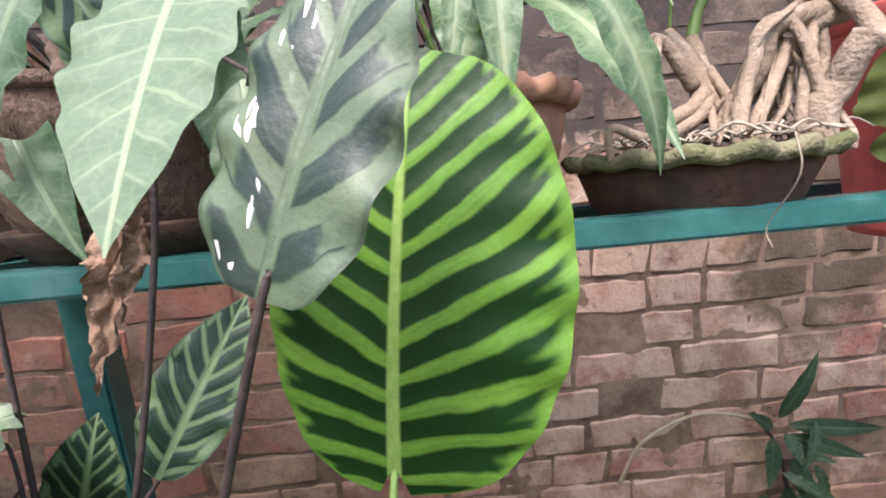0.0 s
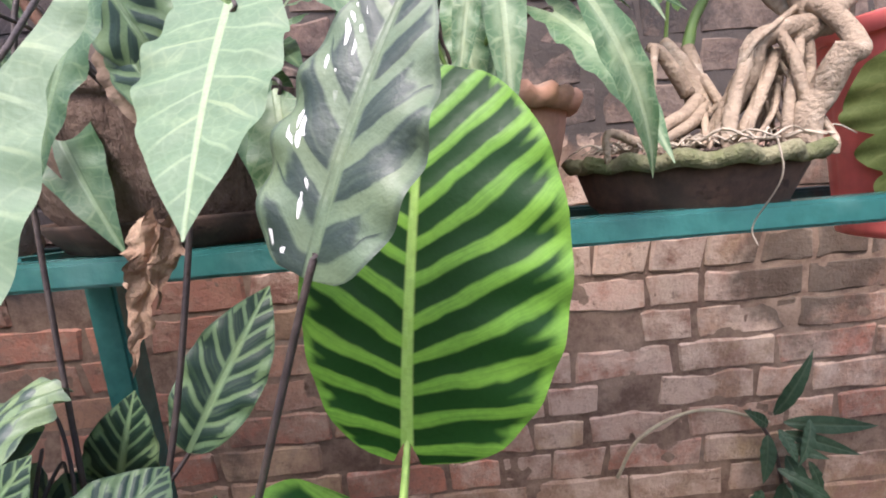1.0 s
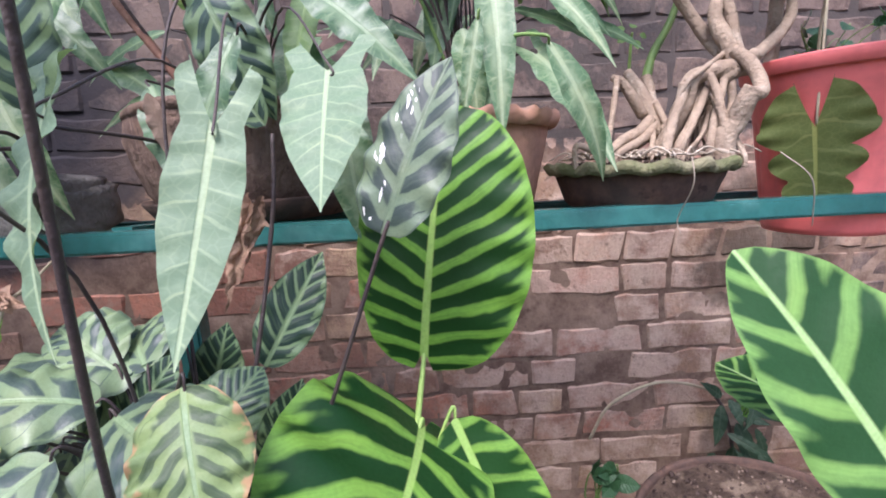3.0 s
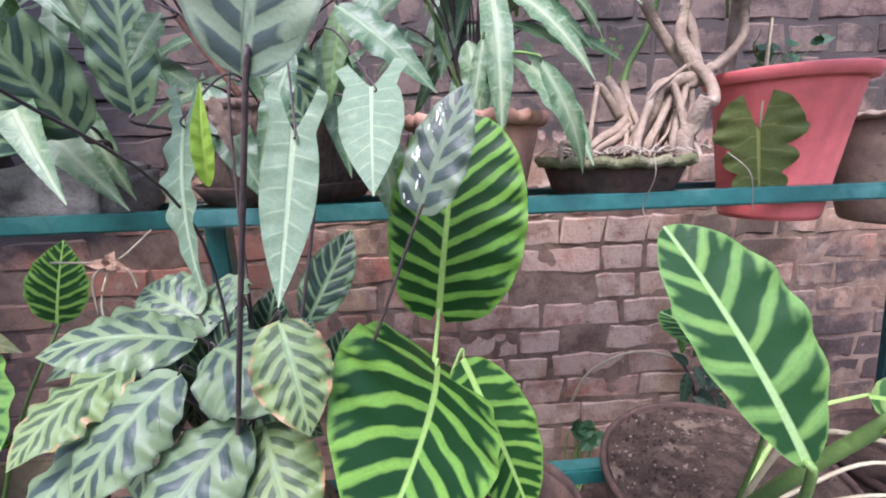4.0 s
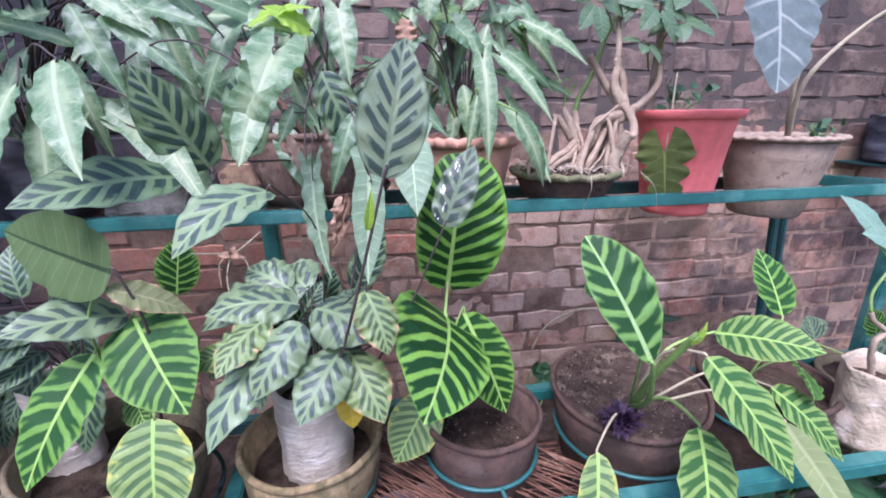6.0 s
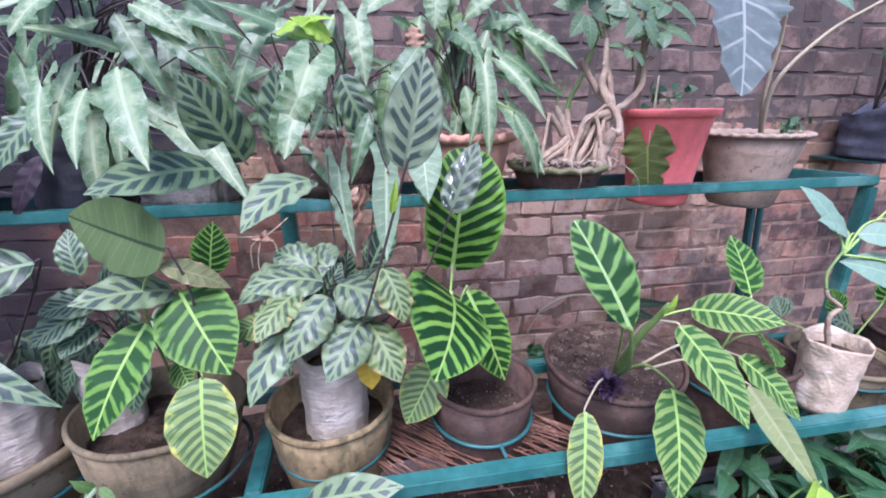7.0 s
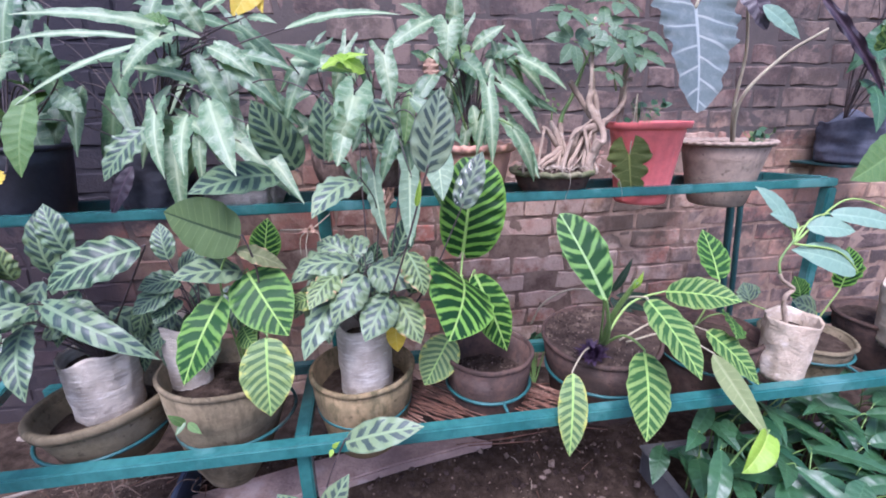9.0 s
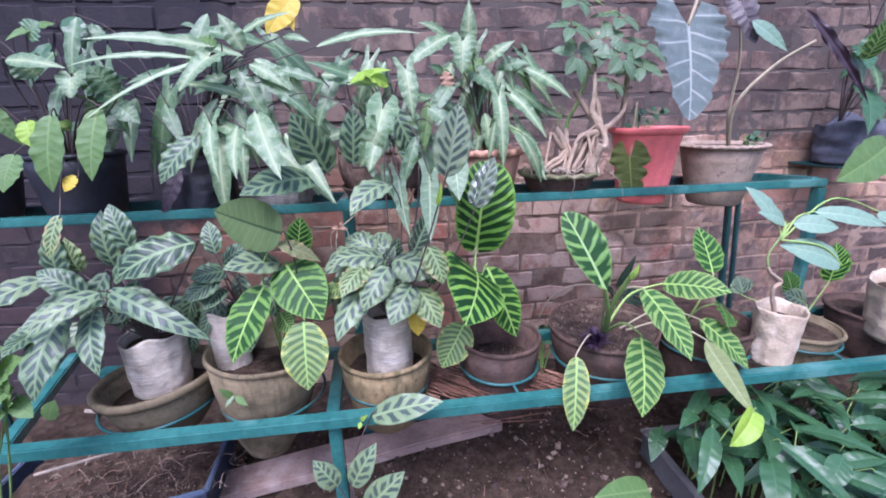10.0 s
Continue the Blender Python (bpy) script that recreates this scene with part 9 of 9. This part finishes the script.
crumb_patch("pot_crumbs", ((0.415, 0.262, 0.465, 0.12, 0.052), (0.415, 0.262, 0.465, 0.12, 0.052), (0.145, POTY, 0.405, 0.075, 0.0), (0.364, 0.46, 0.822, 0.09, 0.0)), 1900, "pale crumbs and grit on the soil of the pots")
crumb_patch("tray_crumbs", ((-0.75, 0.3, 0.125, 0.14, 0.0), (-0.9, 0.26, 0.125, 0.12, 0.0), (-0.68, 0.22, 0.125, 0.1, 0.0)), 2600, "loose crumbs of soil in the blue tray")
litter = thing("ground_litter", (0.1, 0.0, 0.0), "dry twigs and scraps of leaf strewn on the soil", "litter")
for i in range(46):
    p = Vector((rr.uniform(-0.5, 0.65), rr.uniform(-0.15, 0.45), 0.012))
    a = rr.uniform(0, math.tau)
    q = Vector((math.cos(a), math.sin(a), 0)) * rr.uniform(0.015, 0.07)
    part("twig", tube((p, p + q * 0.5 + Vector((0, 0, rr.uniform(0.0, 0.006))), p + q), rr.uniform(0.0006, 0.0018), 0.0006, sides=4, steps=3), rr.choice((STICK, CORD, DEAD)), litter)
for i in range(34):
    p = Vector((rr.uniform(-0.98, -0.5), rr.uniform(0.16, 0.4), 0.132))
    a = rr.uniform(0, math.tau)
    q = Vector((math.cos(a), math.sin(a), 0)) * rr.uniform(0.03, 0.1)
    w = Vector((-q.y, q.x, 0)) * rr.uniform(-0.5, 0.5)
    part("root_scrap", tube((p, p + q * 0.4 + w + Vector((0, 0, rr.uniform(0.0, 0.02))), p + q), rr.uniform(0.0008, 0.002), 0.0006, sides=4, steps=5), rr.choice((ROOT, STICK, ROOT)), tray)

# ---- bricks ----
rng = random.Random(8)
def brick_mesh(length, seed):
    bm = box(bmesh.new(), (-length / 2, 0, -(COURSE - JOINT) / 2), (length / 2, 0.05, (COURSE - JOINT) / 2), 0)
    bmesh.ops.bevel(bm, geom=list(bm.edges), offset=0.0045, segments=1, affect="EDGES")
    long_ones = [e for e in bm.edges if e.calc_length() > length * 0.6]
    bmesh.ops.subdivide_edges(bm, edges=long_ones, cuts=3, use_grid_fill=True)
    for v in bm.verts:
        v.co += Vector((noise.noise(v.co * 23 + Vector((seed, 0, 0))), 0.32 * noise.noise(v.co * 19 + Vector((0, seed, 0))), 0.8 * noise.noise(v.co * 27 + Vector((0, 0, seed))))) * 0.0105
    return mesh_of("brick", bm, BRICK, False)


LONG = [brick_mesh(0.196, 3.1 * i + 1) for i in range(14)]
SHORT = [brick_mesh(0.1, 5.3 * i + 2) for i in range(9)]
SHORT[0].name = "brick"
low_rows = bmesh.new()
for row in range(21):
    z = COURSE * (row + 0.5) - 0.0156
    x = -1.45 + (0.0 if row % 2 else -0.12) + rng.uniform(-0.02, 0.02)
    while x < 1.95:
        short = rng.random() < (0.5 if row % 2 else 0.3)
        length = 0.1 if short else 0.196
        deep = 0.016 if rng.random() < 0.06 else rng.uniform(0.0, 0.0038)
        place = pose(x + length / 2, WALL_Y + deep, z + rng.uniform(-0.0015, 0.0015), rng.uniform(-0.6, 0.6), rng.uniform(-0.8, 0.8), rng.uniform(-0.7, 0.7))
        shape = rng.choice(SHORT if short else LONG)
        if row < 3:
            shape = shape.copy()
            shape.transform(place)
            low_rows.from_mesh(shape)
            bpy.data.meshes.remove(shape)
        else:
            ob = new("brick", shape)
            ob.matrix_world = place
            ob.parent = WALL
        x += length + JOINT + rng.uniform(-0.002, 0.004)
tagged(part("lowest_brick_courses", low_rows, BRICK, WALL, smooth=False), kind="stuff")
